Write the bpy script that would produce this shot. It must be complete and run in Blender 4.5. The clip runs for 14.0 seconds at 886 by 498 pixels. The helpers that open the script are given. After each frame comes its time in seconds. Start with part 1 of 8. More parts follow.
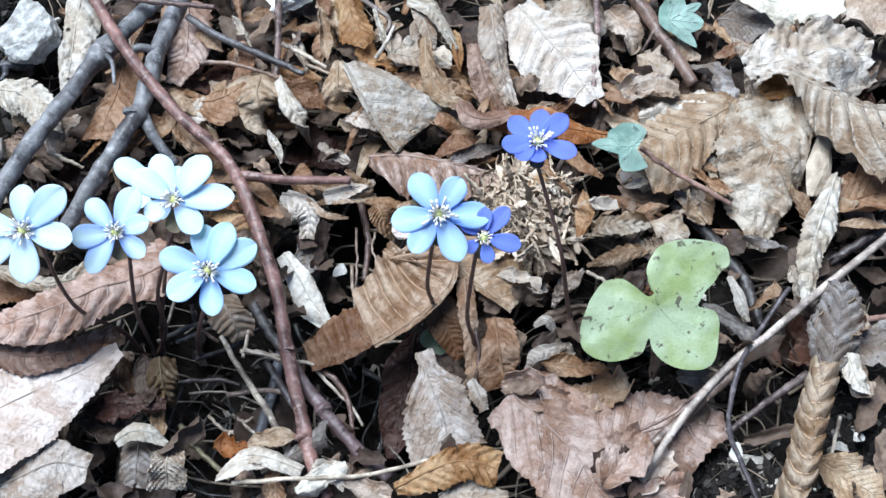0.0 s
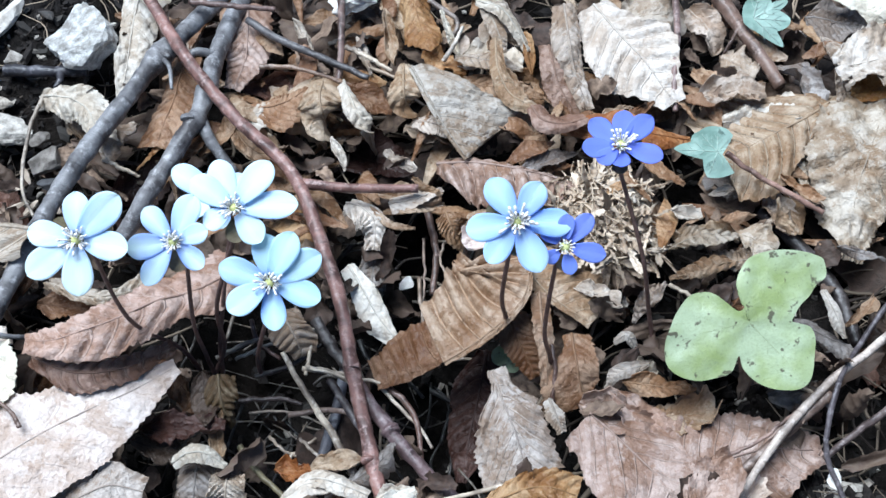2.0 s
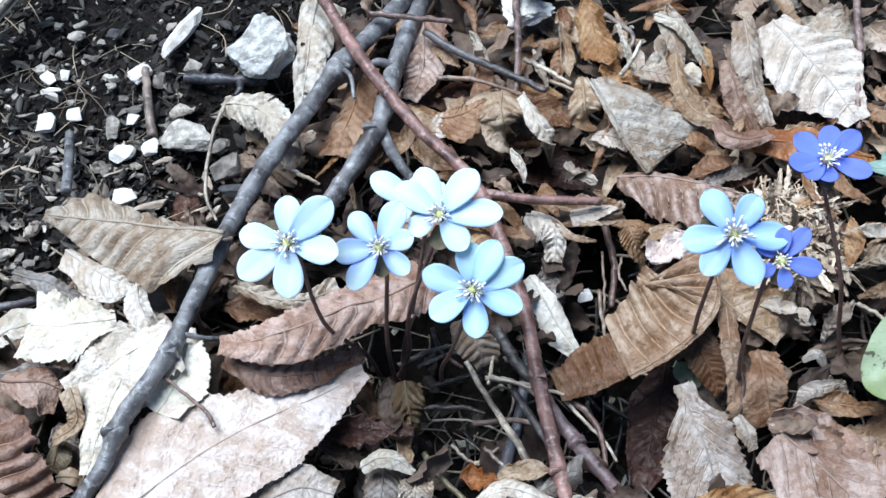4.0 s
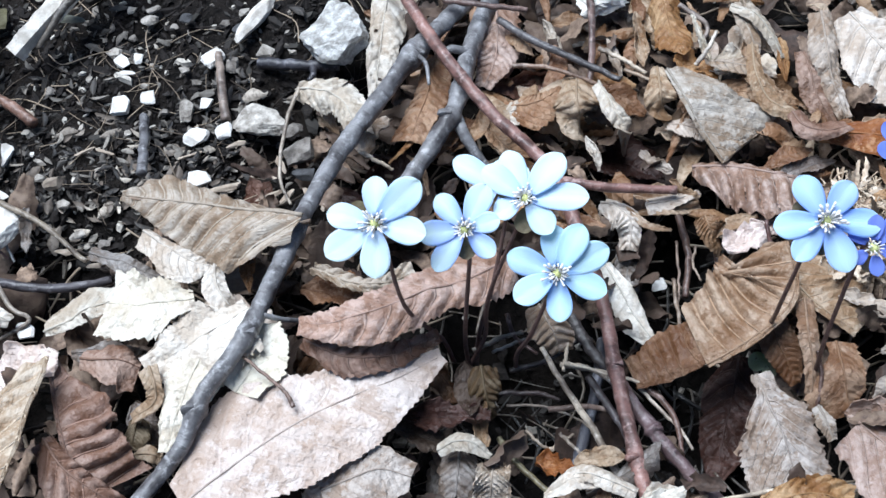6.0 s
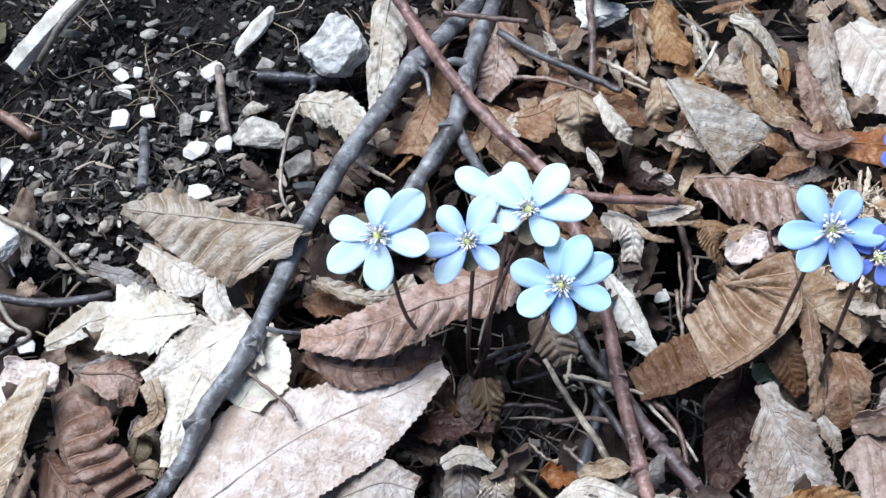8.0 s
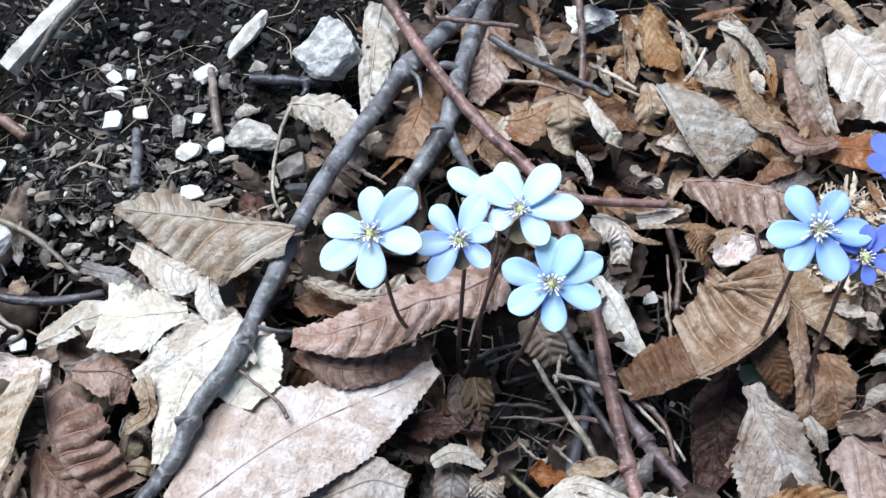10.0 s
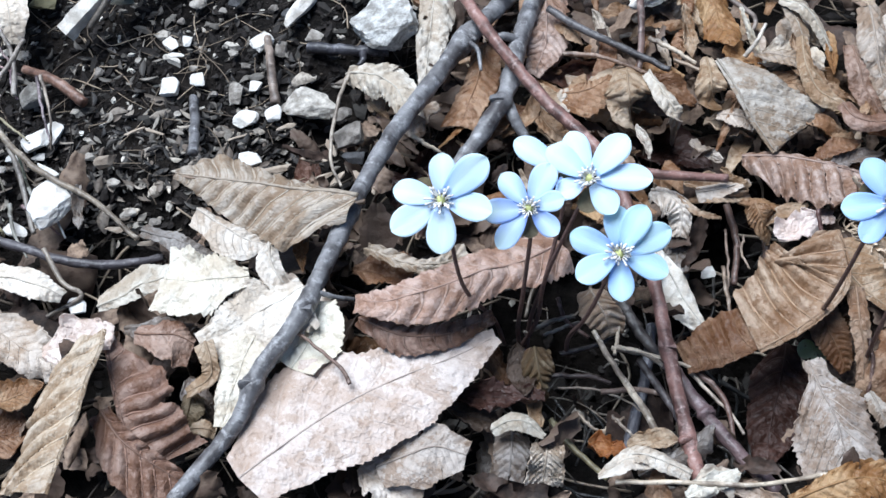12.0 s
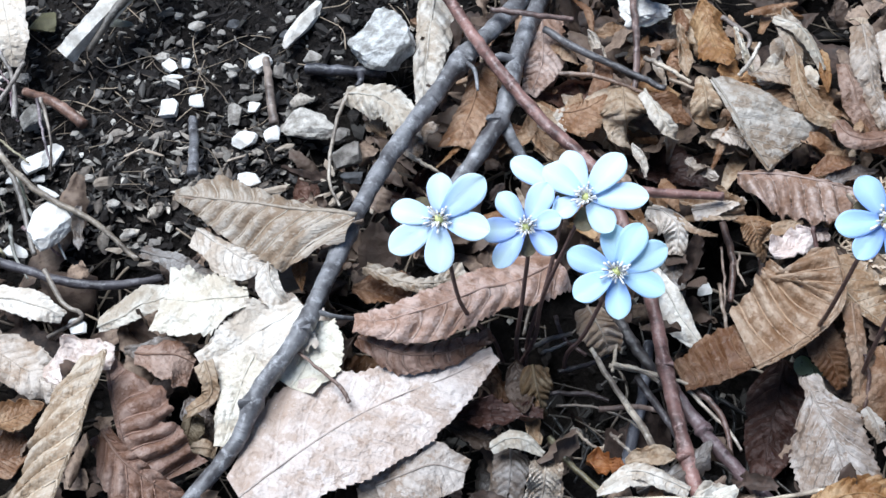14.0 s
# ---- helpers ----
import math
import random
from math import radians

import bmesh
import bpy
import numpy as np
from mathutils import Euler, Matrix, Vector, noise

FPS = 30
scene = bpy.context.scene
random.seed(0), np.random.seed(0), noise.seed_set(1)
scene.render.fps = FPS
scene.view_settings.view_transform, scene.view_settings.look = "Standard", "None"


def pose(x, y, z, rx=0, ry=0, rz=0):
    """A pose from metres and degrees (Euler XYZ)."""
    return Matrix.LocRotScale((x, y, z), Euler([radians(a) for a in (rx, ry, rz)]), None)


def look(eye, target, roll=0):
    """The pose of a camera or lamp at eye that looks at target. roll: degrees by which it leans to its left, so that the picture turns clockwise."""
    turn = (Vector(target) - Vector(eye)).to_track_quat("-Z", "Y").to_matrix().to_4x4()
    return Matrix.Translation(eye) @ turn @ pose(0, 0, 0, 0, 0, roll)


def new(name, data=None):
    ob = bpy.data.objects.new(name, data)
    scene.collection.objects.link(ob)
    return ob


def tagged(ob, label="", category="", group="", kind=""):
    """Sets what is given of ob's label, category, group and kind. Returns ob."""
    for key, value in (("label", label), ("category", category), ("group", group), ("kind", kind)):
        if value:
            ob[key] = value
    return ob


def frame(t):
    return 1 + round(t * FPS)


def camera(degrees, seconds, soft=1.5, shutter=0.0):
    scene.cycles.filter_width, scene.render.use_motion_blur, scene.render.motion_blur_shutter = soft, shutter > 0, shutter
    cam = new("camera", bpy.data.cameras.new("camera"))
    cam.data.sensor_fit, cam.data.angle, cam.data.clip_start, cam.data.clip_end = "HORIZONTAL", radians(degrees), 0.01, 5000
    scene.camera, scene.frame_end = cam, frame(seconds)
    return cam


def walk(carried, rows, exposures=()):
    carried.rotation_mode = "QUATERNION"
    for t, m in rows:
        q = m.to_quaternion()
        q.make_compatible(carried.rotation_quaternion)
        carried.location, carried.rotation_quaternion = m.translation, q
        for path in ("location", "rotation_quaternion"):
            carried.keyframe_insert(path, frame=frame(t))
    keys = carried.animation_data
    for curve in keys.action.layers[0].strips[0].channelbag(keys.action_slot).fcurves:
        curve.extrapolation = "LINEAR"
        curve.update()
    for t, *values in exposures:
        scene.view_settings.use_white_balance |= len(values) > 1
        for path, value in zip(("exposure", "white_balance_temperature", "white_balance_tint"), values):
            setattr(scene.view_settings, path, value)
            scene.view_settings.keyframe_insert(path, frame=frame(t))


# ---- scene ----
cam = camera(39.4, 14.0, soft=1.5)
METRES, EYE, TILT, LEAN, TURN = 0.116, 0.345, -60.0, 0.0, 0.0
ROWS = [
    (0.0, 0.0, 0.0, 0.0, -0.0, 0.0, -0.0),
    (0.5, 0.0327, 0.0906, -0.0246, 0.87, 0.09, 0.17),
    (1.0, -0.0184, 0.1255, -0.0014, 1.34, 0.43, 0.08),
    (1.5, -0.0262, 0.141, 0.0006, 2.01, 0.74, 0.01),
    (2.0, -0.0538, 0.186, -0.0143, 2.42, 0.8, 0.03),
    (2.5, -0.1114, 0.2021, -0.0177, 2.98, 1.07, -0.04),
    (3.0, -0.1929, 0.1864, -0.0172, 4.25, 1.37, -0.53),
    (3.5, -0.2633, 0.1735, -0.0149, 5.37, 1.32, -0.92),
    (4.0, -0.3394, 0.1598, -0.0419, 5.78, 1.7, -1.37),
    (6.5, -0.4742, 0.1425, -0.0926, 7.02, 1.79, -2.38),
    (7.0, -0.475, 0.1446, -0.0969, 7.03, 1.97, -2.22),
    (7.5, -0.4899, 0.1459, -0.0847, 7.01, 1.99, -1.89),
    (8.0, -0.489, 0.1479, -0.0927, 6.69, 2.38, -2.06),
    (10.5, -0.509, 0.1148, -0.1317, 6.02, 3.1, -2.49),
    (11.0, -0.548, 0.106, -0.1355, 6.52, 3.13, -2.76),
    (11.5, -0.5983, 0.0965, -0.1579, 6.6, 2.56, -3.02),
    (12.0, -0.6229, 0.1035, -0.1704, 6.5, 2.23, -3.42),
    (12.5, -0.6361, 0.0902, -0.1845, 6.56, 3.0, -3.6),
    (13.0, -0.6346, 0.0882, -0.1754, 6.63, 3.09, -3.42),
    (13.5, -0.62, 0.0796, -0.1577, 6.52, 2.88, -3.24),
    (14.0, -0.6202, 0.0815, -0.1695, 6.43, 3.08, -3.11),
]
walk(cam, [(t, pose(0, 0, EYE, TILT, LEAN, TURN) @ pose(METRES * x, METRES * y, METRES * z, 90 + pitch, roll, yaw)) for t, x, y, z, yaw, pitch, roll in ROWS],
     exposures=[(0.0, 0.42, 5550, 4), (4.2, 0.40, 5550, 4), (6.3, 0.33, 5660, 6), (14.0, 0.30, 5680, 6)])

# ---- light: bright thin overcast, high in the sky ----
world = bpy.data.worlds.new("sky")
scene.world = world
world.use_nodes = True
sky = world.node_tree.nodes.new("ShaderNodeTexSky")
sky.sky_type, sky.sun_disc = "NISHITA", False
sky.sun_elevation, sky.sun_rotation = radians(70), radians(-55)
world.node_tree.links.new(sky.outputs[0], world.node_tree.nodes["Background"].inputs[0])
world.node_tree.nodes["Background"].inputs[1].default_value = 0.06
sun_data = bpy.data.lights.new("sun", "SUN")
sun_data.energy, sun_data.angle, sun_data.color = 5.0, radians(42), (1.0, 0.99, 0.985)
sun = new("sun", sun_data)
sun.matrix_world = look((-0.32, 0.22, 1.05), (0, 0, 0))


# ---- materials ----
class Nodes:
    """A small hand for wiring a node material."""

    def __init__(self, name, rough=0.6, specular=0.4):
        self.mat = bpy.data.materials.new(name)
        self.mat.use_nodes = True
        self.tree = self.mat.node_tree
        self.bsdf = self.tree.nodes["Principled BSDF"]
        self.bsdf.inputs["Roughness"].default_value = rough
        self.bsdf.inputs["Specular IOR Level"].default_value = specular

    def add(self, kind, **inputs):
        node = self.tree.nodes.new("ShaderNode" + kind)
        for key, value in inputs.items():
            self.put(node, key.replace("_", " "), value)
        return node

    def put(self, node, key, value):
        socket = node.inputs[int(key[1:])] if key[0] == "i" and key[1:].isdigit() else node.inputs[key]
        if isinstance(value, bpy.types.NodeSocket):
            self.tree.links.new(value, socket)
        else:
            socket.default_value = value

    def math(self, op, a, b=0.0, clamp=False):
        node = self.add("Math", i0=a, i1=b)
        node.operation, node.use_clamp = op, clamp
        return node.outputs[0]

    def mix(self, fac, a, b, blend="MIX"):
        node = self.tree.nodes.new("ShaderNodeMix")
        node.data_type, node.blend_type = "RGBA", blend
        for i, value in ((0, fac), (6, a), (7, b)):
            if isinstance(value, bpy.types.NodeSocket):
                self.tree.links.new(value, node.inputs[i])
            else:
                node.inputs[i].default_value = value
        return node.outputs[2]

    def noise(self, where, scale, detail=4.0, rough=0.6):
        return self.add("TexNoise", Vector=where, Scale=scale, Detail=detail, Roughness=rough).outputs[0]

    def ramp(self, value, lo, hi):
        node = self.add("MapRange", Value=value)
        node.inputs["From Min"].default_value, node.inputs["From Max"].default_value = lo, hi
        return node.outputs[0]

    def bump(self, height, strength, distance):
        node = self.add("Bump", Height=height, Strength=strength, Distance=distance)
        self.tree.links.new(node.outputs[0], self.bsdf.inputs["Normal"])
        return node

    def colour(self, socket):
        self.tree.links.new(socket, self.bsdf.inputs["Base Color"])

    def through_light(self, socket, share):
        """Thin tissue lets a share of the light through."""
        lit = self.add("BsdfTranslucent", Color=socket)
        both = self.add("MixShader", i0=share)
        out = self.tree.nodes["Material Output"]
        self.tree.links.new(self.bsdf.outputs[0], both.inputs[1])
        self.tree.links.new(lit.outputs[0], both.inputs[2])
        self.tree.links.new(both.outputs[0], out.inputs[0])


def grey(v):
    return (v, v, v, 1)


def shifted(n):
    """Object coordinates, moved by each object's own random number."""
    where = n.add("TexCoord").outputs["Object"]
    rnd = n.add("ObjectInfo").outputs["Random"]
    move = n.add("CombineXYZ", X=n.math("MULTIPLY", rnd, 7.0), Y=n.math("MULTIPLY", rnd, 3.0), Z=rnd)
    node = n.add("VectorMath", i0=where, i1=move.outputs[0])
    return node.outputs[0]


def dead_leaf_material():
    """Dry leaf: the object's colour, bleached and stained in patches whose tones also carry highlight and shade; its
    alpha tells how plainly the veins show.
    """
    n = Nodes("dead_leaf", 0.5, 0.38)
    info = n.add("ObjectInfo")
    own, plain = info.outputs["Color"], info.outputs["Alpha"]
    where = shifted(n)
    parts = n.add("SeparateXYZ", Vector=n.add("UVMap").outputs[0])
    gap = n.math("ABSOLUTE", n.math("SUBTRACT", n.math("FRACT", parts.outputs[0]), 0.5))
    across = n.math("ABSOLUTE", parts.outputs[1])
    vein = n.math("MULTIPLY", n.math("MULTIPLY", n.ramp(gap, 0.43, 0.49), n.ramp(across, 1.0, 0.7)), plain)
    groove = n.math("MULTIPLY", n.math("MULTIPLY", n.ramp(gap, 0.30, 0.42), n.ramp(gap, 0.46, 0.42)), plain)
    big, mid, small = n.noise(where, 48.0, 4.0, 0.6), n.noise(where, 190.0, 4.0, 0.65), n.noise(where, 850.0, 4.0, 0.7)
    cells = n.add("TexVoronoi", Vector=where, Scale=520.0)
    dark = n.mix(1.0, own, (0.56, 0.445, 0.34, 1), "MULTIPLY")
    deep = n.mix(1.0, own, (0.24, 0.165, 0.12, 1), "MULTIPLY")
    light = n.add("Gamma", Color=own, Gamma=0.66).outputs[0]
    stained = n.add("MapRange", Value=n.add("RGBToBW", Color=own).outputs[0])
    for key, value in (("From Min", 0.40), ("From Max", 0.72), ("To Min", 1.0), ("To Max", 0.5)):
        stained.inputs[key].default_value = value
    stained = stained.outputs[0]
    dark = n.mix(stained, own, dark)
    deep = n.mix(stained, dark, deep)
    col = n.mix(n.ramp(big, 0.34, 0.55), dark, own)
    col = n.mix(n.math("MULTIPLY", n.ramp(big, 0.52, 0.68), 0.85), col, light)
    col = n.mix(n.math("MULTIPLY", n.ramp(mid, 0.52, 0.68), 0.55), col, dark)
    col = n.mix(n.math("MULTIPLY", n.ramp(small, 0.50, 0.70), 0.33), col, dark)
    col = n.mix(n.math("MULTIPLY", n.ramp(mid, 0.66, 0.71), 0.5), col, deep)
    peel, chip = n.noise(where, 105.0, 6.0, 0.7), n.noise(where, 300.0, 5.0, 0.65)
    col = n.mix(n.math("MULTIPLY", n.ramp(peel, 0.53, 0.575), 0.5), col, light)
    col = n.mix(n.math("MULTIPLY", n.ramp(peel, 0.47, 0.43), 0.7), col, dark)
    col = n.mix(n.math("MULTIPLY", n.ramp(chip, 0.60, 0.63), 0.35), col, light)
    col = n.mix(n.math("MULTIPLY", n.ramp(chip, 0.37, 0.33), 0.45), col, deep)
    along = n.noise(n.add("Mapping", Vector=n.add("UVMap").outputs[0], Scale=(3.2, 0.55, 1.0)).outputs[0], 1.6, 3.0, 0.6)
    ladder = n.noise(n.add("Mapping", Vector=n.add("UVMap").outputs[0], Scale=(1.0, 15.0, 1.0)).outputs[0], 1.7, 2.0, 0.5)
    col = n.mix(n.math("MULTIPLY", n.math("MULTIPLY", n.ramp(along, 0.52, 0.40), plain), 0.55), col, dark)
    col = n.mix(n.math("MULTIPLY", n.math("MULTIPLY", n.ramp(ladder, 0.53, 0.60), plain), 0.15), col, dark)
    col = n.mix(n.math("MULTIPLY", n.ramp(across, 0.9, 1.05), 0.4), col, dark)
    # Thin shadow beside each raised vein, put into the colour.
    col = n.mix(n.math("MULTIPLY", groove, 0.6), col, dark)
    col = n.mix(n.math("MULTIPLY", vein, 0.75), col, light)
    n.colour(col)
    rough = n.add("MapRange", Value=mid)
    rough.inputs["To Min"].default_value, rough.inputs["To Max"].default_value = 0.30, 0.58
    n.put(n.bsdf, "Roughness", rough.outputs[0])
    arch = n.math("MULTIPLY", n.math("POWER", n.math("SUBTRACT", 0.5, gap), 0.5), plain)
    relief = n.math("ADD", n.math("ADD", n.math("MULTIPLY", vein, 0.7), n.math("MULTIPLY", arch, 0.4)), n.math("ADD", n.math("MULTIPLY", mid, 0.8), n.math("ADD", n.math("MULTIPLY", small, 0.22), n.math("ADD", n.math("MULTIPLY", peel, 0.5), n.math("ADD", n.math("MULTIPLY", n.math("MULTIPLY", ladder, plain), -0.35), n.math("MULTIPLY", cells.outputs["Distance"], 0.12))))))
    wrinkle = n.math("ABSOLUTE", n.math("SUBTRACT", n.noise(where, 140.0, 3.0, 0.55), 0.5))
    pucker = n.math("ABSOLUTE", n.math("SUBTRACT", n.noise(where, 420.0, 2.0, 0.5), 0.5))
    relief = n.math("ADD", relief, n.math("MULTIPLY", n.math("ADD", n.math("MULTIPLY", wrinkle, -2.2), n.math("MULTIPLY", pucker, -0.6)), n.math("SUBTRACT", 1.0, n.math("MULTIPLY", plain, 0.75))))
    n.bump(relief, 1.0, 0.0012)
    n.through_light(col, 0.17)
    return n.mat


def plain_own_material(name, rough, scale, contrast, bump, specular=0.4):
    """The object's own colour with two scales of mottling."""
    n = Nodes(name, rough, specular)
    own = n.add("ObjectInfo").outputs["Color"]
    where = shifted(n)
    big, small = n.noise(where, scale, 5.0, 0.65), n.noise(where, scale * 6, 4.0, 0.7)
    dark = n.mix(1.0, own, (contrast, contrast * 0.95, contrast * 0.9, 1), "MULTIPLY")
    col = n.mix(n.ramp(big, 0.38, 0.62), dark, own)
    col = n.mix(n.math("MULTIPLY", n.ramp(small, 0.5, 0.75), 0.5), col, dark)
    n.colour(col)
    n.bump(n.math("ADD", big, n.math("MULTIPLY", small, 0.5)), 0.8, bump)
    return n.mat


def bark_material():
    n = Nodes("bark", 0.40, 0.5)
    own = n.add("ObjectInfo").outputs["Color"]
    uv = n.add("UVMap").outputs[0]
    where = shifted(n)
    rings = n.noise(n.add("Mapping", Vector=uv, Scale=(16.0, 1.0, 1.0)).outputs[0], 2.4, 4.0, 0.6)
    spots = n.noise(where, 330.0, 4.0, 0.65)
    patch = n.noise(where, 110.0, 4.0, 0.6)
    fine = n.noise(where, 1300.0, 3.0, 0.7)
    dark = n.mix(1.0, own, (0.26, 0.24, 0.24, 1), "MULTIPLY")
    pale = n.add("Gamma", Color=own, Gamma=0.58).outputs[0]
    col = n.mix(n.ramp(patch, 0.36, 0.60), dark, own)
    col = n.mix(n.math("MULTIPLY", n.ramp(spots, 0.54, 0.68), 0.75), col, pale)
    col = n.mix(n.math("MULTIPLY", n.ramp(rings, 0.58, 0.66), 0.7), col, dark)
    col = n.mix(n.math("MULTIPLY", n.ramp(fine, 0.55, 0.75), 0.5), col, dark)
    n.colour(col)
    n.bump(n.math("ADD", n.math("MULTIPLY", rings, 0.5), n.math("ADD", spots, n.math("MULTIPLY", fine, 0.4))), 0.7, 0.0006)
    return n.mat


def soil_material():
    n = Nodes("soil", 0.9, 0.12)
    where = n.add("TexCoord").outputs["Object"]
    big, mid, small = n.noise(where, 25.0, 4.0), n.noise(where, 260.0, 4.0, 0.65), n.noise(where, 1400.0, 3.0)
    col = n.mix(n.ramp(mid, 0.35, 0.7), (0.005, 0.0045, 0.004, 1), (0.022, 0.018, 0.016, 1))
    col = n.mix(n.math("MULTIPLY", n.ramp(big, 0.5, 0.7), 0.5), col, (0.032, 0.025, 0.02, 1))
    col = n.mix(n.ramp(small, 0.70, 0.78), col, (0.14, 0.12, 0.10, 1))
    far = n.add("VectorMath", i0=where, i1=(-0.05, 0.22, 0.0))
    far.operation = "DISTANCE"
    leafy = n.mix(n.ramp(n.noise(where, 38.0, 3.0), 0.35, 0.65), (0.10, 0.065, 0.045, 1), (0.34, 0.26, 0.19, 1))
    n.colour(n.mix(n.ramp(far.outputs["Value"], 0.42, 0.75), col, leafy))
    n.bump(n.math("ADD", mid, n.math("MULTIPLY", small, 0.6)), 1.0, 0.0025)
    return n.mat


def crumb_material():
    n = Nodes("crumbs", 0.8, 0.15)
    rnd = n.add("NewGeometry").outputs["Random Per Island"]
    ramp = n.tree.nodes.new("ShaderNodeValToRGB")
    n.tree.links.new(rnd, ramp.inputs[0])
    stops = ramp.color_ramp.elements
    stops[0].color, stops[1].position, stops[1].color = (0.012, 0.01, 0.009, 1), 1.0, (0.64, 0.60, 0.53, 1)
    for place, c in ((0.66, (0.018, 0.016, 0.0155, 1)), (0.87, (0.055, 0.052, 0.047, 1)), (0.945, (0.36, 0.32, 0.275, 1))):
        stops.new(place).color = c
    small = n.noise(n.add("TexCoord").outputs["Object"], 900.0)
    n.colour(n.mix(n.math("MULTIPLY", n.ramp(small, 0.45, 0.7), 0.5), ramp.outputs[0], (0.05, 0.04, 0.035, 1)))
    n.bump(small, 0.6, 0.0008)
    return n.mat


def far_litter_material():
    n = Nodes("litter", 0.6, 0.4)
    rnd = n.add("NewGeometry").outputs["Random Per Island"]
    small = n.noise(n.add("TexCoord").outputs["Object"], 220.0)
    col = n.mix(rnd, (0.16, 0.10, 0.07, 1), (0.52, 0.41, 0.30, 1))
    n.colour(n.mix(n.ramp(small, 0.4, 0.7), col, (0.22, 0.15, 0.10, 1)))
    n.bump(small, 0.6, 0.001)
    return n.mat


def petal_material():
    n = Nodes("petal", 0.5, 0.3)
    info = n.add("ObjectInfo")
    own, fade = info.outputs["Color"], info.outputs["Alpha"]
    parts = n.add("SeparateXYZ", Vector=n.add("UVMap").outputs[0])
    across = n.math("ABSOLUTE", parts.outputs[1])
    streak = n.add("Mapping", Vector=n.add("UVMap").outputs[0], Scale=(1.0, 9.0, 1.0))
    lines = n.noise(streak.outputs[0], 3.0, 2.0, 0.5)
    violet = n.mix(0.65, own, (0.30, 0.40, 0.96, 1))
    pale = n.mix(fade, own, (0.88, 1.0, 1.0, 1))
    # Violet at edges and base: natural tint, plus soft petal shade put into the colour.
    tinge = n.math("ADD", n.math("MULTIPLY", n.math("POWER", info.outputs["Random"], 1.4), 1.0), 0.32)
    edge = n.ramp(n.math("ADD", across, n.math("MULTIPLY", n.math("SUBTRACT", 1.0, parts.outputs[0]), 0.6)), 0.25, 1.5)
    edge = n.math("MULTIPLY", edge, n.ramp(parts.outputs[0], 1.15, 0.55))
    col = n.mix(n.math("MULTIPLY", edge, tinge, True), pale, violet)
    col = n.mix(n.math("MULTIPLY", n.ramp(lines, 0.45, 0.8), 0.16), col, violet)
    col = n.mix(n.math("MULTIPLY", n.ramp(parts.outputs[0], 0.30, 0.0), 0.4), col, violet)
    n.colour(col)
    n.bump(lines, 0.35, 0.0004)
    n.through_light(col, 0.36)
    return n.mat


def green_leaf_material(name, base, blotch, pale):
    n = Nodes(name, 0.42, 0.45)
    where = n.add("TexCoord").outputs["Object"]
    big, mid, fine = n.noise(where, 55.0, 3.0), n.noise(where, 240.0, 3.0, 0.6), n.noise(where, 1300.0, 3.0)
    col = n.mix(n.ramp(big, 0.40, 0.60), base, pale)
    col = n.mix(n.math("MULTIPLY", n.ramp(mid, 0.62, 0.67), 0.85), col, blotch)
    col = n.mix(n.math("MULTIPLY", n.ramp(fine, 0.5, 0.8), 0.25), col, blotch)
    n.colour(col)
    n.bump(n.math("ADD", mid, n.math("MULTIPLY", fine, 0.6)), 0.5, 0.0005)
    n.through_light(col, 0.15)
    return n.mat


LEAF = dead_leaf_material()
BARK = bark_material()
CHALK = plain_own_material("chalky_stone", 0.8, 230.0, 0.66, 0.0010)
STONE = plain_own_material("limestone", 0.75, 230.0, 0.36, 0.0016)
PITTED = plain_own_material("pitted_limestone", 0.8, 300.0, 0.40, 0.0022)
WOOD = plain_own_material("weathered_wood", 0.65, 220.0, 0.6, 0.0008)
RIB = plain_own_material("leaf_rib", 0.55, 500.0, 0.7, 0.0003)
STEM = plain_own_material("flower_stem", 0.5, 600.0, 0.6, 0.0003)
SOIL, CRUMB, LITTER = soil_material(), crumb_material(), far_litter_material()
PETAL = petal_material()
STAMEN = plain_own_material("stamen", 0.5, 900.0, 0.85, 0.0001)
HEPATICA_GREEN = green_leaf_material("hepatica_leaf", (0.29, 0.36, 0.14, 1), (0.08, 0.065, 0.045, 1), (0.44, 0.52, 0.33, 1))
IVY_GREEN = green_leaf_material("ivy_leaf", (0.21, 0.33, 0.27, 1), (0.12, 0.18, 0.15, 1), (0.40, 0.54, 0.46, 1))

# ---- building blocks ----
TINTS = {
    "white": (0.82, 0.755, 0.645), "cream": (0.71, 0.64, 0.55), "pale": (0.53, 0.445, 0.36), "grey": (0.28, 0.25, 0.23),
    "sand": (0.46, 0.335, 0.225), "tan": (0.39, 0.24, 0.135), "brown": (0.24, 0.125, 0.063), "pink": (0.48, 0.345, 0.285),
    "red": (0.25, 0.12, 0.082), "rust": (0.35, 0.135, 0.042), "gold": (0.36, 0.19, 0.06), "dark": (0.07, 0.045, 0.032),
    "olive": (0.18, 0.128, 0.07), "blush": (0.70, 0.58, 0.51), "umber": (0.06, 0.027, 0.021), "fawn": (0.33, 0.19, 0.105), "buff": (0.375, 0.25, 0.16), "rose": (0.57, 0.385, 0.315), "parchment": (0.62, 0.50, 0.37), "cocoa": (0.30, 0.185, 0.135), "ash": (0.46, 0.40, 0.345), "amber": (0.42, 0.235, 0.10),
}
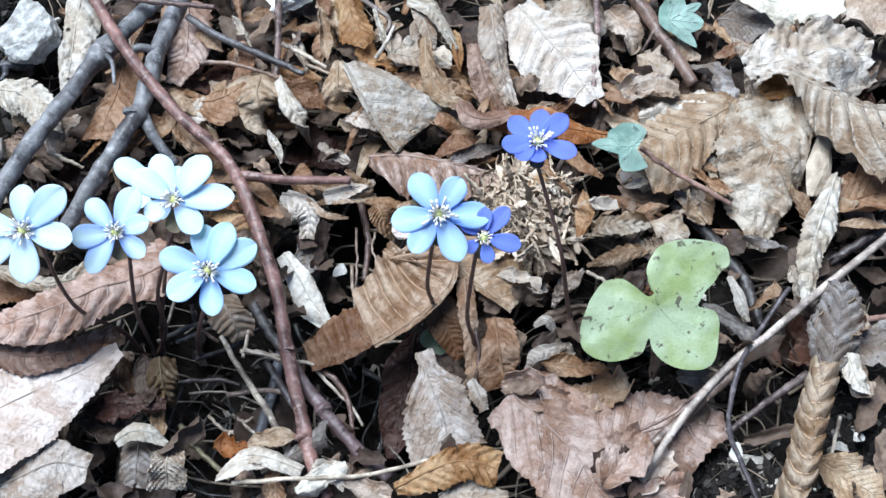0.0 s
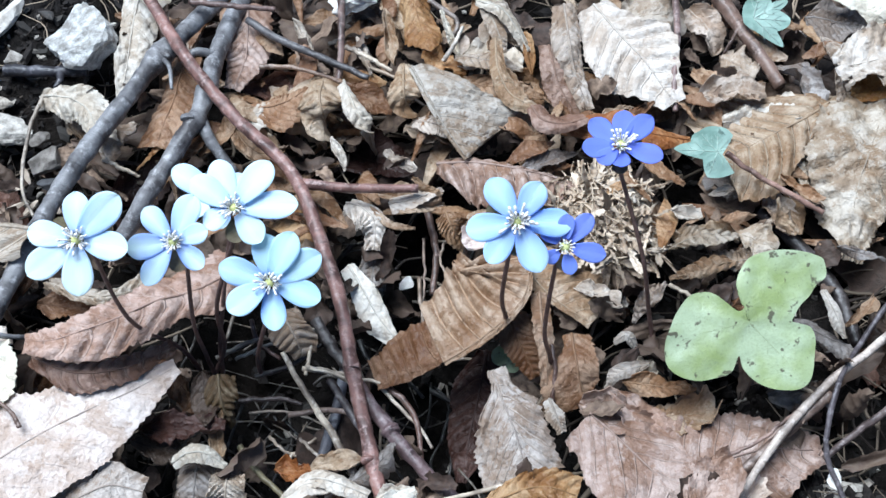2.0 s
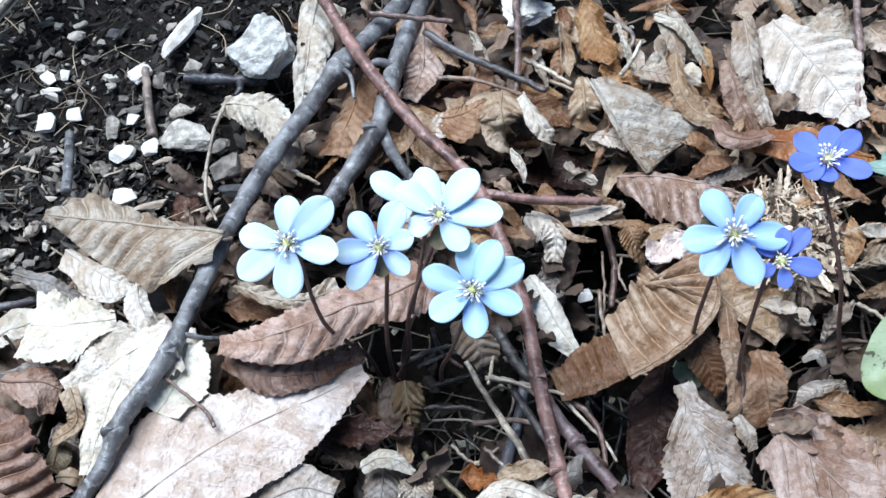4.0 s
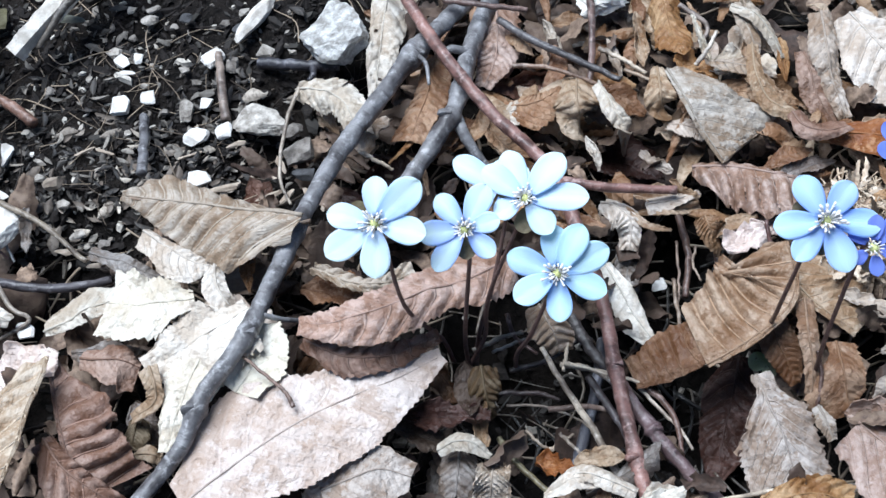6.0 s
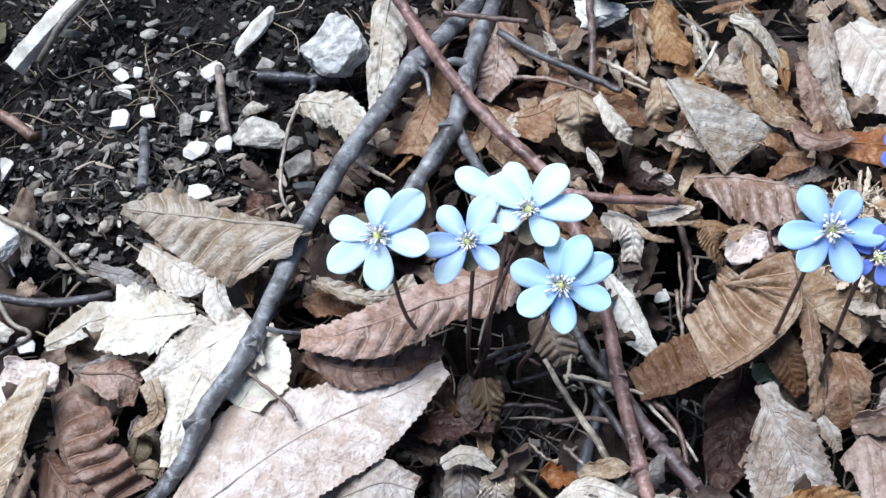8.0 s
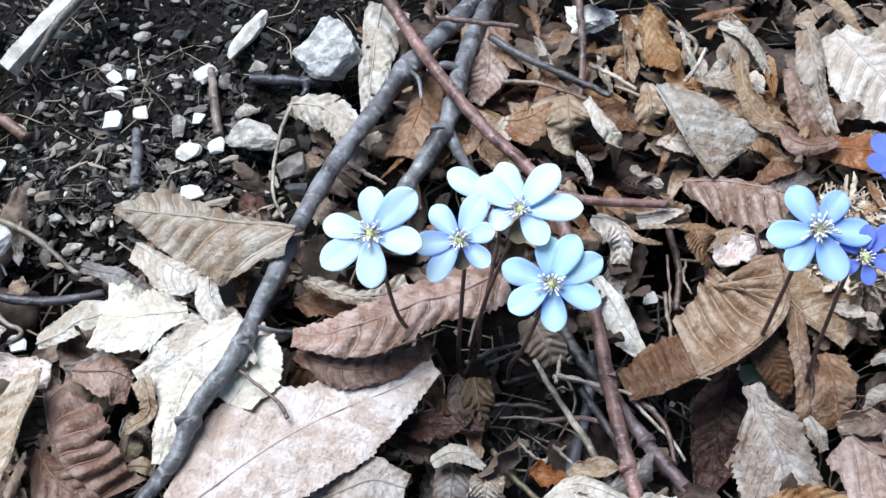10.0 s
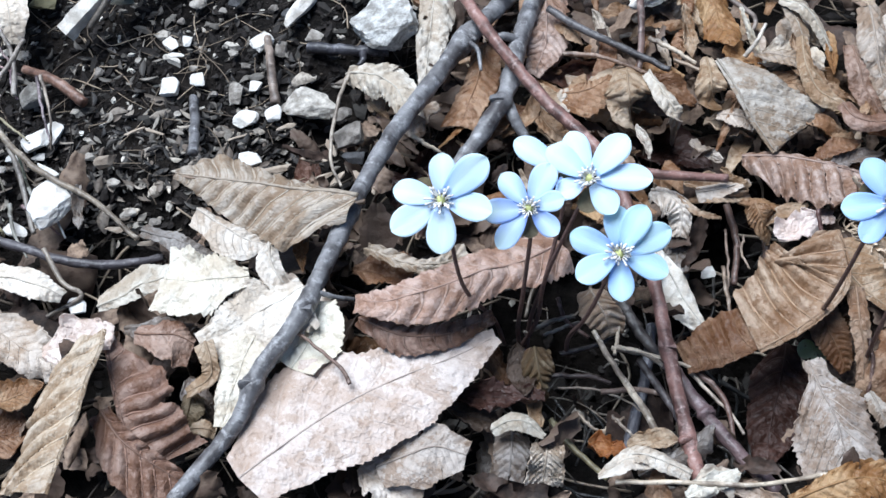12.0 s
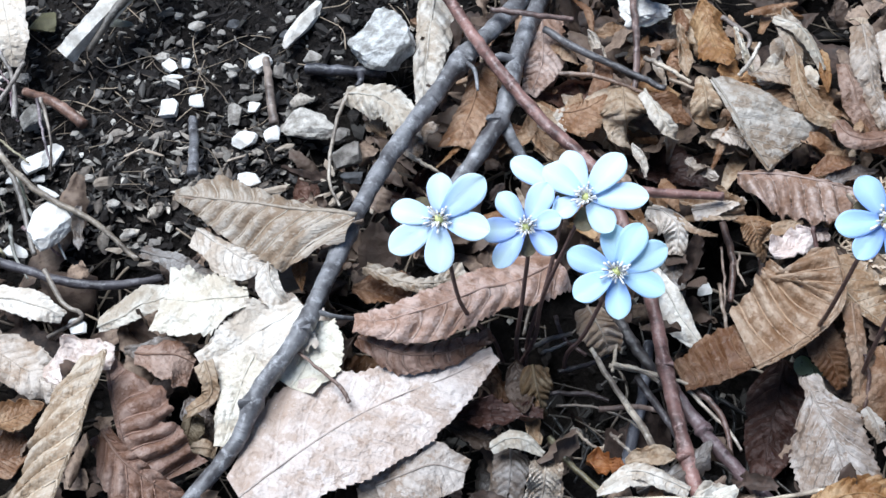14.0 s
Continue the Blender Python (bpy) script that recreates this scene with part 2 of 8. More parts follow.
WORDS = {
    "white": "bleached white", "cream": "cream-coloured", "pale": "pale beige", "grey": "grey-brown", "sand": "sandy beige",
    "tan": "light tan", "brown": "brown", "pink": "pinkish brown", "red": "reddish brown", "rust": "rust-orange",
    "gold": "golden brown", "dark": "dark brown", "olive": "olive brown", "blush": "pale pinkish cream", "umber": "dark reddish brown", "fawn": "fawn brown", "buff": "buff-brown", "rose": "rosy brown", "parchment": "warm parchment-coloured", "cocoa": "dull pinkish brown", "ash": "pale ash-grey", "amber": "amber brown",
}


def mesh_object(name, verts, faces, mat, colour=None, uvs=None, parent=None, smooth=True, label=""):
    me = bpy.data.meshes.new(name)
    me.from_pydata(verts, [], faces)
    if uvs is not None:
        layer = me.uv_layers.new(name="UVMap")
        loops = np.empty(len(me.loops), dtype=np.int32)
        me.loops.foreach_get("vertex_index", loops)
        layer.data.foreach_set("uv", np.asarray(uvs, dtype=np.float32)[loops].ravel())
    me.polygons.foreach_set("use_smooth", [smooth] * len(me.polygons))
    me.materials.append(mat)
    ob = new(name, me)
    if colour:
        ob.color = (*colour[:3], 1)
    if parent:
        ob.parent = parent
    if label:
        tagged(ob, label)
    return ob


def crisp(ob):
    """Keeps the thin rim of a blade sharp."""
    split = ob.modifiers.new("crisp_rim", "EDGE_SPLIT")
    split.split_angle = radians(55)


def spline(points, steps):
    """A smooth line through the points, with that many steps a span."""
    pts = [Vector(p) for p in points]
    pts = [pts[0] * 2 - pts[1]] + pts + [pts[-1] * 2 - pts[-2]]
    out = []
    for i in range(1, len(pts) - 2):
        a, b, c, d = pts[i - 1:i + 3]
        for k in range(steps):
            t = k / steps
            out.append(0.5 * (2 * b + (c - a) * t + (2 * a - 5 * b + 4 * c - d) * t * t + (3 * b - a - 3 * c + d) * t ** 3))
    out.append(pts[-2])
    return out


def tube_data(points, radius, sides=8, steps=6, lumps=0.08, knots=(), seed=0, wander=0.0):
    """Vertices, faces and uvs of a tapered, slightly lumpy tube. radius: at the start and at the end. knots: (share of the way, swelling)."""
    line = spline(points, steps)
    verts, faces, uvs, count = [], [], [], len(line)
    side, far = None, 0.0
    for i, p in enumerate(line):
        way = (line[min(i + 1, count - 1)] - line[max(i - 1, 0)]).normalized()
        if side is None:
            side = way.orthogonal().normalized()
        side = (side - way * side.dot(way)).normalized()
        up = way.cross(side)
        s = i / (count - 1)
        r = radius[0] + (radius[1] - radius[0]) * s
        for at, swell in knots:
            r *= 1 + swell * math.exp(-((s - at) / 0.018) ** 2)
        far += (p - line[i - 1]).length if i else 0.0
        q = p + Vector((noise.noise((s * 9, seed, 1)), noise.noise((s * 9, seed, 5)), noise.noise((s * 9, seed, 9)))) * wander
        for k in range(sides):
            a = math.tau * k / sides
            d = side * math.cos(a) + up * math.sin(a)
            verts.append(q + d * r * (1 + lumps * 0.5 * noise.noise((far * 700 + seed, math.cos(a) * 2.5, math.sin(a) * 2.5)) + lumps * noise.noise((far * 180 + seed, math.cos(a) * 1.5, math.sin(a) * 1.5))))
            uvs.append((far * 12, k / sides))
    for i in range(count - 1):
        for k in range(sides):
            faces.append((i * sides + k, i * sides + (k + 1) % sides, (i + 1) * sides + (k + 1) % sides, (i + 1) * sides + k))
    faces.append(tuple(range(sides - 1, -1, -1)))
    faces.append(tuple(range((count - 1) * sides, count * sides)))
    return verts, faces, uvs


def tube(name, points, radius, mat, colour, parent=None, label="", **shape):
    verts, faces, uvs = tube_data(points, radius, **shape)
    return mesh_object(name, verts, faces, mat, colour, uvs, parent, label=label)


def profile(shape, s, side, seed):
    """Half the width at s along the leaf, as a share, for its left or right side."""
    ragged = 0.10 * noise.noise((s * 4, seed * 3.7 + side * 9, 4.0)) + 0.05 * noise.noise((s * 14, seed * 3.7 + side * 9, 6.0))
    if shape == "oval":
        return max(0.0, math.sin(math.pi * s ** 0.86)) ** 0.8 * (1.02 - 0.15 * s) * (1 + ragged)
    if shape == "round":
        return max(0.0, 1 - (2 * s - 1) ** 2) ** 0.45 * (1 + ragged)
    if shape == "long":
        return min(1.0, 6 * s + 0.15, 4 * (1 - s) + 0.1) * (1 + ragged)
    jag = 0.38 * noise.noise((s * 2.6, seed * 5.1 + side * 7, 2.0)) + 0.22 * noise.noise((s * 8, seed * 5.1 + side * 7, 3.0)) + 0.12 * noise.noise((s * 23, seed + side * 7, 8.0))
    return (0.78 + jag) * min(1.0, 0.35 + 3.2 * s, 0.35 + 3.2 * (1 - s))


def pleat(q):
    """A fold like that between two side veins: broad hump, sharp groove."""
    return abs(math.sin(math.pi * q)) * 2 - 1.2


def leaf_data(length, width, shape, curl, twist, arch, veins, ridge, teeth, torn, rough, seed, fine=0.0009, across=14, halves=(1, 1), creases=1, flare=0.2, crumple=0.0009):
    """The blade of a dry leaf along x from 0 to length, its top up z: vertices, faces, uvs and the midrib's line."""
    n, m = max(16, min(90, int(length / fine))), across
    verts, faces, uvs, rib = [], [], [], []
    rng = random.Random(seed + 77)
    folds = []
    for _ in range(creases):
        a = rng.uniform(0, math.tau)
        folds.append((math.cos(a), math.sin(a), rng.uniform(0.05, 0.3) * width, rng.choice((-1, 1)) * rng.uniform(0.2, 0.55)))
    bow = 0.16 * noise.noise((seed * 0.77, 3.0, 1.0))
    twist += 0.9 * noise.noise((seed * 1.31, 8.0, 2.0))
    curl *= 1.35
    for i in range(n + 1):
        s = i / n
        bend = curl * (0.85 + 0.8 * noise.noise((s * 2.2, seed * 1.3, 0.5)))
        tooth = (i % 3 - 1) * (0.6 + 0.9 * noise.noise((i * 0.7, seed, 0.0)))
        for j in range(m + 1):
            v = -1 + 2 * j / m
            w = width / 2 * profile(shape, s, 1 if v > 0 else 0, seed) * (halves[0] if v > 0 else halves[1])
            w *= 1 - 0.9 * max(0.0, noise.noise((s * 7.5, seed * 2.3 + (9 if v > 0 else 0), 12.0)) - 0.22)
            if abs(v) > 0.99:
                w *= 1 + teeth * tooth
            w = max(w, 0.0002)
            if abs(bend) > 0.01:
                y, z = w / bend * math.sin(bend * v), w / bend * (1 - math.cos(bend * v))
            else:
                y, z = v * w, 0.0
            q = veins * (s - 0.8 * abs(v) * w / length) + 0.4 * noise.noise((s * 3.1, v * 1.4, seed * 0.9))
            full = min(1.0, w / (width * 0.25))
            z += ridge * 0.9 * pleat(q) * min(1.0, abs(v) * 3) * full
            z -= ridge * (1 - min(1.0, abs(v) * 4))
            z += noise.noise((s * 2.2 + seed, v * 1.1, seed * 1.7)) * rough * length
            z += (abs(noise.noise((s * 4.5 + seed, v * 2.2, seed * 2.3))) - 0.2) * rough * length * 0.6
            z += noise.noise((s * 13 + seed, v * 5, seed * 2.9)) * rough * length * 0.16
            z += arch * length * 4 * s * (1 - s)
            z += crumple * (noise.voronoi(Vector((s * length, v * w, 0)) * 150 + Vector((seed * 1.7, 0, 0)))[0][0] - 0.4)
            z += flare * width * abs(v) ** 3 * noise.noise((s * 3.4, seed * 1.9 + (5 if v > 0 else 0), 7.0))
            for ca, sa, off, slope in folds:
                z += slope * max(0.0, (s - 0.5) * length * ca + y * sa - off)
            t = twist * (s - 0.5)
            y += bow * length * 4 * s * (1 - s)
            verts.append(Vector((s * length + abs(v) * w * 0.16, y * math.cos(t) - z * math.sin(t), y * math.sin(t) + z * math.cos(t))))
            uvs.append((q, v))
        rib.append(verts[-1 - m // 2].copy())
    for i in range(n):
        for j in range(m):
            if torn:
                s, v = (i + 0.5) / n, abs(-1 + 2 * (j + 0.5) / m)
                hole = noise.noise((s * 5 + seed, (j + 0.5) / m * 4, 11.0)) * 0.5 + 0.5 + 0.12 * noise.noise((s * 19 + seed, (j + 0.5) / m * 13, 3.0))
                if hole + 0.30 * max(v, abs(2 * s - 1)) ** 3 > 1.12 - torn:
                    continue
            a = i * (m + 1) + j
            faces.append((a, a + m + 1, a + m + 2, a + 1))
    return verts, faces, uvs, rib


def place_along(base, tip, roll):
    b, d = Vector(base), Vector(tip) - Vector(base)
    ex = d.normalized()
    ez = (Vector((0, 0, 1)) - ex * ex.z).normalized()
    ey = ez.cross(ex)
    m = Matrix((ex, ey, ez)).transposed().to_4x4()
    return Matrix.Translation(b) @ m @ Matrix.Rotation(radians(roll), 4, "X")


def dead_leaf(base, tip, width, tint="tan", shape="oval", roll=0, curl=0.25, twist=0.0, arch=0.0, veins=10, ridge=0.0005,
              teeth=0.05, torn=0.0, rough=0.06, rib=0.00035, stalk=0.0, seed=0, halves=(1, 1), creases=1, flare=0.42, vein=0.32, crumple=0.0009, note="lying on the leaf litter"):
    length = (Vector(tip) - Vector(base)).length
    verts, faces, uvs, line = leaf_data(length, width, shape, curl, twist, arch, veins, ridge, teeth, torn, rough, seed, halves=halves, creases=creases + (shape == "frag"), flare=flare, crumple=crumple)
    rng = random.Random(seed)
    shade = rng.uniform(0.9, 1.08)
    colour = [c * shade * rng.uniform(0.985, 1.015) for c in TINTS[tint]]
    form = "curled" if abs(curl) > 0.9 else "torn" if torn > 0.15 else "ribbed" if ridge > 0.0007 else "dry"
    ob = mesh_object("dead_leaf", verts, faces, LEAF, colour, uvs)
    ob.color = (*colour, vein if shape != "frag" else vein * 0.4)
    ob.matrix_world = place_along(base, tip, roll)
    thick = ob.modifiers.new("thickness", "SOLIDIFY")
    thick.thickness, thick.offset = 0.0003, 0.0
    crisp(ob)
    if shape == "frag":
        rib = min(rib, 0.00025)
    if rib:
        step = max(1, len(line) // 8)
        path = [p + Vector((0, 0, rib * 0.45)) for p in line[:-2:step]]
        if stalk:
            path.insert(0, path[0] + Vector((-stalk, stalk * 0.12, -stalk * 0.05)))
        tube("midrib", path, (rib * 1.15, rib * 0.35), RIB, [c * 0.8 for c in colour], ob, sides=6, steps=3, seed=seed)
    return tagged(ob, f"{WORDS[tint]} {form} dead leaf {note}", "leaf", "fallen leaves")


def between(values, s):
    """A smooth passage through evenly spaced values, at s from 0 to 1."""
    x = min(max(s, 0.0), 1.0) * (len(values) - 1)
    i = min(int(x), len(values) - 2)
    a, b, c, d = values[max(i - 1, 0)], values[i], values[i + 1], values[min(i + 2, len(values) - 1)]
    t = x - i
    return 0.5 * (2 * b + (c - a) * t + (2 * a - 5 * b + 4 * c - d) * t * t + (3 * b - a - 3 * c + d) * t ** 3)


def shaped_leaf(spine, left, right, tint="tan", curl=(-0.3, -0.3), roll=0, twist=0, veins=9, slant=0.8, ridge=0.0006, teeth=0.05, torn=0.0,
                rough=0.03, flare=0.15, rib=0.0004, vein=0.6, seed=0, crumple=0.0005, creases=3, cords=0.0, name="dead_leaf", note="lying on the leaf litter"):
    """A dry leaf with a bent midrib; left and right: the half widths at even steps from base to tip; curl: how its two sides bend up (+) or down (-)."""
    start = Vector(spine[0])
    line = spline([Vector(p) - start for p in spine], 30)
    length = sum((q - p).length for p, q in zip(line, line[1:]))
    n, m = (max(30, min(110, int(length / 0.0007))), 22) if length > 0.03 else (30, 10) if max(*left, *right) < 0.004 else (40, 16)
    verts, faces, uvs, mid, ups = [], [], [], [], []
    wide = max(*left, *right)
    rng = random.Random(seed + 31)
    folds = []
    for _ in range(creases):
        a = rng.uniform(0, math.tau)
        folds.append((math.cos(a), math.sin(a), rng.uniform(-0.1, 0.75) * wide, rng.choice((-1, 1)) * rng.uniform(0.12, 0.38)))
    for i in range(n + 1):
        s = i / n
        k = s * (len(line) - 1)
        j = min(int(k), len(line) - 2)
        p = line[j].lerp(line[j + 1], k - j)
        way = (line[min(j + 3, len(line) - 1)] - line[max(j - 2, 0)]).normalized()
        up = (Vector((0, 0, 1)) - way * way.z).normalized()
        up = Matrix.Rotation(radians(roll + twist * (s - 0.5)), 3, way) @ up
        side = up.cross(way)
        tooth = (i % 3 - 1) * (0.6 + 0.9 * noise.noise((i * 0.7, seed, 0.0)))
        wave = 0.9 + 0.4 * noise.noise((s * 2.4, seed * 1.3, 0.5))
        for c in range(m + 1):
            v = -1 + 2 * c / m
            w = max(0.0003, between(left if v > 0 else right, s))
            other = 9 if v > 0 else 0
            w *= 1 + 0.09 * noise.noise((s * 6, seed + other, 4.0)) + 0.06 * noise.noise((s * 17, seed + other, 6.0)) - 0.5 * max(0.0, noise.noise((s * 8, seed * 1.9 + other, 15.0)) - 0.42)
            if abs(v) > 0.99:
                w += 0.7 * teeth * tooth * min(w * 1.5, 0.012) * max(0.0, 0.6 + 1.6 * noise.noise((s * 5, seed + other, 21.0)))
            bend = (curl[0] if v > 0 else curl[1]) * wave
            a = abs(v)
            if abs(bend) > 0.01:
                y, z = w / bend * math.sin(bend * a), w / bend * (1 - math.cos(bend * a))
            else:
                y, z = a * w, 0.0
            y = math.copysign(y, v)
            q = veins * (s - slant * a * w / length) + 0.45 * noise.noise((s * 3.1, v * 1.4, seed * 0.9)) + 0.5 * (a - a * a)
            z += ridge * 1.25 * pleat(q) * min(1.0, a * 3) * min(1.0, w / (wide * 0.35))
            for ca, sa, off, slope in folds:
                z += slope * min(wide * 0.45, max(0.0, (s - 0.5) * length * ca + y * sa - off))
            z += noise.noise((s * 2.6 + seed, v * 1.2, seed * 1.7)) * rough * length
            z += (abs(noise.noise((s * 5 + seed, v * 2.4, seed * 2.3))) - 0.2) * rough * length * 0.6
            z += noise.noise((s * 15 + seed, v * 5, seed * 2.9)) * rough * length * 0.22
            z += flare * 1.5 * w * a ** 3 * noise.noise((s * 3.4, seed * 1.9 + (5 if v > 0 else 0), 7.0))
            z += crumple * (noise.voronoi(Vector((s * length, v * w, 0)) * 140 + Vector((seed * 1.7, 0, 0)))[0][0] - 0.4)
            verts.append(p + side * y + up * z + way * (a * w * 0.12))
            uvs.append((q, v))
        mid.append(verts[-1 - m // 2] + up * 0.0002)
        ups.append(up)
    for i in range(n):
        for c in range(m):
            if torn:
                s, v = (i + 0.5) / n, abs(-1 + 2 * (c + 0.5) / m)
                hole = noise.noise((s * 5 + seed, (c + 0.5) / m * 4, 11.0)) * 0.5 + 0.5 + 0.12 * noise.noise((s * 19 + seed, (c + 0.5) / m * 13, 3.0))
                if hole + 0.30 * max(v, abs(2 * s - 1)) ** 3 > 1.12 - torn:
                    continue
            a = i * (m + 1) + c
            faces.append((a, a + m + 1, a + m + 2, a + 1))
    rng = random.Random(seed)
    shade = rng.uniform(0.88, 1.0)
    colour = [x * shade * rng.uniform(0.985, 1.015) for x in TINTS[tint]]
    ob = mesh_object(name, verts, faces, LEAF, colour, uvs)
    ob.color = (*colour, vein)
    ob.location = start
    thick = ob.modifiers.new("thickness", "SOLIDIFY")
    thick.thickness, thick.offset = 0.0003, 0.0
    crisp(ob)
    if rib:
        tube("midrib", mid[::max(1, n // 9)], (rib * 1.2, rib * 0.4), RIB, [x * 0.8 for x in colour], ob, sides=6, steps=4, seed=seed)
    for way in (-1, 1) if cords else ():
        for k in range(-2, veins + 3):
            line = []
            for c in range(m // 2 + way, m // 2 + way * (m // 2), way):
                for i in range(n):
                    a, b = uvs[i * (m + 1) + c][0] - k, uvs[(i + 1) * (m + 1) + c][0] - k
                    if a <= 0 < b:
                        line.append(verts[i * (m + 1) + c].lerp(verts[(i + 1) * (m + 1) + c], a / (a - b)) + ups[i] * (cords * 0.2 + 0.00012))
                        break
            if len(line) > 3:
                tube("side_vein", line[::2], (cords, cords * 0.5), RIB, [min(0.8, x * 1.12) for x in colour], ob, sides=5, steps=3, seed=seed + k)
    form = "curled" if min(curl) < -0.8 else "torn" if torn > 0.1 else "ribbed" if ridge > 0.0009 else "dry"
    return tagged(ob, f"{WORDS[tint]} {form} dead leaf {note}", "leaf", "fallen leaves")


def stone_data(size, seed, cuts=11, level=4, jag=0.05, blocky=False):
    bm = bmesh.new()
    bmesh.ops.create_icosphere(bm, subdivisions=level, radius=1.0)
    rng = random.Random(seed)
    planes = []
    for _ in range(cuts):
        d = Vector((rng.gauss(0, 1), rng.gauss(0, 1), rng.gauss(0, 1))).normalized()
        planes.append((d, rng.uniform(0.52, 0.74) if blocky else rng.uniform(0.36, 0.62)))
    if blocky:
        for d in ((1, 0, 0), (-1, 0, 0), (0, 1, 0), (0, -1, 0), (0, 0, 1), (0, 0, -1)):
            planes.append(((Vector(d) + Vector((rng.gauss(0, 0.3), rng.gauss(0, 0.3), rng.gauss(0, 0.2)))).normalized(), rng.uniform(0.5, 0.62)))
    for v in bm.verts:
        for d, h in planes:
            over = v.co.dot(d) - h
            if over > 0:
                v.co -= d * over
        v.co *= 1.45 + jag * 1.5 * noise.noise(v.co * 3 + Vector((seed, 0, 0))) + jag * noise.noise(v.co * 8 + Vector((seed, 3, 0)))
        v.co = Vector((v.co.x * size[0], v.co.y * size[1], v.co.z * size[2])) / 2
    verts, faces = [v.co.copy() for v in bm.verts], [[v.index for v in f.verts] for f in bm.faces]
    bm.free()
    return verts, faces


def stone(at, size, turn=0, colour=(0.72, 0.70, 0.66), seed=0, label="white angular limestone chip on the dark soil", name="stone", group="stone chips", cuts=7, jag=0.0, blocky=True, mat=None):
    verts, faces = stone_data(size, seed, cuts, 4 if max(size) > 0.012 else 3, jag or (0.12 if max(size) > 0.015 else 0.06), blocky)
    ob = mesh_object(name, verts, faces, mat or (CHALK if colour[0] > 0.7 else STONE), colour, smooth=False)
    ob.matrix_world = pose(*at, 0, 0, turn)
    return tagged(ob, label, "stone", group)


def branch(name, points, radius, colour, label, knots=(), sides=12, steps=18, lumps=0.2, seed=0, category="branch", wander=0.0004, offshoots=()):
    ob = tube(name, points, radius, BARK, colour, sides=sides, steps=steps, lumps=lumps, knots=knots, seed=seed, wander=wander)
    line = spline(points, steps)
    for k, (at, _) in enumerate(knots):
        r = radius[0] + (radius[1] - radius[0]) * at
        verts, faces = stone_data((r * 1.5, r * 1.3, r * 1.3), seed + k, cuts=5, level=3, jag=0.12)
        p = line[int(at * (len(line) - 1))] + Vector((0.45 * r * (-1) ** k, -0.3 * r, 0.55 * r))
        mesh_object("knot", [v + p for v in verts], faces, BARK, [c * 0.9 for c in colour], [(v.x * 12, v.y * 100) for v in verts], ob, label="knobbly bud scar")
    for name, way, wide in offshoots:
        verts, faces, uvs = tube_data(way, wide, sides=8, steps=8, lumps=lumps, seed=seed + 5)
        mesh_object(name, verts, faces, BARK, [c * 0.95 for c in colour], uvs, ob)
    return tagged(ob, label, category, "fallen twigs")


PATCHES = ((-0.242, 0.211, 0.016), (0.083, 0.127, 0.012), (0.096, 0.125, 0.012), (0.128, 0.139, 0.016), (0.065, 0.160, 0.013))


def open_soil(x, y):
    """The broad bare patch of gravelly soil behind the branch."""
    a = max(0.0, min(1.0, (-0.125 - x - (0.30 - y) * 0.45) / 0.035))
    b = max(0.0, min(1.0, (y - 0.195) / 0.03))
    return a * b * max(0.0, min(1.0, (x + 0.65) / 0.2)) * max(0.0, min(1.0, (0.7 - y) / 0.2))


def bare(x, y):
    """How bare the soil lies there: 1 on the open patches, 0 under the litter."""
    small = max(math.exp(-((x - a) ** 2 + (y - b) ** 2) ** 2 / r ** 4) for a, b, r in PATCHES)
    return max(open_soil(x, y), small)


CLEAR = ((-0.245, 0.218, 0.014), (-0.053, 0.152, 0.016), (-0.017, 0.181, 0.021), (0.003, 0.146, 0.014), (0.036, 0.132, 0.024), (0.067, 0.137, 0.018), (-0.015, 0.154, 0.018), (0.111, 0.139, 0.014))
HOLLOWS = ((-0.076, 0.169, 0.016), (-0.052, 0.149, 0.01), (-0.025, 0.172, 0.012), (0.055, 0.234, 0.008), (0.08, 0.228, 0.008), (0.072, 0.225, 0.007), (0.117, 0.215, 0.007), (-0.024, 0.158, 0.012), (-0.015, 0.144, 0.008), (-0.037, 0.255, 0.006), (-0.081, 0.294, 0.007), (-0.085, 0.177, 0.01), (-0.024, 0.226, 0.013), (-0.022, 0.206, 0.014), (-0.031, 0.189, 0.01), (-0.02, 0.182, 0.01), (-0.064, 0.168, 0.014), (-0.071, 0.177, 0.012), (-0.061, 0.152, 0.01), (-0.094, 0.181, 0.01), (-0.027, 0.153, 0.008), (0.068, 0.233, 0.009), (0.088, 0.213, 0.008), (-0.020, 0.306, 0.01), (0.005, 0.285, 0.006), (-0.033, 0.257, 0.008), (-0.008, 0.251, 0.008), (-0.048, 0.312, 0.006), (-0.028, 0.219, 0.012), (-0.075, 0.177, 0.015), (-0.044, 0.159, 0.014), (0.065, 0.162, 0.012), (-0.017, 0.161, 0.017))


def hollow(x, y):
    """How deep a gap in the litter opens there, 0 to 1."""
    return max(math.exp(-((x - a) ** 2 + (y - b) ** 2) / r ** 2) for a, b, r in HOLLOWS)


def covered(x, y):
    """Whether a broad leaf lies low there, with nothing loose on top of it."""
    return any((x - a) ** 2 + (y - b) ** 2 < r * r for a, b, r in CLEAR)


def ground_height(x, y):
    rise = -0.026 + 0.019 * open_soil(x, y) + 0.010 * (bare(x, y) - open_soil(x, y)) - 0.034 * hollow(x, y)
    return rise + 0.004 * noise.noise((x * 22, y * 22, 0)) + 0.0025 * noise.noise((x * 80, y * 80, 3)) + 0.0012 * noise.noise((x * 260, y * 260, 5))


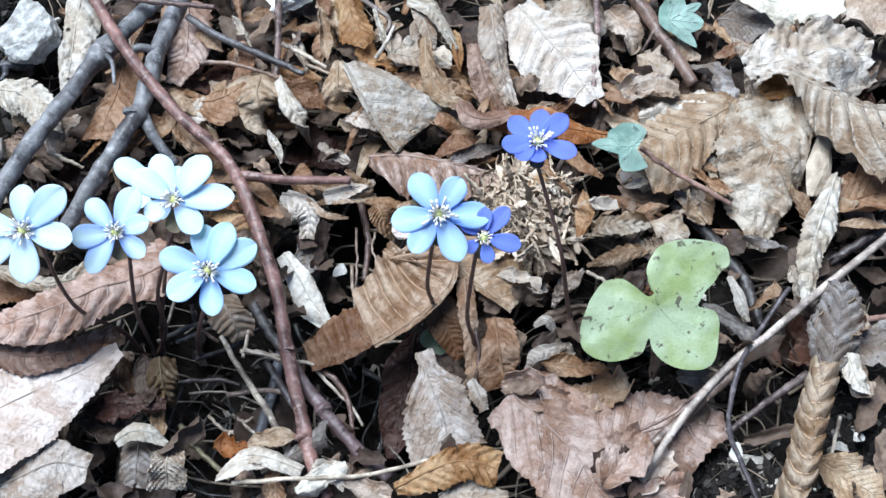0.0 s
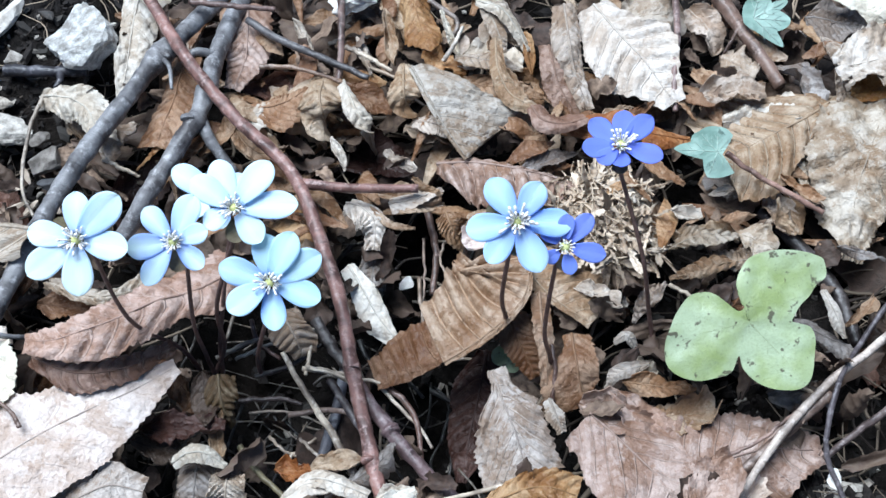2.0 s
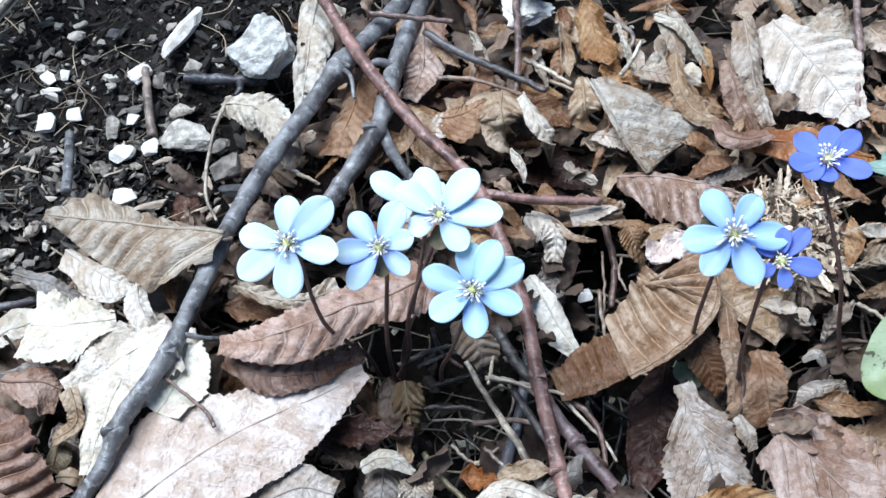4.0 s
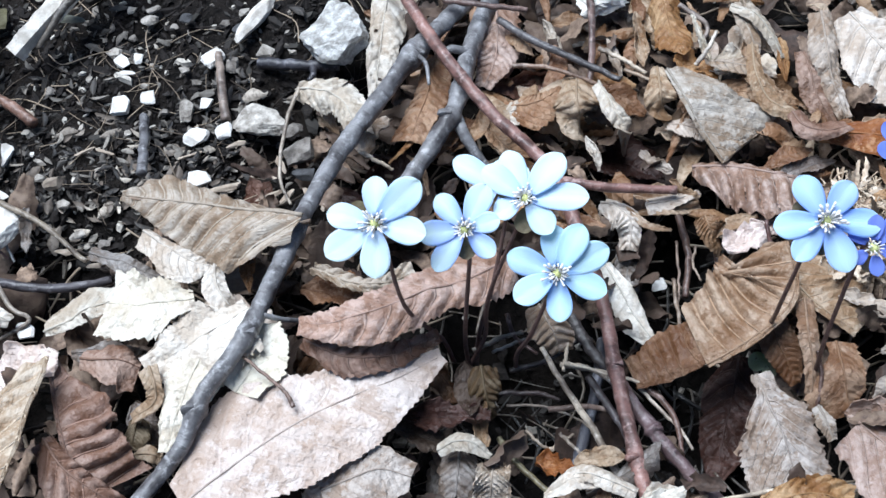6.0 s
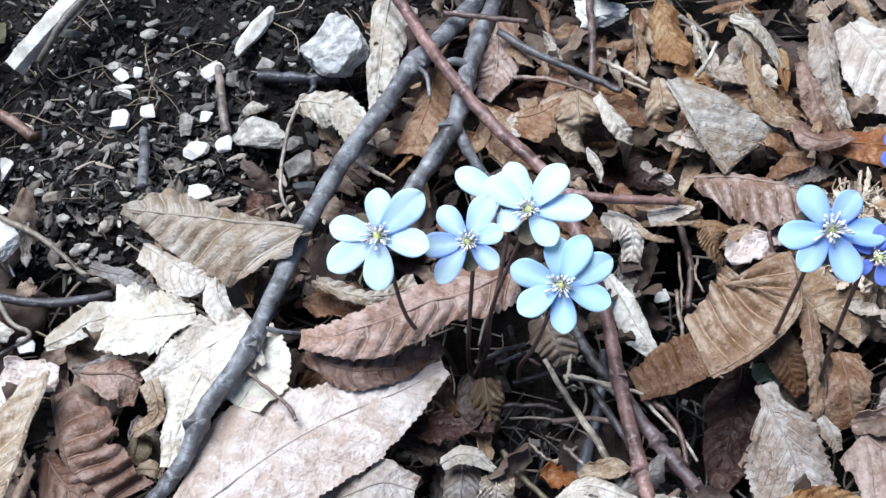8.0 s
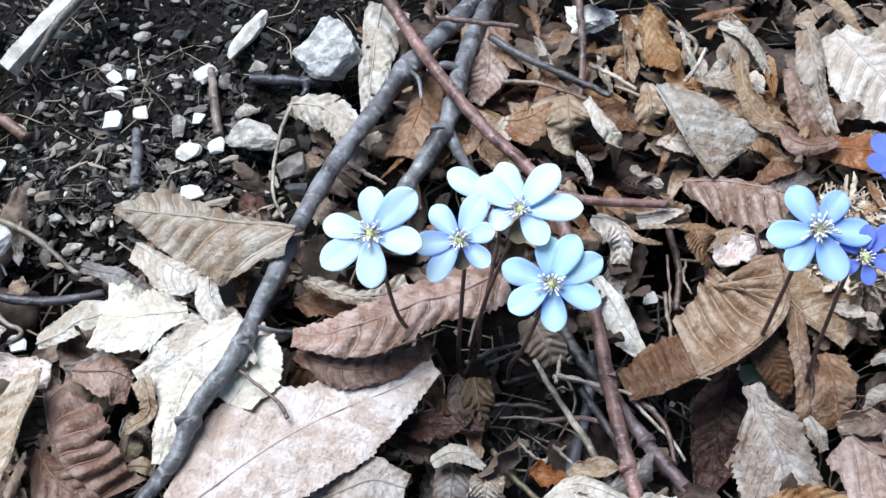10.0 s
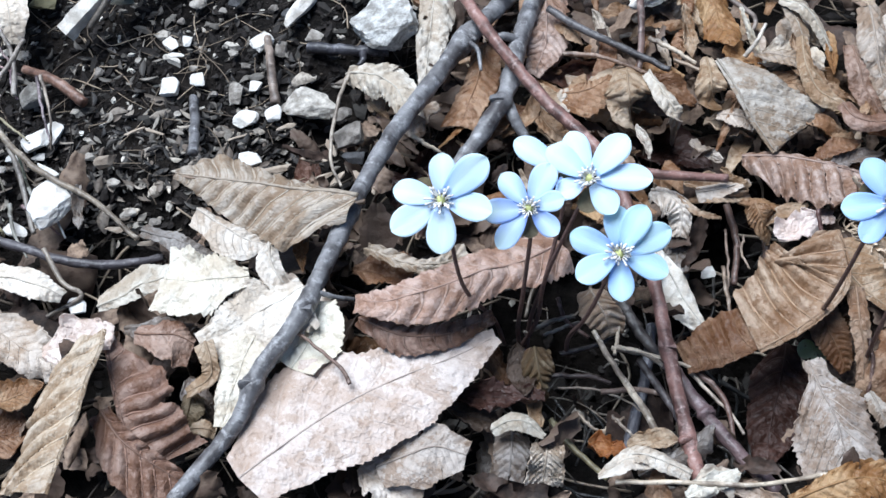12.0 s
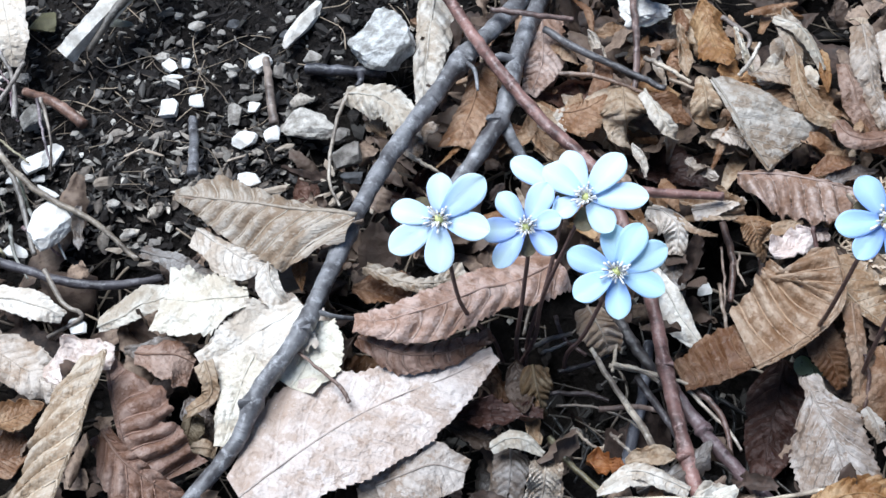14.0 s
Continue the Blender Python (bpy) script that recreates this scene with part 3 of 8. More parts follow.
# ---- ground ----
def stretch(lo, hi, step, far):
    near = list(np.arange(lo, hi, step))
    out, d = [], step
    while d < far:
        d *= 1.6
        out.append(d)
    return [lo - d for d in reversed(out)] + near + [hi + d for d in out]


xs, ys = stretch(-0.36, 0.24, 0.0032, 800.0), stretch(0.03, 0.43, 0.0032, 800.0)
verts = [(x, y, ground_height(x, y) if abs(x) < 3 and abs(y) < 3 else -0.024) for y in ys for x in xs]
w = len(xs)
faces = [(j * w + i, j * w + i + 1, (j + 1) * w + i + 1, (j + 1) * w + i) for j in range(len(ys) - 1) for i in range(w - 1)]
tagged(mesh_object("ground", verts, faces, SOIL), "dark moist woodland soil with crumbs and fine roots", "ground", kind="structure")


# ---- flowers ----
def petal_data(length, width, cup, seed):
    n, m, verts, faces, uvs = 18, 10, [], [], []
    for i in range(n + 1):
        s = math.sin(i / n * math.pi / 2) ** 0.85
        w = width / 2 * (0.30 + 0.70 * math.sin(math.pi * min(1.0, 0.02 + s * 0.74)) ** 0.9) * math.sqrt(max(0.0, 1 - max(0.0, (s - 0.55) / 0.45) ** 3.0))
        for j in range(m + 1):
            v = -1 + 2 * j / m
            z = cup * length * (s * 0.35 - 0.75 * s * s) + 0.05 * width * v * v * (1 - 0.8 * s) + 0.03 * length * noise.noise((s * 1.6, v * 0.9, seed))
            z -= 0.02 * width * math.exp(-(v / 0.15) ** 2)
            verts.append(Vector((0.0018 + s * length, v * max(w, 0.0001), z)))
            uvs.append((s, v))
    for i in range(n):
        for j in range(m):
            a = i * (m + 1) + j
            faces.append((a, a + m + 1, a + m + 2, a + 1))
    return verts, faces, uvs


def ball_data(radius, squash=1.0, level=2):
    bm = bmesh.new()
    bmesh.ops.create_icosphere(bm, subdivisions=level, radius=radius)
    verts, faces = [Vector((v.co.x, v.co.y, v.co.z * squash)) for v in bm.verts], [[v.index for v in f.verts] for f in bm.faces]
    bm.free()
    return verts, faces


def hepatica(centre, facing, root, radius, petals, colour, seed=0, cup=0.12, label="", slim=0.56, fade=0.6, tuft=1.0):
    """A hepatica flower: stem from the root to the head, with petals (direction in degrees, length), bracts and a tuft of stamens round the green heart."""
    rng = random.Random(seed)
    c, f = Vector(centre), Vector(facing).normalized()
    top = new("hepatica_flower")
    ex = (Vector((1, 0, 0)) - f * f.x).normalized()
    top.matrix_world = Matrix.Translation(c) @ Matrix((ex, f.cross(ex), f)).transposed().to_4x4()
    back = top.matrix_world.inverted()
    tagged(top, label, "flower", "hepatica flowers")
    for k, (turn, size) in enumerate(petals):
        verts, faces, uvs = petal_data(size - 0.0018, slim * (0.45 * size + 0.55 * radius) * rng.uniform(0.92, 1.06), cup * rng.uniform(0.5, 1.5), seed + k)
        ob = mesh_object("petal", verts, faces, PETAL, [x * rng.uniform(0.93, 1.07) for x in colour], uvs, top)
        ob.color[3] = fade
        ob.matrix_basis = pose(0, 0, 0.0006 * (k % 2) + 0.0002 * (k % 3), rng.uniform(-10, 10), rng.uniform(-9, 3), turn)
        thick = ob.modifiers.new("thickness", "SOLIDIFY")
        thick.thickness = 0.00012
    verts, faces = ball_data(0.0012, 0.9)
    verts = [v * (1 + 0.25 * noise.noise(v * 2500)) + Vector((0, 0, 0.0012)) for v in verts]
    mesh_object("pistil", verts, faces, STAMEN, (0.58, 0.62, 0.26), None, top, label="yellow-green heart of the flower")
    rod, rod_faces, _ = tube_data([(0.0012, 0, 0.0006), (0.0028, 0, 0.0022), (0.0040, 0, 0.0030)], (0.00022, 0.00030), sides=6, steps=2)
    tip, tip_faces = ball_data(0.00044, 1.0, 1)
    verts = rod + [Vector((v.x * 1.7, v.y, v.z * 1.25)) + Vector((0.0042, 0, 0.0031)) for v in tip]
    faces = list(rod_faces) + [tuple(i + len(rod) for i in q) for q in tip_faces]
    first = None
    for k in range(30):
        if first is None:
            ob = first = mesh_object("stamen", verts, faces, STAMEN, (0.86, 0.86, 0.86), None, top)
        else:
            ob = new("stamen", first.data)
            ob.parent, ob.color = top, first.color
        grow = tuft * rng.uniform(0.45, 0.9) * radius / 0.0125
        ob.matrix_basis = pose(0, 0, 0, 0, rng.uniform(-34, 8), k * 137.5 + rng.uniform(-9, 9)) @ Matrix.Scale(grow, 4)
    for k in range(3):
        verts, faces, uvs = petal_data(radius * 0.5, radius * 0.42, -0.2, seed + 40 + k)
        ob = mesh_object("bract", verts, faces, STEM, (0.16, 0.13, 0.07), uvs, top)
        ob.matrix_basis = pose(0, 0, -0.0022, 0, 6, 120 * k + 30)
    neck = c - f * 0.0015
    r = Vector(root)
    mid = r.lerp(neck, 0.55) + Vector((rng.uniform(-1, 1), -1, 0)) * 0.004
    low = r.lerp(neck, 0.2) + Vector((rng.uniform(-1, 1), 0, 0)) * 0.002
    line = [back @ p for p in (r, low, mid, neck - f * 0.006, neck)]
    tube("stem", line, (0.00075, 0.0005), STEM, (0.18, 0.11, 0.095), top, "hairy dark purple-brown stem", sides=8, steps=6, seed=seed)
    return top


def lobed_outline(lobes, steps, sharp):
    """Points of a leaf's rim: each lobe is (direction in degrees, reach, breadth in degrees)."""
    rim = []
    for k in range(steps):
        a = 360 * k / steps
        r = 0.0
        for d, reach, broad in lobes:
            off = (a - d + 180) % 360 - 180
            if abs(off) < broad:
                r = max(r, reach * math.cos(math.radians(off / broad * 90)) ** sharp)
        rim.append((a, max(r, 0.12 * max(q[1] for q in lobes))))
    return rim


def straight_outline(corners, steps):
    """Points of an angular leaf's rim, with straight edges from corner to corner (direction in degrees, reach)."""
    xy = [(math.cos(radians(a)) * r, math.sin(radians(a)) * r) for a, r in corners]
    rim, each = [], steps // len(xy)
    for k, (x, y) in enumerate(xy):
        x2, y2 = xy[(k + 1) % len(xy)]
        for i in range(each):
            t = i / each
            px, py = x + (x2 - x) * t, y + (y2 - y) * t
            swell = 1 + 0.10 * math.sin(math.pi * t)
            rim.append((math.degrees(math.atan2(py, px)), math.hypot(px, py) * swell))
    return rim


def round_outline(corners, steps):
    """Points of a rounded leaf's rim, curving through the given places (direction in degrees, reach)."""
    xy = [(math.cos(radians(a)) * r, math.sin(radians(a)) * r) for a, r in corners]
    rim, count = [], len(xy)
    for k in range(steps):
        u = k / steps * count
        i, t = int(u), u - int(u)
        p = []
        for axis in (0, 1):
            a, b, c, d = (xy[(i + o) % count][axis] for o in (-1, 0, 1, 2))
            p.append(0.5 * (2 * b + (c - a) * t + (2 * a - 5 * b + 4 * c - d) * t * t + (3 * b - a - 3 * c + d) * t ** 3))
        rim.append((math.degrees(math.atan2(p[1], p[0])), math.hypot(*p)))
    return rim


def lobed_leaf(name, at, facing, up_way, lobes, mat, cup, seed, label, category, vein_colour, vein_size, sharp=0.42, rings=9, steps=150, corners=None, curve=None):
    """A green leaf with lobes round the point where its stalk joins; the first lobe's direction 0 is up_way."""
    f = Vector(facing).normalized()
    ex = (Vector(up_way) - f * f.dot(Vector(up_way))).normalized()
    m = Matrix((ex, f.cross(ex), f)).transposed().to_4x4()
    rim = round_outline(curve, steps) if curve else straight_outline(corners, steps) if corners else lobed_outline(lobes, steps, sharp)
    steps = len(rim)
    far = max(r for _, r in rim)

    def lift(x, y):
        d = math.hypot(x, y) / far
        return far * (cup * d * d + 0.07 * noise.noise((x / far * 1.8, y / far * 1.8, seed)) + 0.02 * noise.noise((x / far * 6, y / far * 6, seed)))

    verts, faces = [Vector((0, 0, 0))], []
    for i in range(1, rings + 1):
        for a, r in rim:
            x, y = math.cos(radians(a)) * r * i / rings, math.sin(radians(a)) * r * i / rings
            verts.append(Vector((x, y, lift(x, y))))
    for k in range(steps):
        faces.append((0, 1 + k, 1 + (k + 1) % steps))
        for i in range(rings - 1):
            a, b = 1 + i * steps, 1 + (i + 1) * steps
            faces.append((a + k, b + k, b + (k + 1) % steps, a + (k + 1) % steps))
    ob = mesh_object(name, verts, faces, mat)
    ob.matrix_world = Matrix.Translation(at) @ m
    thick = ob.modifiers.new("thickness", "SOLIDIFY")
    thick.thickness = 0.00035
    crisp(ob)
    for d, reach, _ in lobes:
        def on(s, turn=0.0, start=0.0):
            x, y = math.cos(radians(d)) * reach * start, math.sin(radians(d)) * reach * start
            x, y = x + math.cos(radians(d + turn)) * reach * s, y + math.sin(radians(d + turn)) * reach * s
            return Vector((x, y, lift(x, y) + vein_size * 0.3))
        tube("vein", [on(0.02), on(0.3), on(0.6), on(0.9)], (vein_size, vein_size * 0.4), RIB, vein_colour, ob, sides=5, steps=4)
        for start, turn, long in ((0.3, 42, 0.38), (0.3, -42, 0.38), (0.55, 38, 0.25), (0.55, -38, 0.25)):
            tube("vein", [on(0.0, turn, start), on(long * 0.5, turn * 0.95, start), on(long, turn * 0.85, start)], (vein_size * 0.6, vein_size * 0.25), RIB, vein_colour, ob, sides=4, steps=3)
    return tagged(ob, label, category)


# ---- twigs and branches ----
GREY, MAROON, DUSK, STRAW = (0.225, 0.22, 0.225), (0.27, 0.145, 0.12), (0.075, 0.065, 0.062), (0.60, 0.50, 0.38)
branch('branch', [(-0.087, 0.33, 0.004), (-0.102, 0.3, 0.006), (-0.117, 0.272, 0.01), (-0.127, 0.248, 0.012), (-0.137, 0.225, 0.013), (-0.144, 0.2, 0.015), (-0.149, 0.175, 0.017), (-0.153, 0.157, 0.018), (-0.162, 0.138, 0.018), (-0.166, 0.124, 0.014), (-0.179, 0.104, 0.01), (-0.192, 0.085, 0.006)], (0.0033, 0.0022), GREY, 'long grey-barked fallen branch lying across the leaf litter', knots=((0.185, 0.35), (0.47, 0.2), (0.63, 0.22), (0.75, 0.3)), seed=1, offshoots=[('side_twig', [(-0.149, 0.165, 0.018), (-0.144, 0.166, 0.014), (-0.14, 0.168, 0.01)], (0.00088, 0.00070)), ('bark_sliver', [(-0.116, 0.27, 0.011), (-0.112, 0.264, 0.014), (-0.11, 0.255, 0.014)], (0.00105, 0.00053))])
branch('branch', [(-0.089, 0.323, 0.002), (-0.095, 0.298, 0.004), (-0.099, 0.273, 0.008), (-0.101, 0.251, 0.009), (-0.107, 0.236, 0.008), (-0.116, 0.221, 0.003), (-0.124, 0.21, -0.004)], (0.00334, 0.00264), GREY, 'knobbly grey fallen branch under the thin red one', knots=((0.45, 0.3), (0.55, 0.25)), seed=2, offshoots=[('side_twig', [(-0.102, 0.249, 0.008), (-0.097, 0.24, 0.005), (-0.09, 0.233, -0.002)], (0.00229, 0.00158)), ('side_twig', [(-0.098, 0.273, 0.009), (-0.104, 0.272, 0.012), (-0.107, 0.27, 0.012)], (0.00158, 0.00105))])
branch('branch', [(-0.134, 0.312, 0.016), (-0.12, 0.288, 0.016), (-0.104, 0.263, 0.017), (-0.088, 0.243, 0.014), (-0.072, 0.228, 0.012), (-0.064, 0.215, 0.01), (-0.056, 0.194, 0.008), (-0.051, 0.178, 0.006), (-0.047, 0.16, 0.003), (-0.043, 0.144, 0), (-0.038, 0.126, -0.003), (-0.034, 0.118, -0.006)], (0.00205, 0.00215), MAROON, 'long thin reddish-brown fallen branch with smooth bark', knots=((0.72, 0.15), (0.86, 0.15)), seed=3, offshoots=[('side_twig', [(-0.067, 0.221, 0.01), (-0.051, 0.22, 0.009), (-0.03, 0.221, 0.007)], (0.00176, 0.00141))])
branch('twig', [(-0.047, 0.159, 0), (-0.041, 0.151, -0.002), (-0.034, 0.142, -0.003), (-0.027, 0.134, -0.004), (-0.016, 0.124, -0.006)], (0.00211, 0.00193), (0.15, 0.1, 0.1), 'greyish-red twig with a knot among dead leaves', category='twig', knots=((0.42, 0.45),), seed=4)
branch('twig', [(-0.061, 0.183, -0.008), (-0.056, 0.175, -0.009), (-0.049, 0.166, -0.011)], (0.00193, 0.00158), DUSK, 'dark twig in a gap of the litter', category='twig', seed=5)
branch('twig', [(-0.051, 0.179, -0.014), (-0.053, 0.159, -0.014), (-0.058, 0.135, -0.014)], (0.00158, 0.00176), (0.13, 0.13, 0.15), 'grey-blue thin stick deep in the litter', category='twig', seed=6)
branch('grass_stalk', [(-0.069, 0.169, -0.002), (-0.061, 0.156, -0.003), (-0.052, 0.143, -0.004), (-0.043, 0.127, -0.006)], (0.00079, 0.00141), STRAW, 'flat dry straw-coloured stalk across the twigs', category='stalk', sides=6, seed=7)
branch('grass_stalk', [(-0.062, 0.165, -0.004), (-0.054, 0.163, -0.003), (-0.047, 0.159, -0.004)], (0.00088, 0.00070), STRAW, 'pale dry stalk bent over a twig', category='stalk', sides=6, seed=8)
branch('grass_stalk', [(-0.08, 0.142, -0.008), (-0.074, 0.134, -0.007), (-0.063, 0.124, -0.006)], (0.00105, 0.00088), (0.26, 0.22, 0.12), 'olive dry stalk in the litter', category='stalk', sides=6, seed=10)
branch('grass_stalk', [(-0.09, 0.17, -0.008), (-0.081, 0.174, -0.006), (-0.075, 0.176, -0.006)], (0.00088, 0.00070), (0.3, 0.25, 0.2), 'dry stalk under the flowers', category='stalk', sides=6, seed=11)
branch('twig', [(-0.14, 0.198, 0.018), (-0.151, 0.197, 0.016), (-0.166, 0.2, 0.015), (-0.183, 0.204, 0.014), (-0.201, 0.208, 0.012)], (0.00070, 0.00053), (0.28, 0.2, 0.14), 'thin stalk and midrib lying over a branch', category='stalk', sides=6, seed=12)
branch('twig', [(-0.09, 0.289, 0.008), (-0.078, 0.28, 0.008), (-0.062, 0.273, 0.006), (-0.048, 0.267, 0.004)], (0.00141, 0.00105), (0.13, 0.12, 0.12), 'slender grey twig over pale leaves', category='twig', seed=13)
branch('twig', [(-0.109, 0.292, 0.014), (-0.095, 0.29, 0.014), (-0.08, 0.29, 0.012)], (0.00105, 0.00088), (0.2, 0.13, 0.11), 'thin brown twig beside the branches', category='twig', seed=14)
branch('twig', [(-0.06, 0.309, 0.006), (-0.058, 0.286, 0.006), (-0.058, 0.266, 0.002)], (0.00141, 0.00105), (0.2, 0.13, 0.11), 'upright thin brown twig among leaves', category='twig', seed=15)
branch('twig', [(0.055, 0.308, 0.008), (0.054, 0.282, 0.008), (0.052, 0.266, 0.006), (0.052, 0.254, 0.002)], (0.00123, 0.00088), (0.24, 0.16, 0.14), 'thin reddish stalk over a pale leaf', category='twig', seed=16)
branch('twig', [(0.067, 0.306, 0.004), (0.077, 0.285, 0.004), (0.087, 0.264, 0.002)], (0.00281, 0.00211), (0.19, 0.12, 0.09), 'rolled brown stick beside the ivy', category='twig', seed=17)
branch('twig', [(0.076, 0.288, 0.006), (0.072, 0.281, 0.003), (0.069, 0.278, -0.002)], (0.00070, 0.00053), (0.13, 0.08, 0.06), 'dark thin stalk of the ivy leaf', category='stalk', sides=6, seed=18)
branch('ivy_runner', [(0.064, 0.229, 0.014), (0.074, 0.223, 0.01), (0.084, 0.219, 0.006), (0.094, 0.215, 0.002)], (0.00088, 0.00088), (0.36, 0.22, 0.17), 'reddish ivy stem trailing over dead leaves', category='stalk', sides=8, seed=19)
branch('twig', [(0.157, 0.215, 0.006), (0.141, 0.2, 0.006), (0.117, 0.181, 0.005), (0.1, 0.167, 0.004), (0.086, 0.156, 0.003), (0.071, 0.14, 0.002), (0.058, 0.122, -0.002)], (0.00130, 0.00115), (0.55, 0.46, 0.39), 'long straight pale brown stick over the litter', category='twig', seed=20)
branch('twig', [(0.088, 0.155, 0.001), (0.076, 0.145, 0), (0.058, 0.13, -0.002)], (0.00176, 0.00123), (0.2, 0.14, 0.11), 'thin dark stick beside the pale one', category='twig', seed=21)
branch('twig', [(0.113, 0.158, -0.006), (0.101, 0.15, -0.006), (0.086, 0.139, -0.007)], (0.00132, 0.00088), (0.16, 0.12, 0.11), 'thin dark stick in the soil', category='twig', seed=22)
branch('twig', [(0.109, 0.184, 0.002), (0.099, 0.171, 0), (0.089, 0.155, 0.006), (0.085, 0.139, 0), (0.089, 0.129, -0.006), (0.094, 0.116, -0.01)], (0.00079, 0.00079), (0.1, 0.085, 0.09), 'crooked dark twig crossing the pale stick', category='twig', seed=23)
branch('twig', [(0.144, 0.208, 0), (0.132, 0.201, -0.004), (0.121, 0.196, -0.008)], (0.00158, 0.00141), (0.15, 0.12, 0.11), 'dark twig in the litter', category='twig', seed=24)
branch('twig', [(0.077, 0.222, -0.008), (0.086, 0.214, -0.01), (0.098, 0.196, -0.012), (0.103, 0.178, -0.014)], (0.00229, 0.00211), (0.06, 0.05, 0.048), 'dark rotten twig deep in the litter', category='twig', seed=25)
branch('twig', [(0.119, 0.17, 0.004), (0.128, 0.171, 0.005), (0.139, 0.173, 0.004)], (0.00123, 0.00088), (0.28, 0.17, 0.13), 'thin reddish stick on pale leaves', category='twig', seed=26)
branch('grass_stalk', [(-0.061, 0.12, 0.002), (-0.043, 0.121, 0.003), (-0.023, 0.122, 0.003), (-0.004, 0.127, 0.002)], (0.00070, 0.00070), STRAW, 'long pale dry stalk across the leaves', category='stalk', sides=6, seed=27)
branch('twig', [(-0.029, 0.299, 0.006), (-0.019, 0.292, 0.002), (-0.026, 0.284, -0.004)], (0.00088, 0.00070), (0.34, 0.28, 0.24), 'pale thin twig in the litter', category='twig', sides=6, seed=28)
branch('twig', [(-0.004, 0.209, 0.01), (-0.003, 0.205, 0.008), (0, 0.196, 0.002), (0.003, 0.19, -0.006)], (0.00070, 0.00070), (0.12, 0.06, 0.05), 'thin dark stalk beside a ribbed leaf', category='stalk', sides=6, seed=29)
branch('twig', [(0.01, 0.17, 0.002), (0.011, 0.163, 0), (0.01, 0.153, -0.006)], (0.00070, 0.00070), (0.14, 0.08, 0.06), 'thin dark stalk over brown leaves', category='stalk', sides=6, seed=30)
branch('twig', [(-0.174, 0.276, -0.002), (-0.159, 0.274, 0), (-0.145, 0.275, -0.001)], (0.00211, 0.00193), (0.055, 0.052, 0.06), 'thick dark stick lying beside the pale rock', category='twig', seed=31, offshoots=[('stub', [(-0.154, 0.274, 0), (-0.153, 0.269, 0.001), (-0.154, 0.266, 0.001)], (0.00141, 0.00088))])
branch('twig', [(-0.211, 0.252, -0.003), (-0.206, 0.237, 0.002), (-0.203, 0.223, 0.004)], (0.00158, 0.00176), (0.17, 0.165, 0.17), 'short grey stick standing in the soil', category='twig', seed=32)
branch('twig', [(-0.275, 0.261, -0.002), (-0.261, 0.254, 0.001), (-0.249, 0.247, -0.002)], (0.00158, 0.00211), (0.3, 0.17, 0.12), 'reddish-brown bark-covered stick on the soil', category='twig', seed=33)
branch('twig', [(-0.19, 0.281, -0.003), (-0.186, 0.267, -0.002), (-0.182, 0.252, -0.004)], (0.00141, 0.00176), (0.27, 0.21, 0.17), 'brown stick among gravel', category='twig', seed=34)
branch('twig', [(-0.263, 0.187, 0.002), (-0.249, 0.183, 0.003), (-0.234, 0.18, 0.002), (-0.22, 0.181, 0), (-0.207, 0.187, -0.004)], (0.00158, 0.00141), (0.09, 0.08, 0.085), 'dark knobbly twig across the gravel', category='twig', seed=35)
branch('grass_stalk', [(-0.278, 0.234, 0.008), (-0.262, 0.218, 0.008), (-0.245, 0.207, 0.008), (-0.231, 0.201, 0.006), (-0.215, 0.191, 0)], (0.00123, 0.00088), (0.33, 0.27, 0.2), 'dry trailing stalk at the edge of the soil', category='stalk', sides=6, seed=36)
branch('grass_stalk', [(-0.272, 0.229, 0.007), (-0.261, 0.214, 0.006), (-0.25, 0.191, 0)], (0.00105, 0.00088), (0.25, 0.22, 0.19), 'thin dry grey stalk on the soil', category='stalk', sides=6, seed=37)
branch('grass_stalk', [(-0.269, 0.241, 0.008), (-0.274, 0.257, 0.01), (-0.282, 0.268, 0.012)], (0.00105, 0.00070), (0.33, 0.29, 0.25), 'thin dry curved stalk', category='stalk', sides=6, seed=38)
branch('grass_stalk', [(-0.279, 0.242, 0.008), (-0.274, 0.252, 0.01), (-0.271, 0.263, 0.012)], (0.00105, 0.00088), (0.35, 0.3, 0.25), 'thin dry curved stalk', category='stalk', sides=6, seed=39)
branch('grass_stalk', [(-0.156, 0.261, 0.004), (-0.158, 0.246, 0.004), (-0.158, 0.227, 0), (-0.153, 0.217, -0.002)], (0.00070, 0.00053), (0.45, 0.38, 0.3), 'thin pale dry stalk over gravel', category='stalk', sides=6, seed=40)
branch('grass_stalk', [(-0.132, 0.235, 0.004), (-0.127, 0.233, 0.002), (-0.121, 0.232, -0.002)], (0.00088, 0.00053), STRAW, 'short pale curved stalk beside the branch', category='stalk', sides=6, seed=41)
branch('twig', [(-0.154, 0.153, 0.016), (-0.146, 0.147, 0.017), (-0.139, 0.142, 0.016), (-0.136, 0.138, 0.015)], (0.00046, 0.00070), (0.2, 0.13, 0.1), 'thin dark leaf stalk lying on the large pale leaf', category='stalk', sides=6, seed=42)
branch('grass_stalk', [(-0.243, 0.183, 0.004), (-0.234, 0.172, 0.002), (-0.228, 0.169, 0), (-0.238, 0.162, -0.002)], (0.00088, 0.00070), (0.3, 0.25, 0.2), 'bent dry stalk on the gravel', category='stalk', sides=6, seed=43)
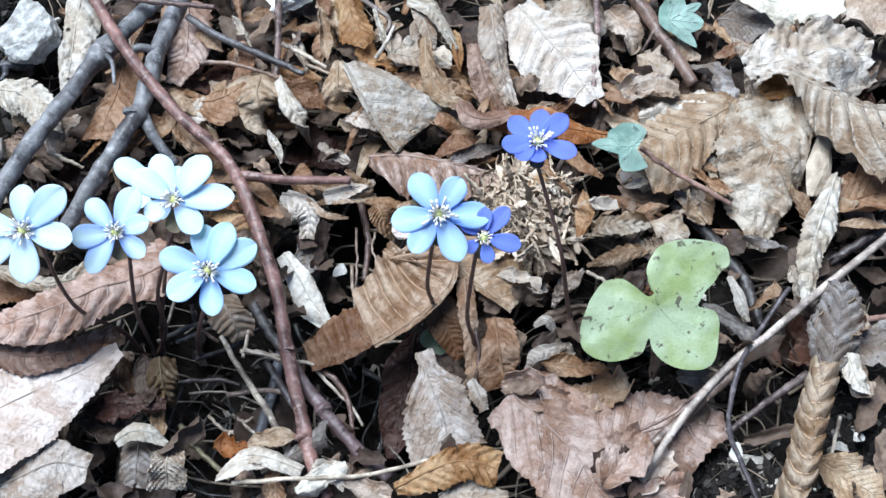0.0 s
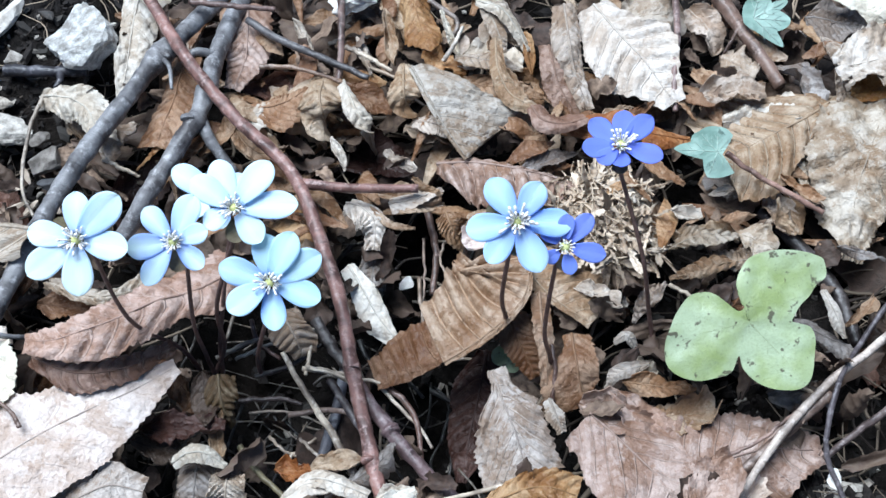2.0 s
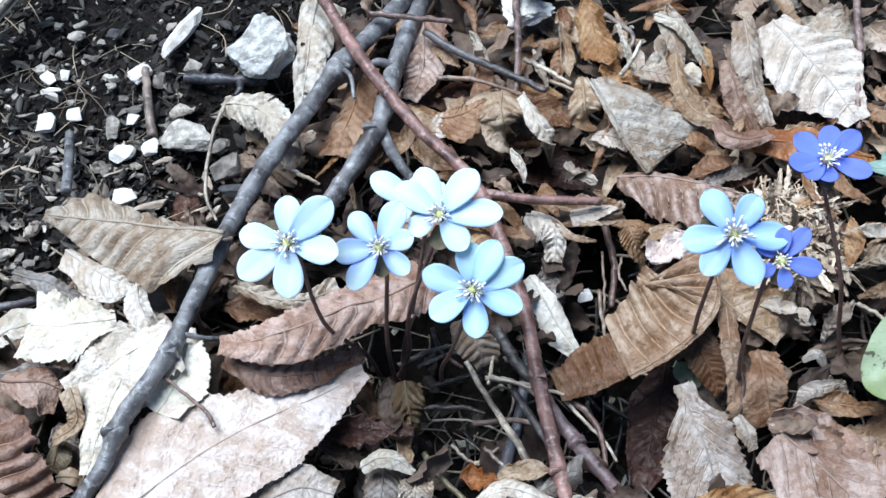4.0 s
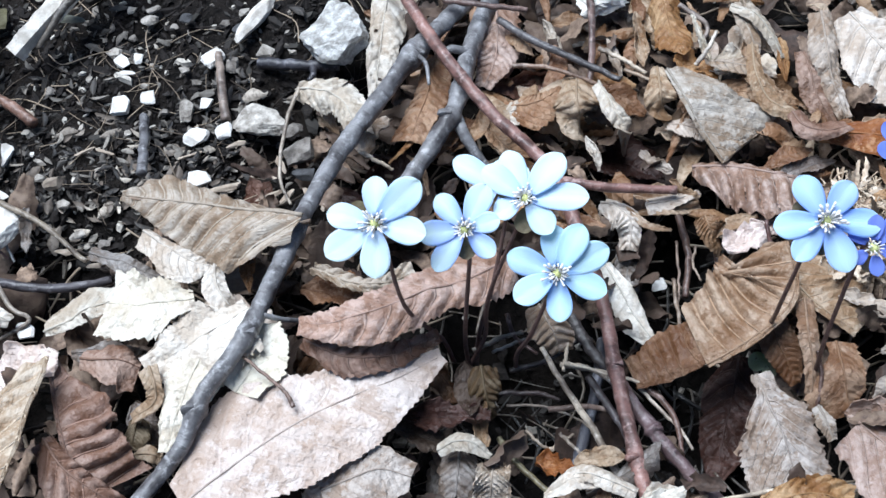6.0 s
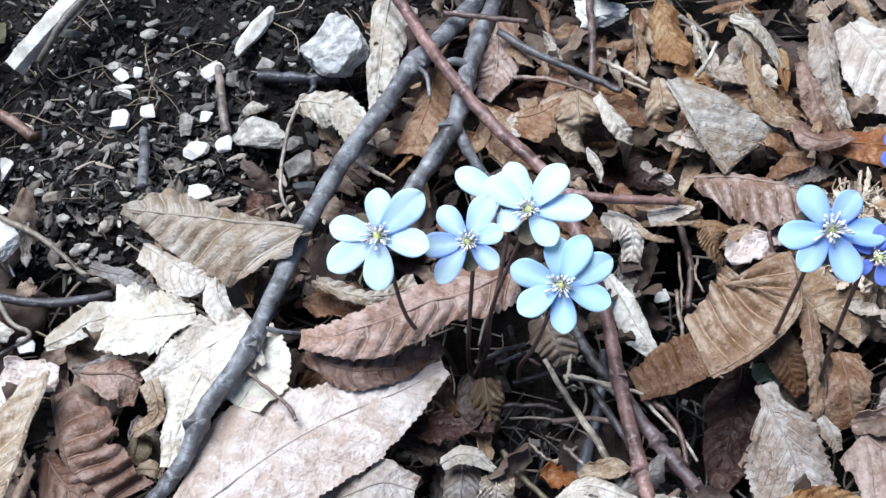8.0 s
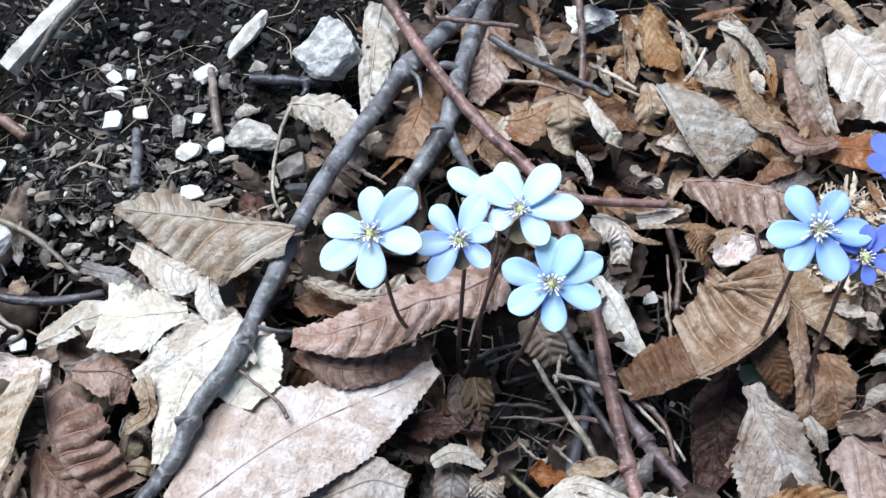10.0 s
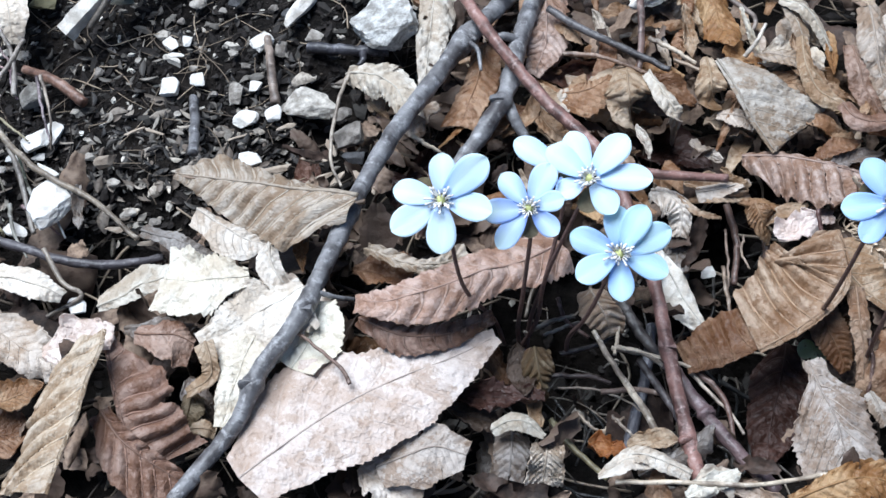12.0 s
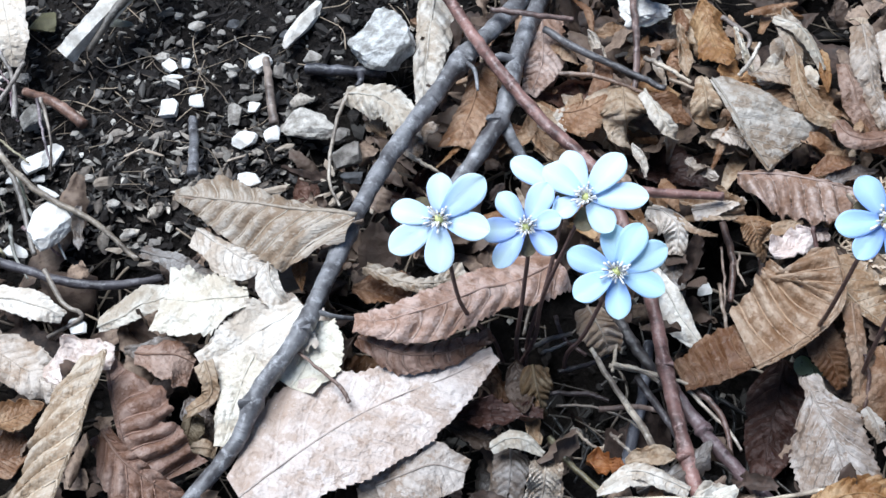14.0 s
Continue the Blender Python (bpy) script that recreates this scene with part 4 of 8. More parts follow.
branch('grass_stalk', [(-0.288, 0.271, 0), (-0.283, 0.265, 0), (-0.275, 0.256, 0.004)], (0.00046, 0.00035), (0.32, 0.24, 0.24), 'thin dry stalk at the edge of the soil', category='stalk', sides=6, seed=44)
branch('grass_stalk', [(-0.263, 0.251, 0.007), (-0.255, 0.235, 0.007), (-0.255, 0.226, -0.002)], (0.00067, 0.00035), (0.37, 0.31, 0.25), 'thin dry stalk at the edge of the soil', category='stalk', sides=6, seed=45)
branch('grass_stalk', [(-0.275, 0.222, 0.004), (-0.271, 0.213, 0.006), (-0.266, 0.208, 0.003)], (0.00063, 0.00035), (0.28, 0.32, 0.21), 'thin dry stalk at the edge of the soil', category='stalk', sides=6, seed=46)
branch('grass_stalk', [(-0.249, 0.204, 0.003), (-0.244, 0.197, 0.002), (-0.24, 0.191, -0.002)], (0.00072, 0.00035), (0.24, 0.25, 0.26), 'thin dry stalk at the edge of the soil', category='stalk', sides=6, seed=47)
branch('grass_stalk', [(-0.264, 0.221, 0.002), (-0.256, 0.207, 0.001), (-0.247, 0.192, 0.001)], (0.00054, 0.00035), (0.29, 0.29, 0.19), 'thin dry stalk at the edge of the soil', category='stalk', sides=6, seed=48)
branch('grass_stalk', [(-0.256, 0.2, 0.002), (-0.247, 0.194, 0.004), (-0.243, 0.193, -0.003)], (0.00077, 0.00035), (0.28, 0.19, 0.19), 'thin dry stalk at the edge of the soil', category='stalk', sides=6, seed=49)
branch('grass_stalk', [(-0.266, 0.194, 0.003), (-0.259, 0.189, 0.004), (-0.26, 0.189, -0.001)], (0.00077, 0.00035), (0.34, 0.30, 0.18), 'thin dry stalk at the edge of the soil', category='stalk', sides=6, seed=50)
branch('grass_stalk', [(-0.279, 0.239, 0.001), (-0.27, 0.232, 0.002), (-0.263, 0.228, 0)], (0.00056, 0.00035), (0.38, 0.33, 0.21), 'thin dry stalk at the edge of the soil', category='stalk', sides=6, seed=51)
branch('grass_stalk', [(-0.279, 0.262, 0), (-0.276, 0.252, 0.002), (-0.274, 0.248, -0.003)], (0.00046, 0.00035), (0.32, 0.22, 0.26), 'thin dry stalk at the edge of the soil', category='stalk', sides=6, seed=52)
branch('grass_stalk', [(-0.277, 0.23, 0.002), (-0.272, 0.218, 0.002), (-0.265, 0.207, 0)], (0.00051, 0.00035), (0.31, 0.28, 0.20), 'thin dry stalk at the edge of the soil', category='stalk', sides=6, seed=53)
branch('grass_stalk', [(-0.285, 0.261, 0.002), (-0.28, 0.257, 0.003), (-0.276, 0.259, -0.003)], (0.00046, 0.00035), (0.41, 0.27, 0.26), 'thin dry stalk at the edge of the soil', category='stalk', sides=6, seed=54)
branch('grass_stalk', [(-0.261, 0.201, 0.001), (-0.256, 0.19, 0.002), (-0.248, 0.18, 0.003)], (0.00076, 0.00035), (0.29, 0.28, 0.24), 'thin dry stalk at the edge of the soil', category='stalk', sides=6, seed=55)
branch('grass_stalk', [(-0.255, 0.206, 0.004), (-0.249, 0.198, 0.005), (-0.248, 0.195, -0.002)], (0.00067, 0.00035), (0.26, 0.25, 0.22), 'thin dry stalk at the edge of the soil', category='stalk', sides=6, seed=56)
branch('grass_stalk', [(-0.266, 0.253, 0.004), (-0.26, 0.239, 0.004), (-0.256, 0.229, -0.001)], (0.00072, 0.00035), (0.26, 0.21, 0.22), 'thin dry stalk at the edge of the soil', category='stalk', sides=6, seed=57)
# ---- dead leaves, one by one ----
shaped_leaf([(-0.1626, 0.1084, 0.0125), (-0.1509, 0.1206, 0.0122), (-0.1371, 0.133, 0.0117), (-0.1226, 0.1429, 0.0108), (-0.1106, 0.1494, 0.0095), (-0.0971, 0.1592, 0.008)], (0.0075, 0.0159, 0.0188, 0.0128, 0.0095, 0.0063, 0.0024), (0.0108, 0.0138, 0.0174, 0.0171, 0.0148, 0.0092, 0.0027), 'blush', curl=(0.1, -0.12), crumple=0.0001, creases=1, teeth=0.08, ridge=0.0003, veins=8, rough=0.012, flare=0.04, rib=0.0003, vein=0.2, note='large and toothed beside the flowers', seed=58)
shaped_leaf([(-0.1717, 0.1713, 0.014), (-0.1799, 0.1692, 0.0153), (-0.1874, 0.1675, 0.015), (-0.1969, 0.1682, 0.013)], (0.0039, 0.0064, 0.0101, 0.0122, 0.0118, 0.011, 0.011), (0.0027, 0.0058, 0.009, 0.0098, 0.0107, 0.0113, 0.0116), 'white', curl=(-0.15, 0.25), torn=0.11, crumple=0.0012, ridge=0.0002, teeth=0.12, rough=0.04, flare=0.3, vein=0.1, rib=0.0002, note='ragged and torn, beside the branch', seed=59)
shaped_leaf([(-0.1541, 0.168, 0.0145), (-0.1639, 0.1611, 0.0142), (-0.1722, 0.155, 0.0137), (-0.1825, 0.1488, 0.013)], (0.0144, 0.0147, 0.0164, 0.017, 0.0133, 0.0079, 0.0049), (0.004, 0.0063, 0.0112, 0.0094, 0.0076, 0.0053, 0.003), 'white', curl=(-0.15, -0.2), torn=0.11, crumple=0.0014, ridge=0.0002, teeth=0.1, rough=0.04, flare=0.3, vein=0.1, rib=0.0002, note='ragged and torn, under the branch', seed=60)
shaped_leaf([(-0.1656, 0.1545, 0.0125), (-0.1685, 0.1436, 0.0122), (-0.1704, 0.1343, 0.0113), (-0.1716, 0.1245, 0.01)], (0.0103, 0.0099, 0.0093, 0.0072, 0.0051, 0.003, 0.0009), (0.01, 0.0097, 0.0074, 0.0058, 0.0045, 0.0034, 0.0025), 'white', curl=(-0.1, -0.15), torn=0.04, crumple=0.0012, ridge=0.0002, teeth=0.05, rough=0.04, vein=0.1, rib=0.0002, note='ragged and torn, under the branch', seed=61)
shaped_leaf([(-0.1541, 0.1425, 0.0125), (-0.1506, 0.1507, 0.0125), (-0.1492, 0.1571, 0.0127), (-0.1487, 0.1643, 0.013)], (0.0047, 0.0058, 0.0067, 0.0068, 0.0068, 0.0064, 0.0055), (0.0077, 0.0081, 0.0101, 0.0097, 0.0087, 0.0066, 0.0048), 'white', curl=(-0.1, 0.2), teeth=0.09, crumple=0.0008, ridge=0.0002, rough=0.03, vein=0.15, rib=0.0002, seed=62)
shaped_leaf([(-0.0801, 0.1895, 0.014), (-0.09, 0.1801, 0.0182), (-0.1005, 0.1732, 0.0218), (-0.1124, 0.1658, 0.0242), (-0.1248, 0.1606, 0.023), (-0.1367, 0.1604, 0.02)], (0.0096, 0.0096, 0.0072, 0.0087, 0.0089, 0.0057, 0.0034), (0.0102, 0.0091, 0.0074, 0.0065, 0.0061, 0.0047, 0.0026), 'rose', curl=(-0.7, -0.3), teeth=0.1, ridge=0.0005, veins=10, rough=0.012, vein=0.35, crumple=0.0003, note='with toothed edge behind the flowers', seed=63)
shaped_leaf([(-0.1366, 0.1592, 0.015), (-0.1234, 0.1539, 0.0157), (-0.1108, 0.1565, 0.0147), (-0.0982, 0.1655, 0.012)], (0.0025, 0.0037, 0.0045, 0.0042, 0.004, 0.0028, 0.0016), (0.003, 0.0037, 0.0051, 0.0045, 0.0038, 0.0029, 0.0023), 'cocoa', curl=(-0.3, -0.56), teeth=0.12, ridge=0.0005, rough=0.015, vein=0.5, crumple=0.0003, seed=64)
shaped_leaf([(-0.1389, 0.1855, 0.01), (-0.1277, 0.1812, 0.0113), (-0.1175, 0.1809, 0.0113), (-0.1077, 0.1872, 0.01)], (0.0029, 0.0036, 0.0044, 0.0044, 0.0043, 0.0046, 0.0048), (0.0017, 0.0021, 0.0029, 0.0028, 0.0025, 0.0025, 0.0024), 'pale', curl=(-1.12, -0.3), teeth=0.08, rough=0.05, flare=0.6, torn=0.05, vein=0.3, seed=65)
dead_leaf((-0.143, 0.182, 0.004), (-0.125, 0.18, 0.002), 0.0140, 'brown', 'frag', crumple=0.0018, curl=0.54, seed=66, twist=0.03, arch=-0.03)
shaped_leaf([(-0.1413, 0.1967, 0.021), (-0.1539, 0.1996, 0.0197), (-0.1631, 0.2012, 0.0183), (-0.1724, 0.203, 0.017), (-0.1822, 0.2048, 0.0153), (-0.1923, 0.2069, 0.0137), (-0.204, 0.2091, 0.012)], (0.0088, 0.0189, 0.0194, 0.0165, 0.0119, 0.0065, 0.0017), (0.0011, 0.002, 0.0039, 0.0059, 0.0086, 0.0108, 0.0016), 'pale', curl=(-0.56, -0.56), ridge=0.0009, veins=9, slant=0.75, teeth=0.05, rib=0.0006, rough=0.012, vein=0.95, cords=0.00025, crumple=0.0001, creases=1, note='with straight ribs over a branch', seed=67)
shaped_leaf([(-0.1935, 0.1957, 0.012), (-0.185, 0.19, 0.0133), (-0.1768, 0.1852, 0.0133), (-0.1697, 0.1834, 0.012)], (0.0023, 0.0026, 0.0031, 0.0035, 0.0031, 0.0026, 0.0014), (0.0057, 0.0057, 0.0067, 0.0083, 0.008, 0.006, 0.0022), 'cream', curl=(-0.98, -0.56), ridge=0.0003, vein=0.3, rough=0.04, seed=68)
shaped_leaf([(-0.1683, 0.1844, 0.013), (-0.1664, 0.1774, 0.0123), (-0.1614, 0.1713, 0.0113), (-0.154, 0.1695, 0.01)], (0.0028, 0.0028, 0.0029, 0.0028, 0.0026, 0.0023, 0.002), (0.0033, 0.0039, 0.005, 0.0048, 0.0038, 0.0025, 0.0018), 'cream', curl=(-0.56, 0.3), ridge=0.0002, vein=0.2, torn=0.05, rough=0.05, seed=69)
dead_leaf((-0.162, 0.198, 0.01), (-0.158, 0.179, 0.006), 0.0061, 'tan', 'oval', curl=0.9, seed=70, twist=0.12, arch=0.02)
dead_leaf((-0.172, 0.176, 0.006), (-0.148, 0.169, 0.004), 0.0112, 'cream', 'frag', crumple=0.0018, curl=0.54, torn=0.1, seed=71, twist=0.31, arch=-0.02)
shaped_leaf([(-0.2196, 0.1631, 0.004), (-0.2119, 0.1663, 0.0067), (-0.2055, 0.1708, 0.0077), (-0.1977, 0.1747, 0.007)], (0.004, 0.0059, 0.0088, 0.0095, 0.0097, 0.008, 0.0063), (0.0017, 0.0024, 0.0034, 0.0039, 0.0043, 0.0039, 0.0035), 'cream', curl=(-0.84, -0.3), ridge=0.0003, rough=0.04, vein=0.2, seed=72)
shaped_leaf([(-0.2073, 0.1452, 0.024), (-0.2053, 0.1374, 0.0276), (-0.2054, 0.1263, 0.0304), (-0.2048, 0.1156, 0.0316), (-0.2063, 0.1051, 0.0312), (-0.2075, 0.0937, 0.03)], (0.0011, 0.0011, 0.0011, 0.0011, 0.001, 0.001, 0.001), (0.0119, 0.0119, 0.0145, 0.0167, 0.0164, 0.0163, 0.0182), 'parchment', curl=(-0.3, -1.15), creases=0, ridge=0.0013, veins=7, slant=0.8, rough=0.004, rib=0.0002, vein=0.9, crumple=0.0002, cords=0.0004, note='twisted lengthwise into a roll', seed=73)
dead_leaf((-0.229, 0.143, 0.012), (-0.207, 0.148, 0.018), 0.0184, 'blush', 'frag', crumple=0.0018, curl=0.72, ridge=0.0006, seed=74, twist=-0.25, arch=0.04)
shaped_leaf([(-0.1926, 0.1097, 0.008), (-0.1962, 0.1187, 0.016), (-0.2012, 0.1294, 0.018), (-0.211, 0.149, 0.013)], (0.0015, 0.0012, 0.001, 0.001, 0.001, 0.0009, 0.0009), (0.0208, 0.0169, 0.0157, 0.0152, 0.0142, 0.0071, 0.0023), 'cocoa', curl=(-0.2, -0.34), creases=0, ridge=0.0009, veins=7, slant=0.2, vein=0.5, rough=0.02, crumple=0.0004, rib=0.0003, cords=0.0004, note='drooping and deeply ribbed', seed=75)
shaped_leaf([(-0.2039, 0.1231, 0.018), (-0.1962, 0.115, 0.019), (-0.1879, 0.1103, 0.016), (-0.1768, 0.1062, 0.01)], (0.0025, 0.0029, 0.0034, 0.0035, 0.0035, 0.0031, 0.0025), (0.0044, 0.0049, 0.0082, 0.0103, 0.011, 0.0101, 0.0099), 'cocoa', curl=(-0.3, -0.34), creases=1, ridge=0.0006, veins=7, vein=0.6, crumple=0.0003, cords=0.0003, seed=76)
dead_leaf((-0.261, 0.161, 0.004), (-0.22, 0.139, 0.004), 0.0190, 'pale', 'oval', curl=0.54, ridge=0.0006, seed=77, twist=0.3, arch=-0.03)
dead_leaf((-0.245, 0.126, 0.006), (-0.229, 0.136, 0.004), 0.0117, 'tan', 'oval', curl=0.72, seed=78, twist=0.02, arch=-0.01)
dead_leaf((-0.246, 0.118, 0), (-0.23, 0.124, -0.002), 0.0170, 'brown', 'oval', curl=0.36, torn=0.1, seed=79, twist=-0.48, arch=0.08)
dead_leaf((-0.211, 0.157, 0.004), (-0.187, 0.157, 0.006), 0.0102, 'grey', 'frag', crumple=0.0018, curl=-0.6, seed=80, twist=-0.2, arch=0.03)
dead_leaf((-0.196, 0.149, 0.005), (-0.187, 0.152, 0.004), 0.0117, 'red', 'frag', crumple=0.0018, curl=0.54, seed=81, twist=0.25, arch=0.01)
dead_leaf((-0.173, 0.153, 0.005), (-0.171, 0.125, 0.002), 0.0110, 'olive', 'frag', crumple=0.0018, curl=0.6, torn=0.1, seed=82, twist=0.39, arch=0.03)
dead_leaf((-0.187, 0.142, 0.002), (-0.178, 0.131, 0), 0.0106, 'grey', 'frag', crumple=0.0018, curl=0.6, torn=0.15, seed=83, twist=0.04, arch=0.02)
shaped_leaf([(-0.127, 0.1182, 0.004), (-0.1188, 0.1214, 0.0067), (-0.1104, 0.1245, 0.0073), (-0.1022, 0.1233, 0.006)], (0.0032, 0.0038, 0.005, 0.0063, 0.0065, 0.0048, 0.0044), (0.0065, 0.008, 0.0103, 0.0096, 0.0089, 0.0082, 0.0041), 'ash', curl=(0.3, -0.3), ridge=0.0002, vein=0.15, teeth=0.04, rough=0.03, seed=84)
dead_leaf((-0.132, 0.118, 0.002), (-0.114, 0.111, 0.002), 0.0177, 'cream', 'frag', crumple=0.0018, curl=0.54, torn=0.1, seed=85, twist=0.26, arch=-0.03)
# Added dark piece: stands for the shaded part of the large pale leaf.
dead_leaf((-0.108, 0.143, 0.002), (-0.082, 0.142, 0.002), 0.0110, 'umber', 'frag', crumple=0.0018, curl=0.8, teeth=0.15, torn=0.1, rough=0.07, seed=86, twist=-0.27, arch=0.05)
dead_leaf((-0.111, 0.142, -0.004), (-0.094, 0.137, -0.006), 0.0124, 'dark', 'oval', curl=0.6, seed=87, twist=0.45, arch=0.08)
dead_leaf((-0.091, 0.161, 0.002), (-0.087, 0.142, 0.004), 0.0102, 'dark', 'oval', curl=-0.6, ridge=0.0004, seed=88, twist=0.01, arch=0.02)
dead_leaf((-0.085, 0.15, 0.002), (-0.083, 0.135, 0), 0.0061, 'sand', 'frag', crumple=0.0018, curl=0.8, torn=0.1, seed=89, twist=0.07, arch=0.01)
shaped_leaf([(-0.0859, 0.1589, 0.004), (-0.0843, 0.1518, 0.0047), (-0.0832, 0.1485, 0.002), (-0.0818, 0.147, -0.004)], (0.0054, 0.0054, 0.0056, 0.0053, 0.0046, 0.0039, 0.0013), (0.0042, 0.0047, 0.005, 0.0042, 0.0029, 0.0013, 0.0013), 'olive', curl=(-0.98, -0.7), ridge=0.0006, veins=5, slant=1.2, vein=0.7, rough=0.02, seed=90)
shaped_leaf([(-0.0959, 0.1332, 0.001), (-0.0911, 0.1348, 0.0043), (-0.0863, 0.1348, 0.0047), (-0.0811, 0.132, 0.002)], (0.002, 0.0023, 0.0032, 0.0029, 0.0026, 0.0018, 0.0011), (0.0022, 0.0025, 0.003, 0.0032, 0.0032, 0.0023, 0.0009), 'cream', curl=(-0.84, -0.7), ridge=0.0002, rough=0.02, vein=0.2, seed=91)
shaped_leaf([(-0.0907, 0.1355, -0.004), (-0.0904, 0.1291, -0.003), (-0.0907, 0.1215, -0.006)], (0.0053, 0.0053, 0.0053, 0.0053, 0.005, 0.0047, 0.0046), (0.005, 0.0051, 0.0052, 0.0054, 0.0054, 0.0055, 0.0055), 'grey', curl=(-0.7, -0.7), ridge=0.0003, veins=6, vein=0.3, rough=0.03, seed=92)
shaped_leaf([(-0.0807, 0.1305, 0.0), (-0.0803, 0.1257, 0.002), (-0.0809, 0.1205, -0.004)], (0.0053, 0.0053, 0.005, 0.0048, 0.0052, 0.0059, 0.0059), (0.004, 0.0042, 0.0044, 0.0046, 0.0049, 0.005, 0.0051), 'pale', curl=(-0.56, 0.56), crumple=0.0012, rough=0.06, flare=0.5, torn=0.08, vein=0.1, seed=93)
shaped_leaf([(-0.0638, 0.1231, 0.002), (-0.0571, 0.1273, 0.0047), (-0.0507, 0.1266, 0.005), (-0.041, 0.1231, 0.003)], (0.0019, 0.0025, 0.0031, 0.0034, 0.0035, 0.0029, 0.0025), (0.0024, 0.0026, 0.0027, 0.0028, 0.0029, 0.0026, 0.0022), 'cream', curl=(-1.12, -0.3), ridge=0.0003, rough=0.04, vein=0.2, seed=94)
dead_leaf((-0.069, 0.134, -0.008), (-0.058, 0.133, -0.008), 0.0081, 'rust', 'frag', crumple=0.0018, curl=0.36, seed=95, twist=0.41, arch=0.02)
shaped_leaf([(-0.0706, 0.1835, -0.002), (-0.0679, 0.1776, -0.0007), (-0.0654, 0.1735, -0.002), (-0.0636, 0.1696, -0.006)], (0.0052, 0.0052, 0.0056, 0.0062, 0.0069, 0.0063, 0.0046), (0.0047, 0.0055, 0.0067, 0.0065, 0.0058, 0.0037, 0.0026), 'pale', curl=(-0.7, -0.3), ridge=0.0004, veins=6, slant=0.4, vein=0.8, teeth=0.04, seed=96)
dead_leaf((-0.039, 0.122, 0), (-0.028, 0.124, 0.002), 0.0110, 'white', 'frag', crumple=0.0018, curl=0.54, torn=0.1, seed=97, twist=-0.42, arch=-0.03)
shaped_leaf([(-0.1112, 0.2783, 0.002), (-0.1118, 0.2622, 0.0033), (-0.1136, 0.2519, 0.0027), (-0.1158, 0.2414, -0.0)], (0.0061, 0.0065, 0.0074, 0.0074, 0.0069, 0.0057, 0.0051), (0.0043, 0.0043, 0.0049, 0.0054, 0.0059, 0.0067, 0.0076), 'fawn', curl=(0.3, -0.7), ridge=0.0003, vein=0.3, teeth=0.05, seed=98)
shaped_leaf([(-0.0919, 0.3008, 0.002), (-0.0902, 0.2832, 0.0027), (-0.0909, 0.2737, 0.002), (-0.0935, 0.2654, 0.0)], (0.0082, 0.0081, 0.0081, 0.0073, 0.006, 0.0037, 0.0026), (0.0061, 0.0061, 0.0062, 0.0058, 0.0054, 0.0044, 0.0035), 'pink', curl=(-0.56, 0.3), ridge=0.0004, vein=0.3, teeth=0.08, torn=0.05, seed=99)
shaped_leaf([(-0.1314, 0.3112, 0.002), (-0.131, 0.291, 0.0033), (-0.1306, 0.2742, 0.0033), (-0.1301, 0.2592, 0.002)], (0.011, 0.0096, 0.0082, 0.0072, 0.0061, 0.0049, 0.004), (0.0068, 0.0063, 0.0056, 0.0051, 0.0046, 0.0035, 0.0027), 'cream', curl=(-0.56, -0.7), ridge=0.0004, rough=0.04, torn=0.04, vein=0.3, seed=100)
shaped_leaf([(-0.1577, 0.2606, 0.004), (-0.1477, 0.258, 0.006), (-0.1391, 0.2525, 0.0067), (-0.1329, 0.2405, 0.006)], (0.0038, 0.0054, 0.0077, 0.0075, 0.0071, 0.0061, 0.0055), (0.0035, 0.0048, 0.0067, 0.0063, 0.0053, 0.0043, 0.0036), 'cream', curl=(-0.3, -0.84), torn=0.08, teeth=0.1, crumple=0.0012, rough=0.05, flare=0.4, vein=0.2, note='pale and holed beside the branch', seed=101)
dead_leaf((-0.125, 0.253, 0), (-0.133, 0.239, -0.002), 0.0128, 'pale', 'frag', crumple=0.0018, curl=0.36, seed=102, twist=-0.01, arch=0.09)
shaped_leaf([(-0.0919, 0.2508, 0.002), (-0.0877, 0.2425, 0.0033), (-0.0826, 0.2386, 0.0013), (-0.0758, 0.24, -0.004)], (0.0097, 0.0092, 0.0087, 0.0082, 0.0078, 0.0074, 0.0035), (0.0027, 0.0028, 0.003, 0.0027, 0.0033, 0.0038, 0.0038), 'tan', curl=(-1.26, 0.3), ridge=0.0003, vein=0.3, seed=103)
shaped_leaf([(-0.0882, 0.2559, 0.002), (-0.08, 0.2537, 0.0053), (-0.0736, 0.2547, 0.0067), (-0.0674, 0.2604, 0.006)], (0.0033, 0.004, 0.0052, 0.0049, 0.0046, 0.0037, 0.002), (0.0039, 0.0046, 0.0082, 0.0113, 0.0085, 0.0053, 0.0053), 'fawn', curl=(-0.7, -0.98), ridge=0.0004, teeth=0.08, vein=0.3, seed=104)
dead_leaf((-0.091, 0.243, -0.002), (-0.074, 0.24, -0.004), 0.0160, 'sand', 'oval', curl=0.72, torn=0.1, seed=105, twist=0.44, arch=-0.01)
dead_leaf((-0.098, 0.292, 0.002), (-0.088, 0.272, 0), 0.0184, 'pink', 'frag', crumple=0.0018, curl=0.36, seed=106, twist=-0.49, arch=-0.02)
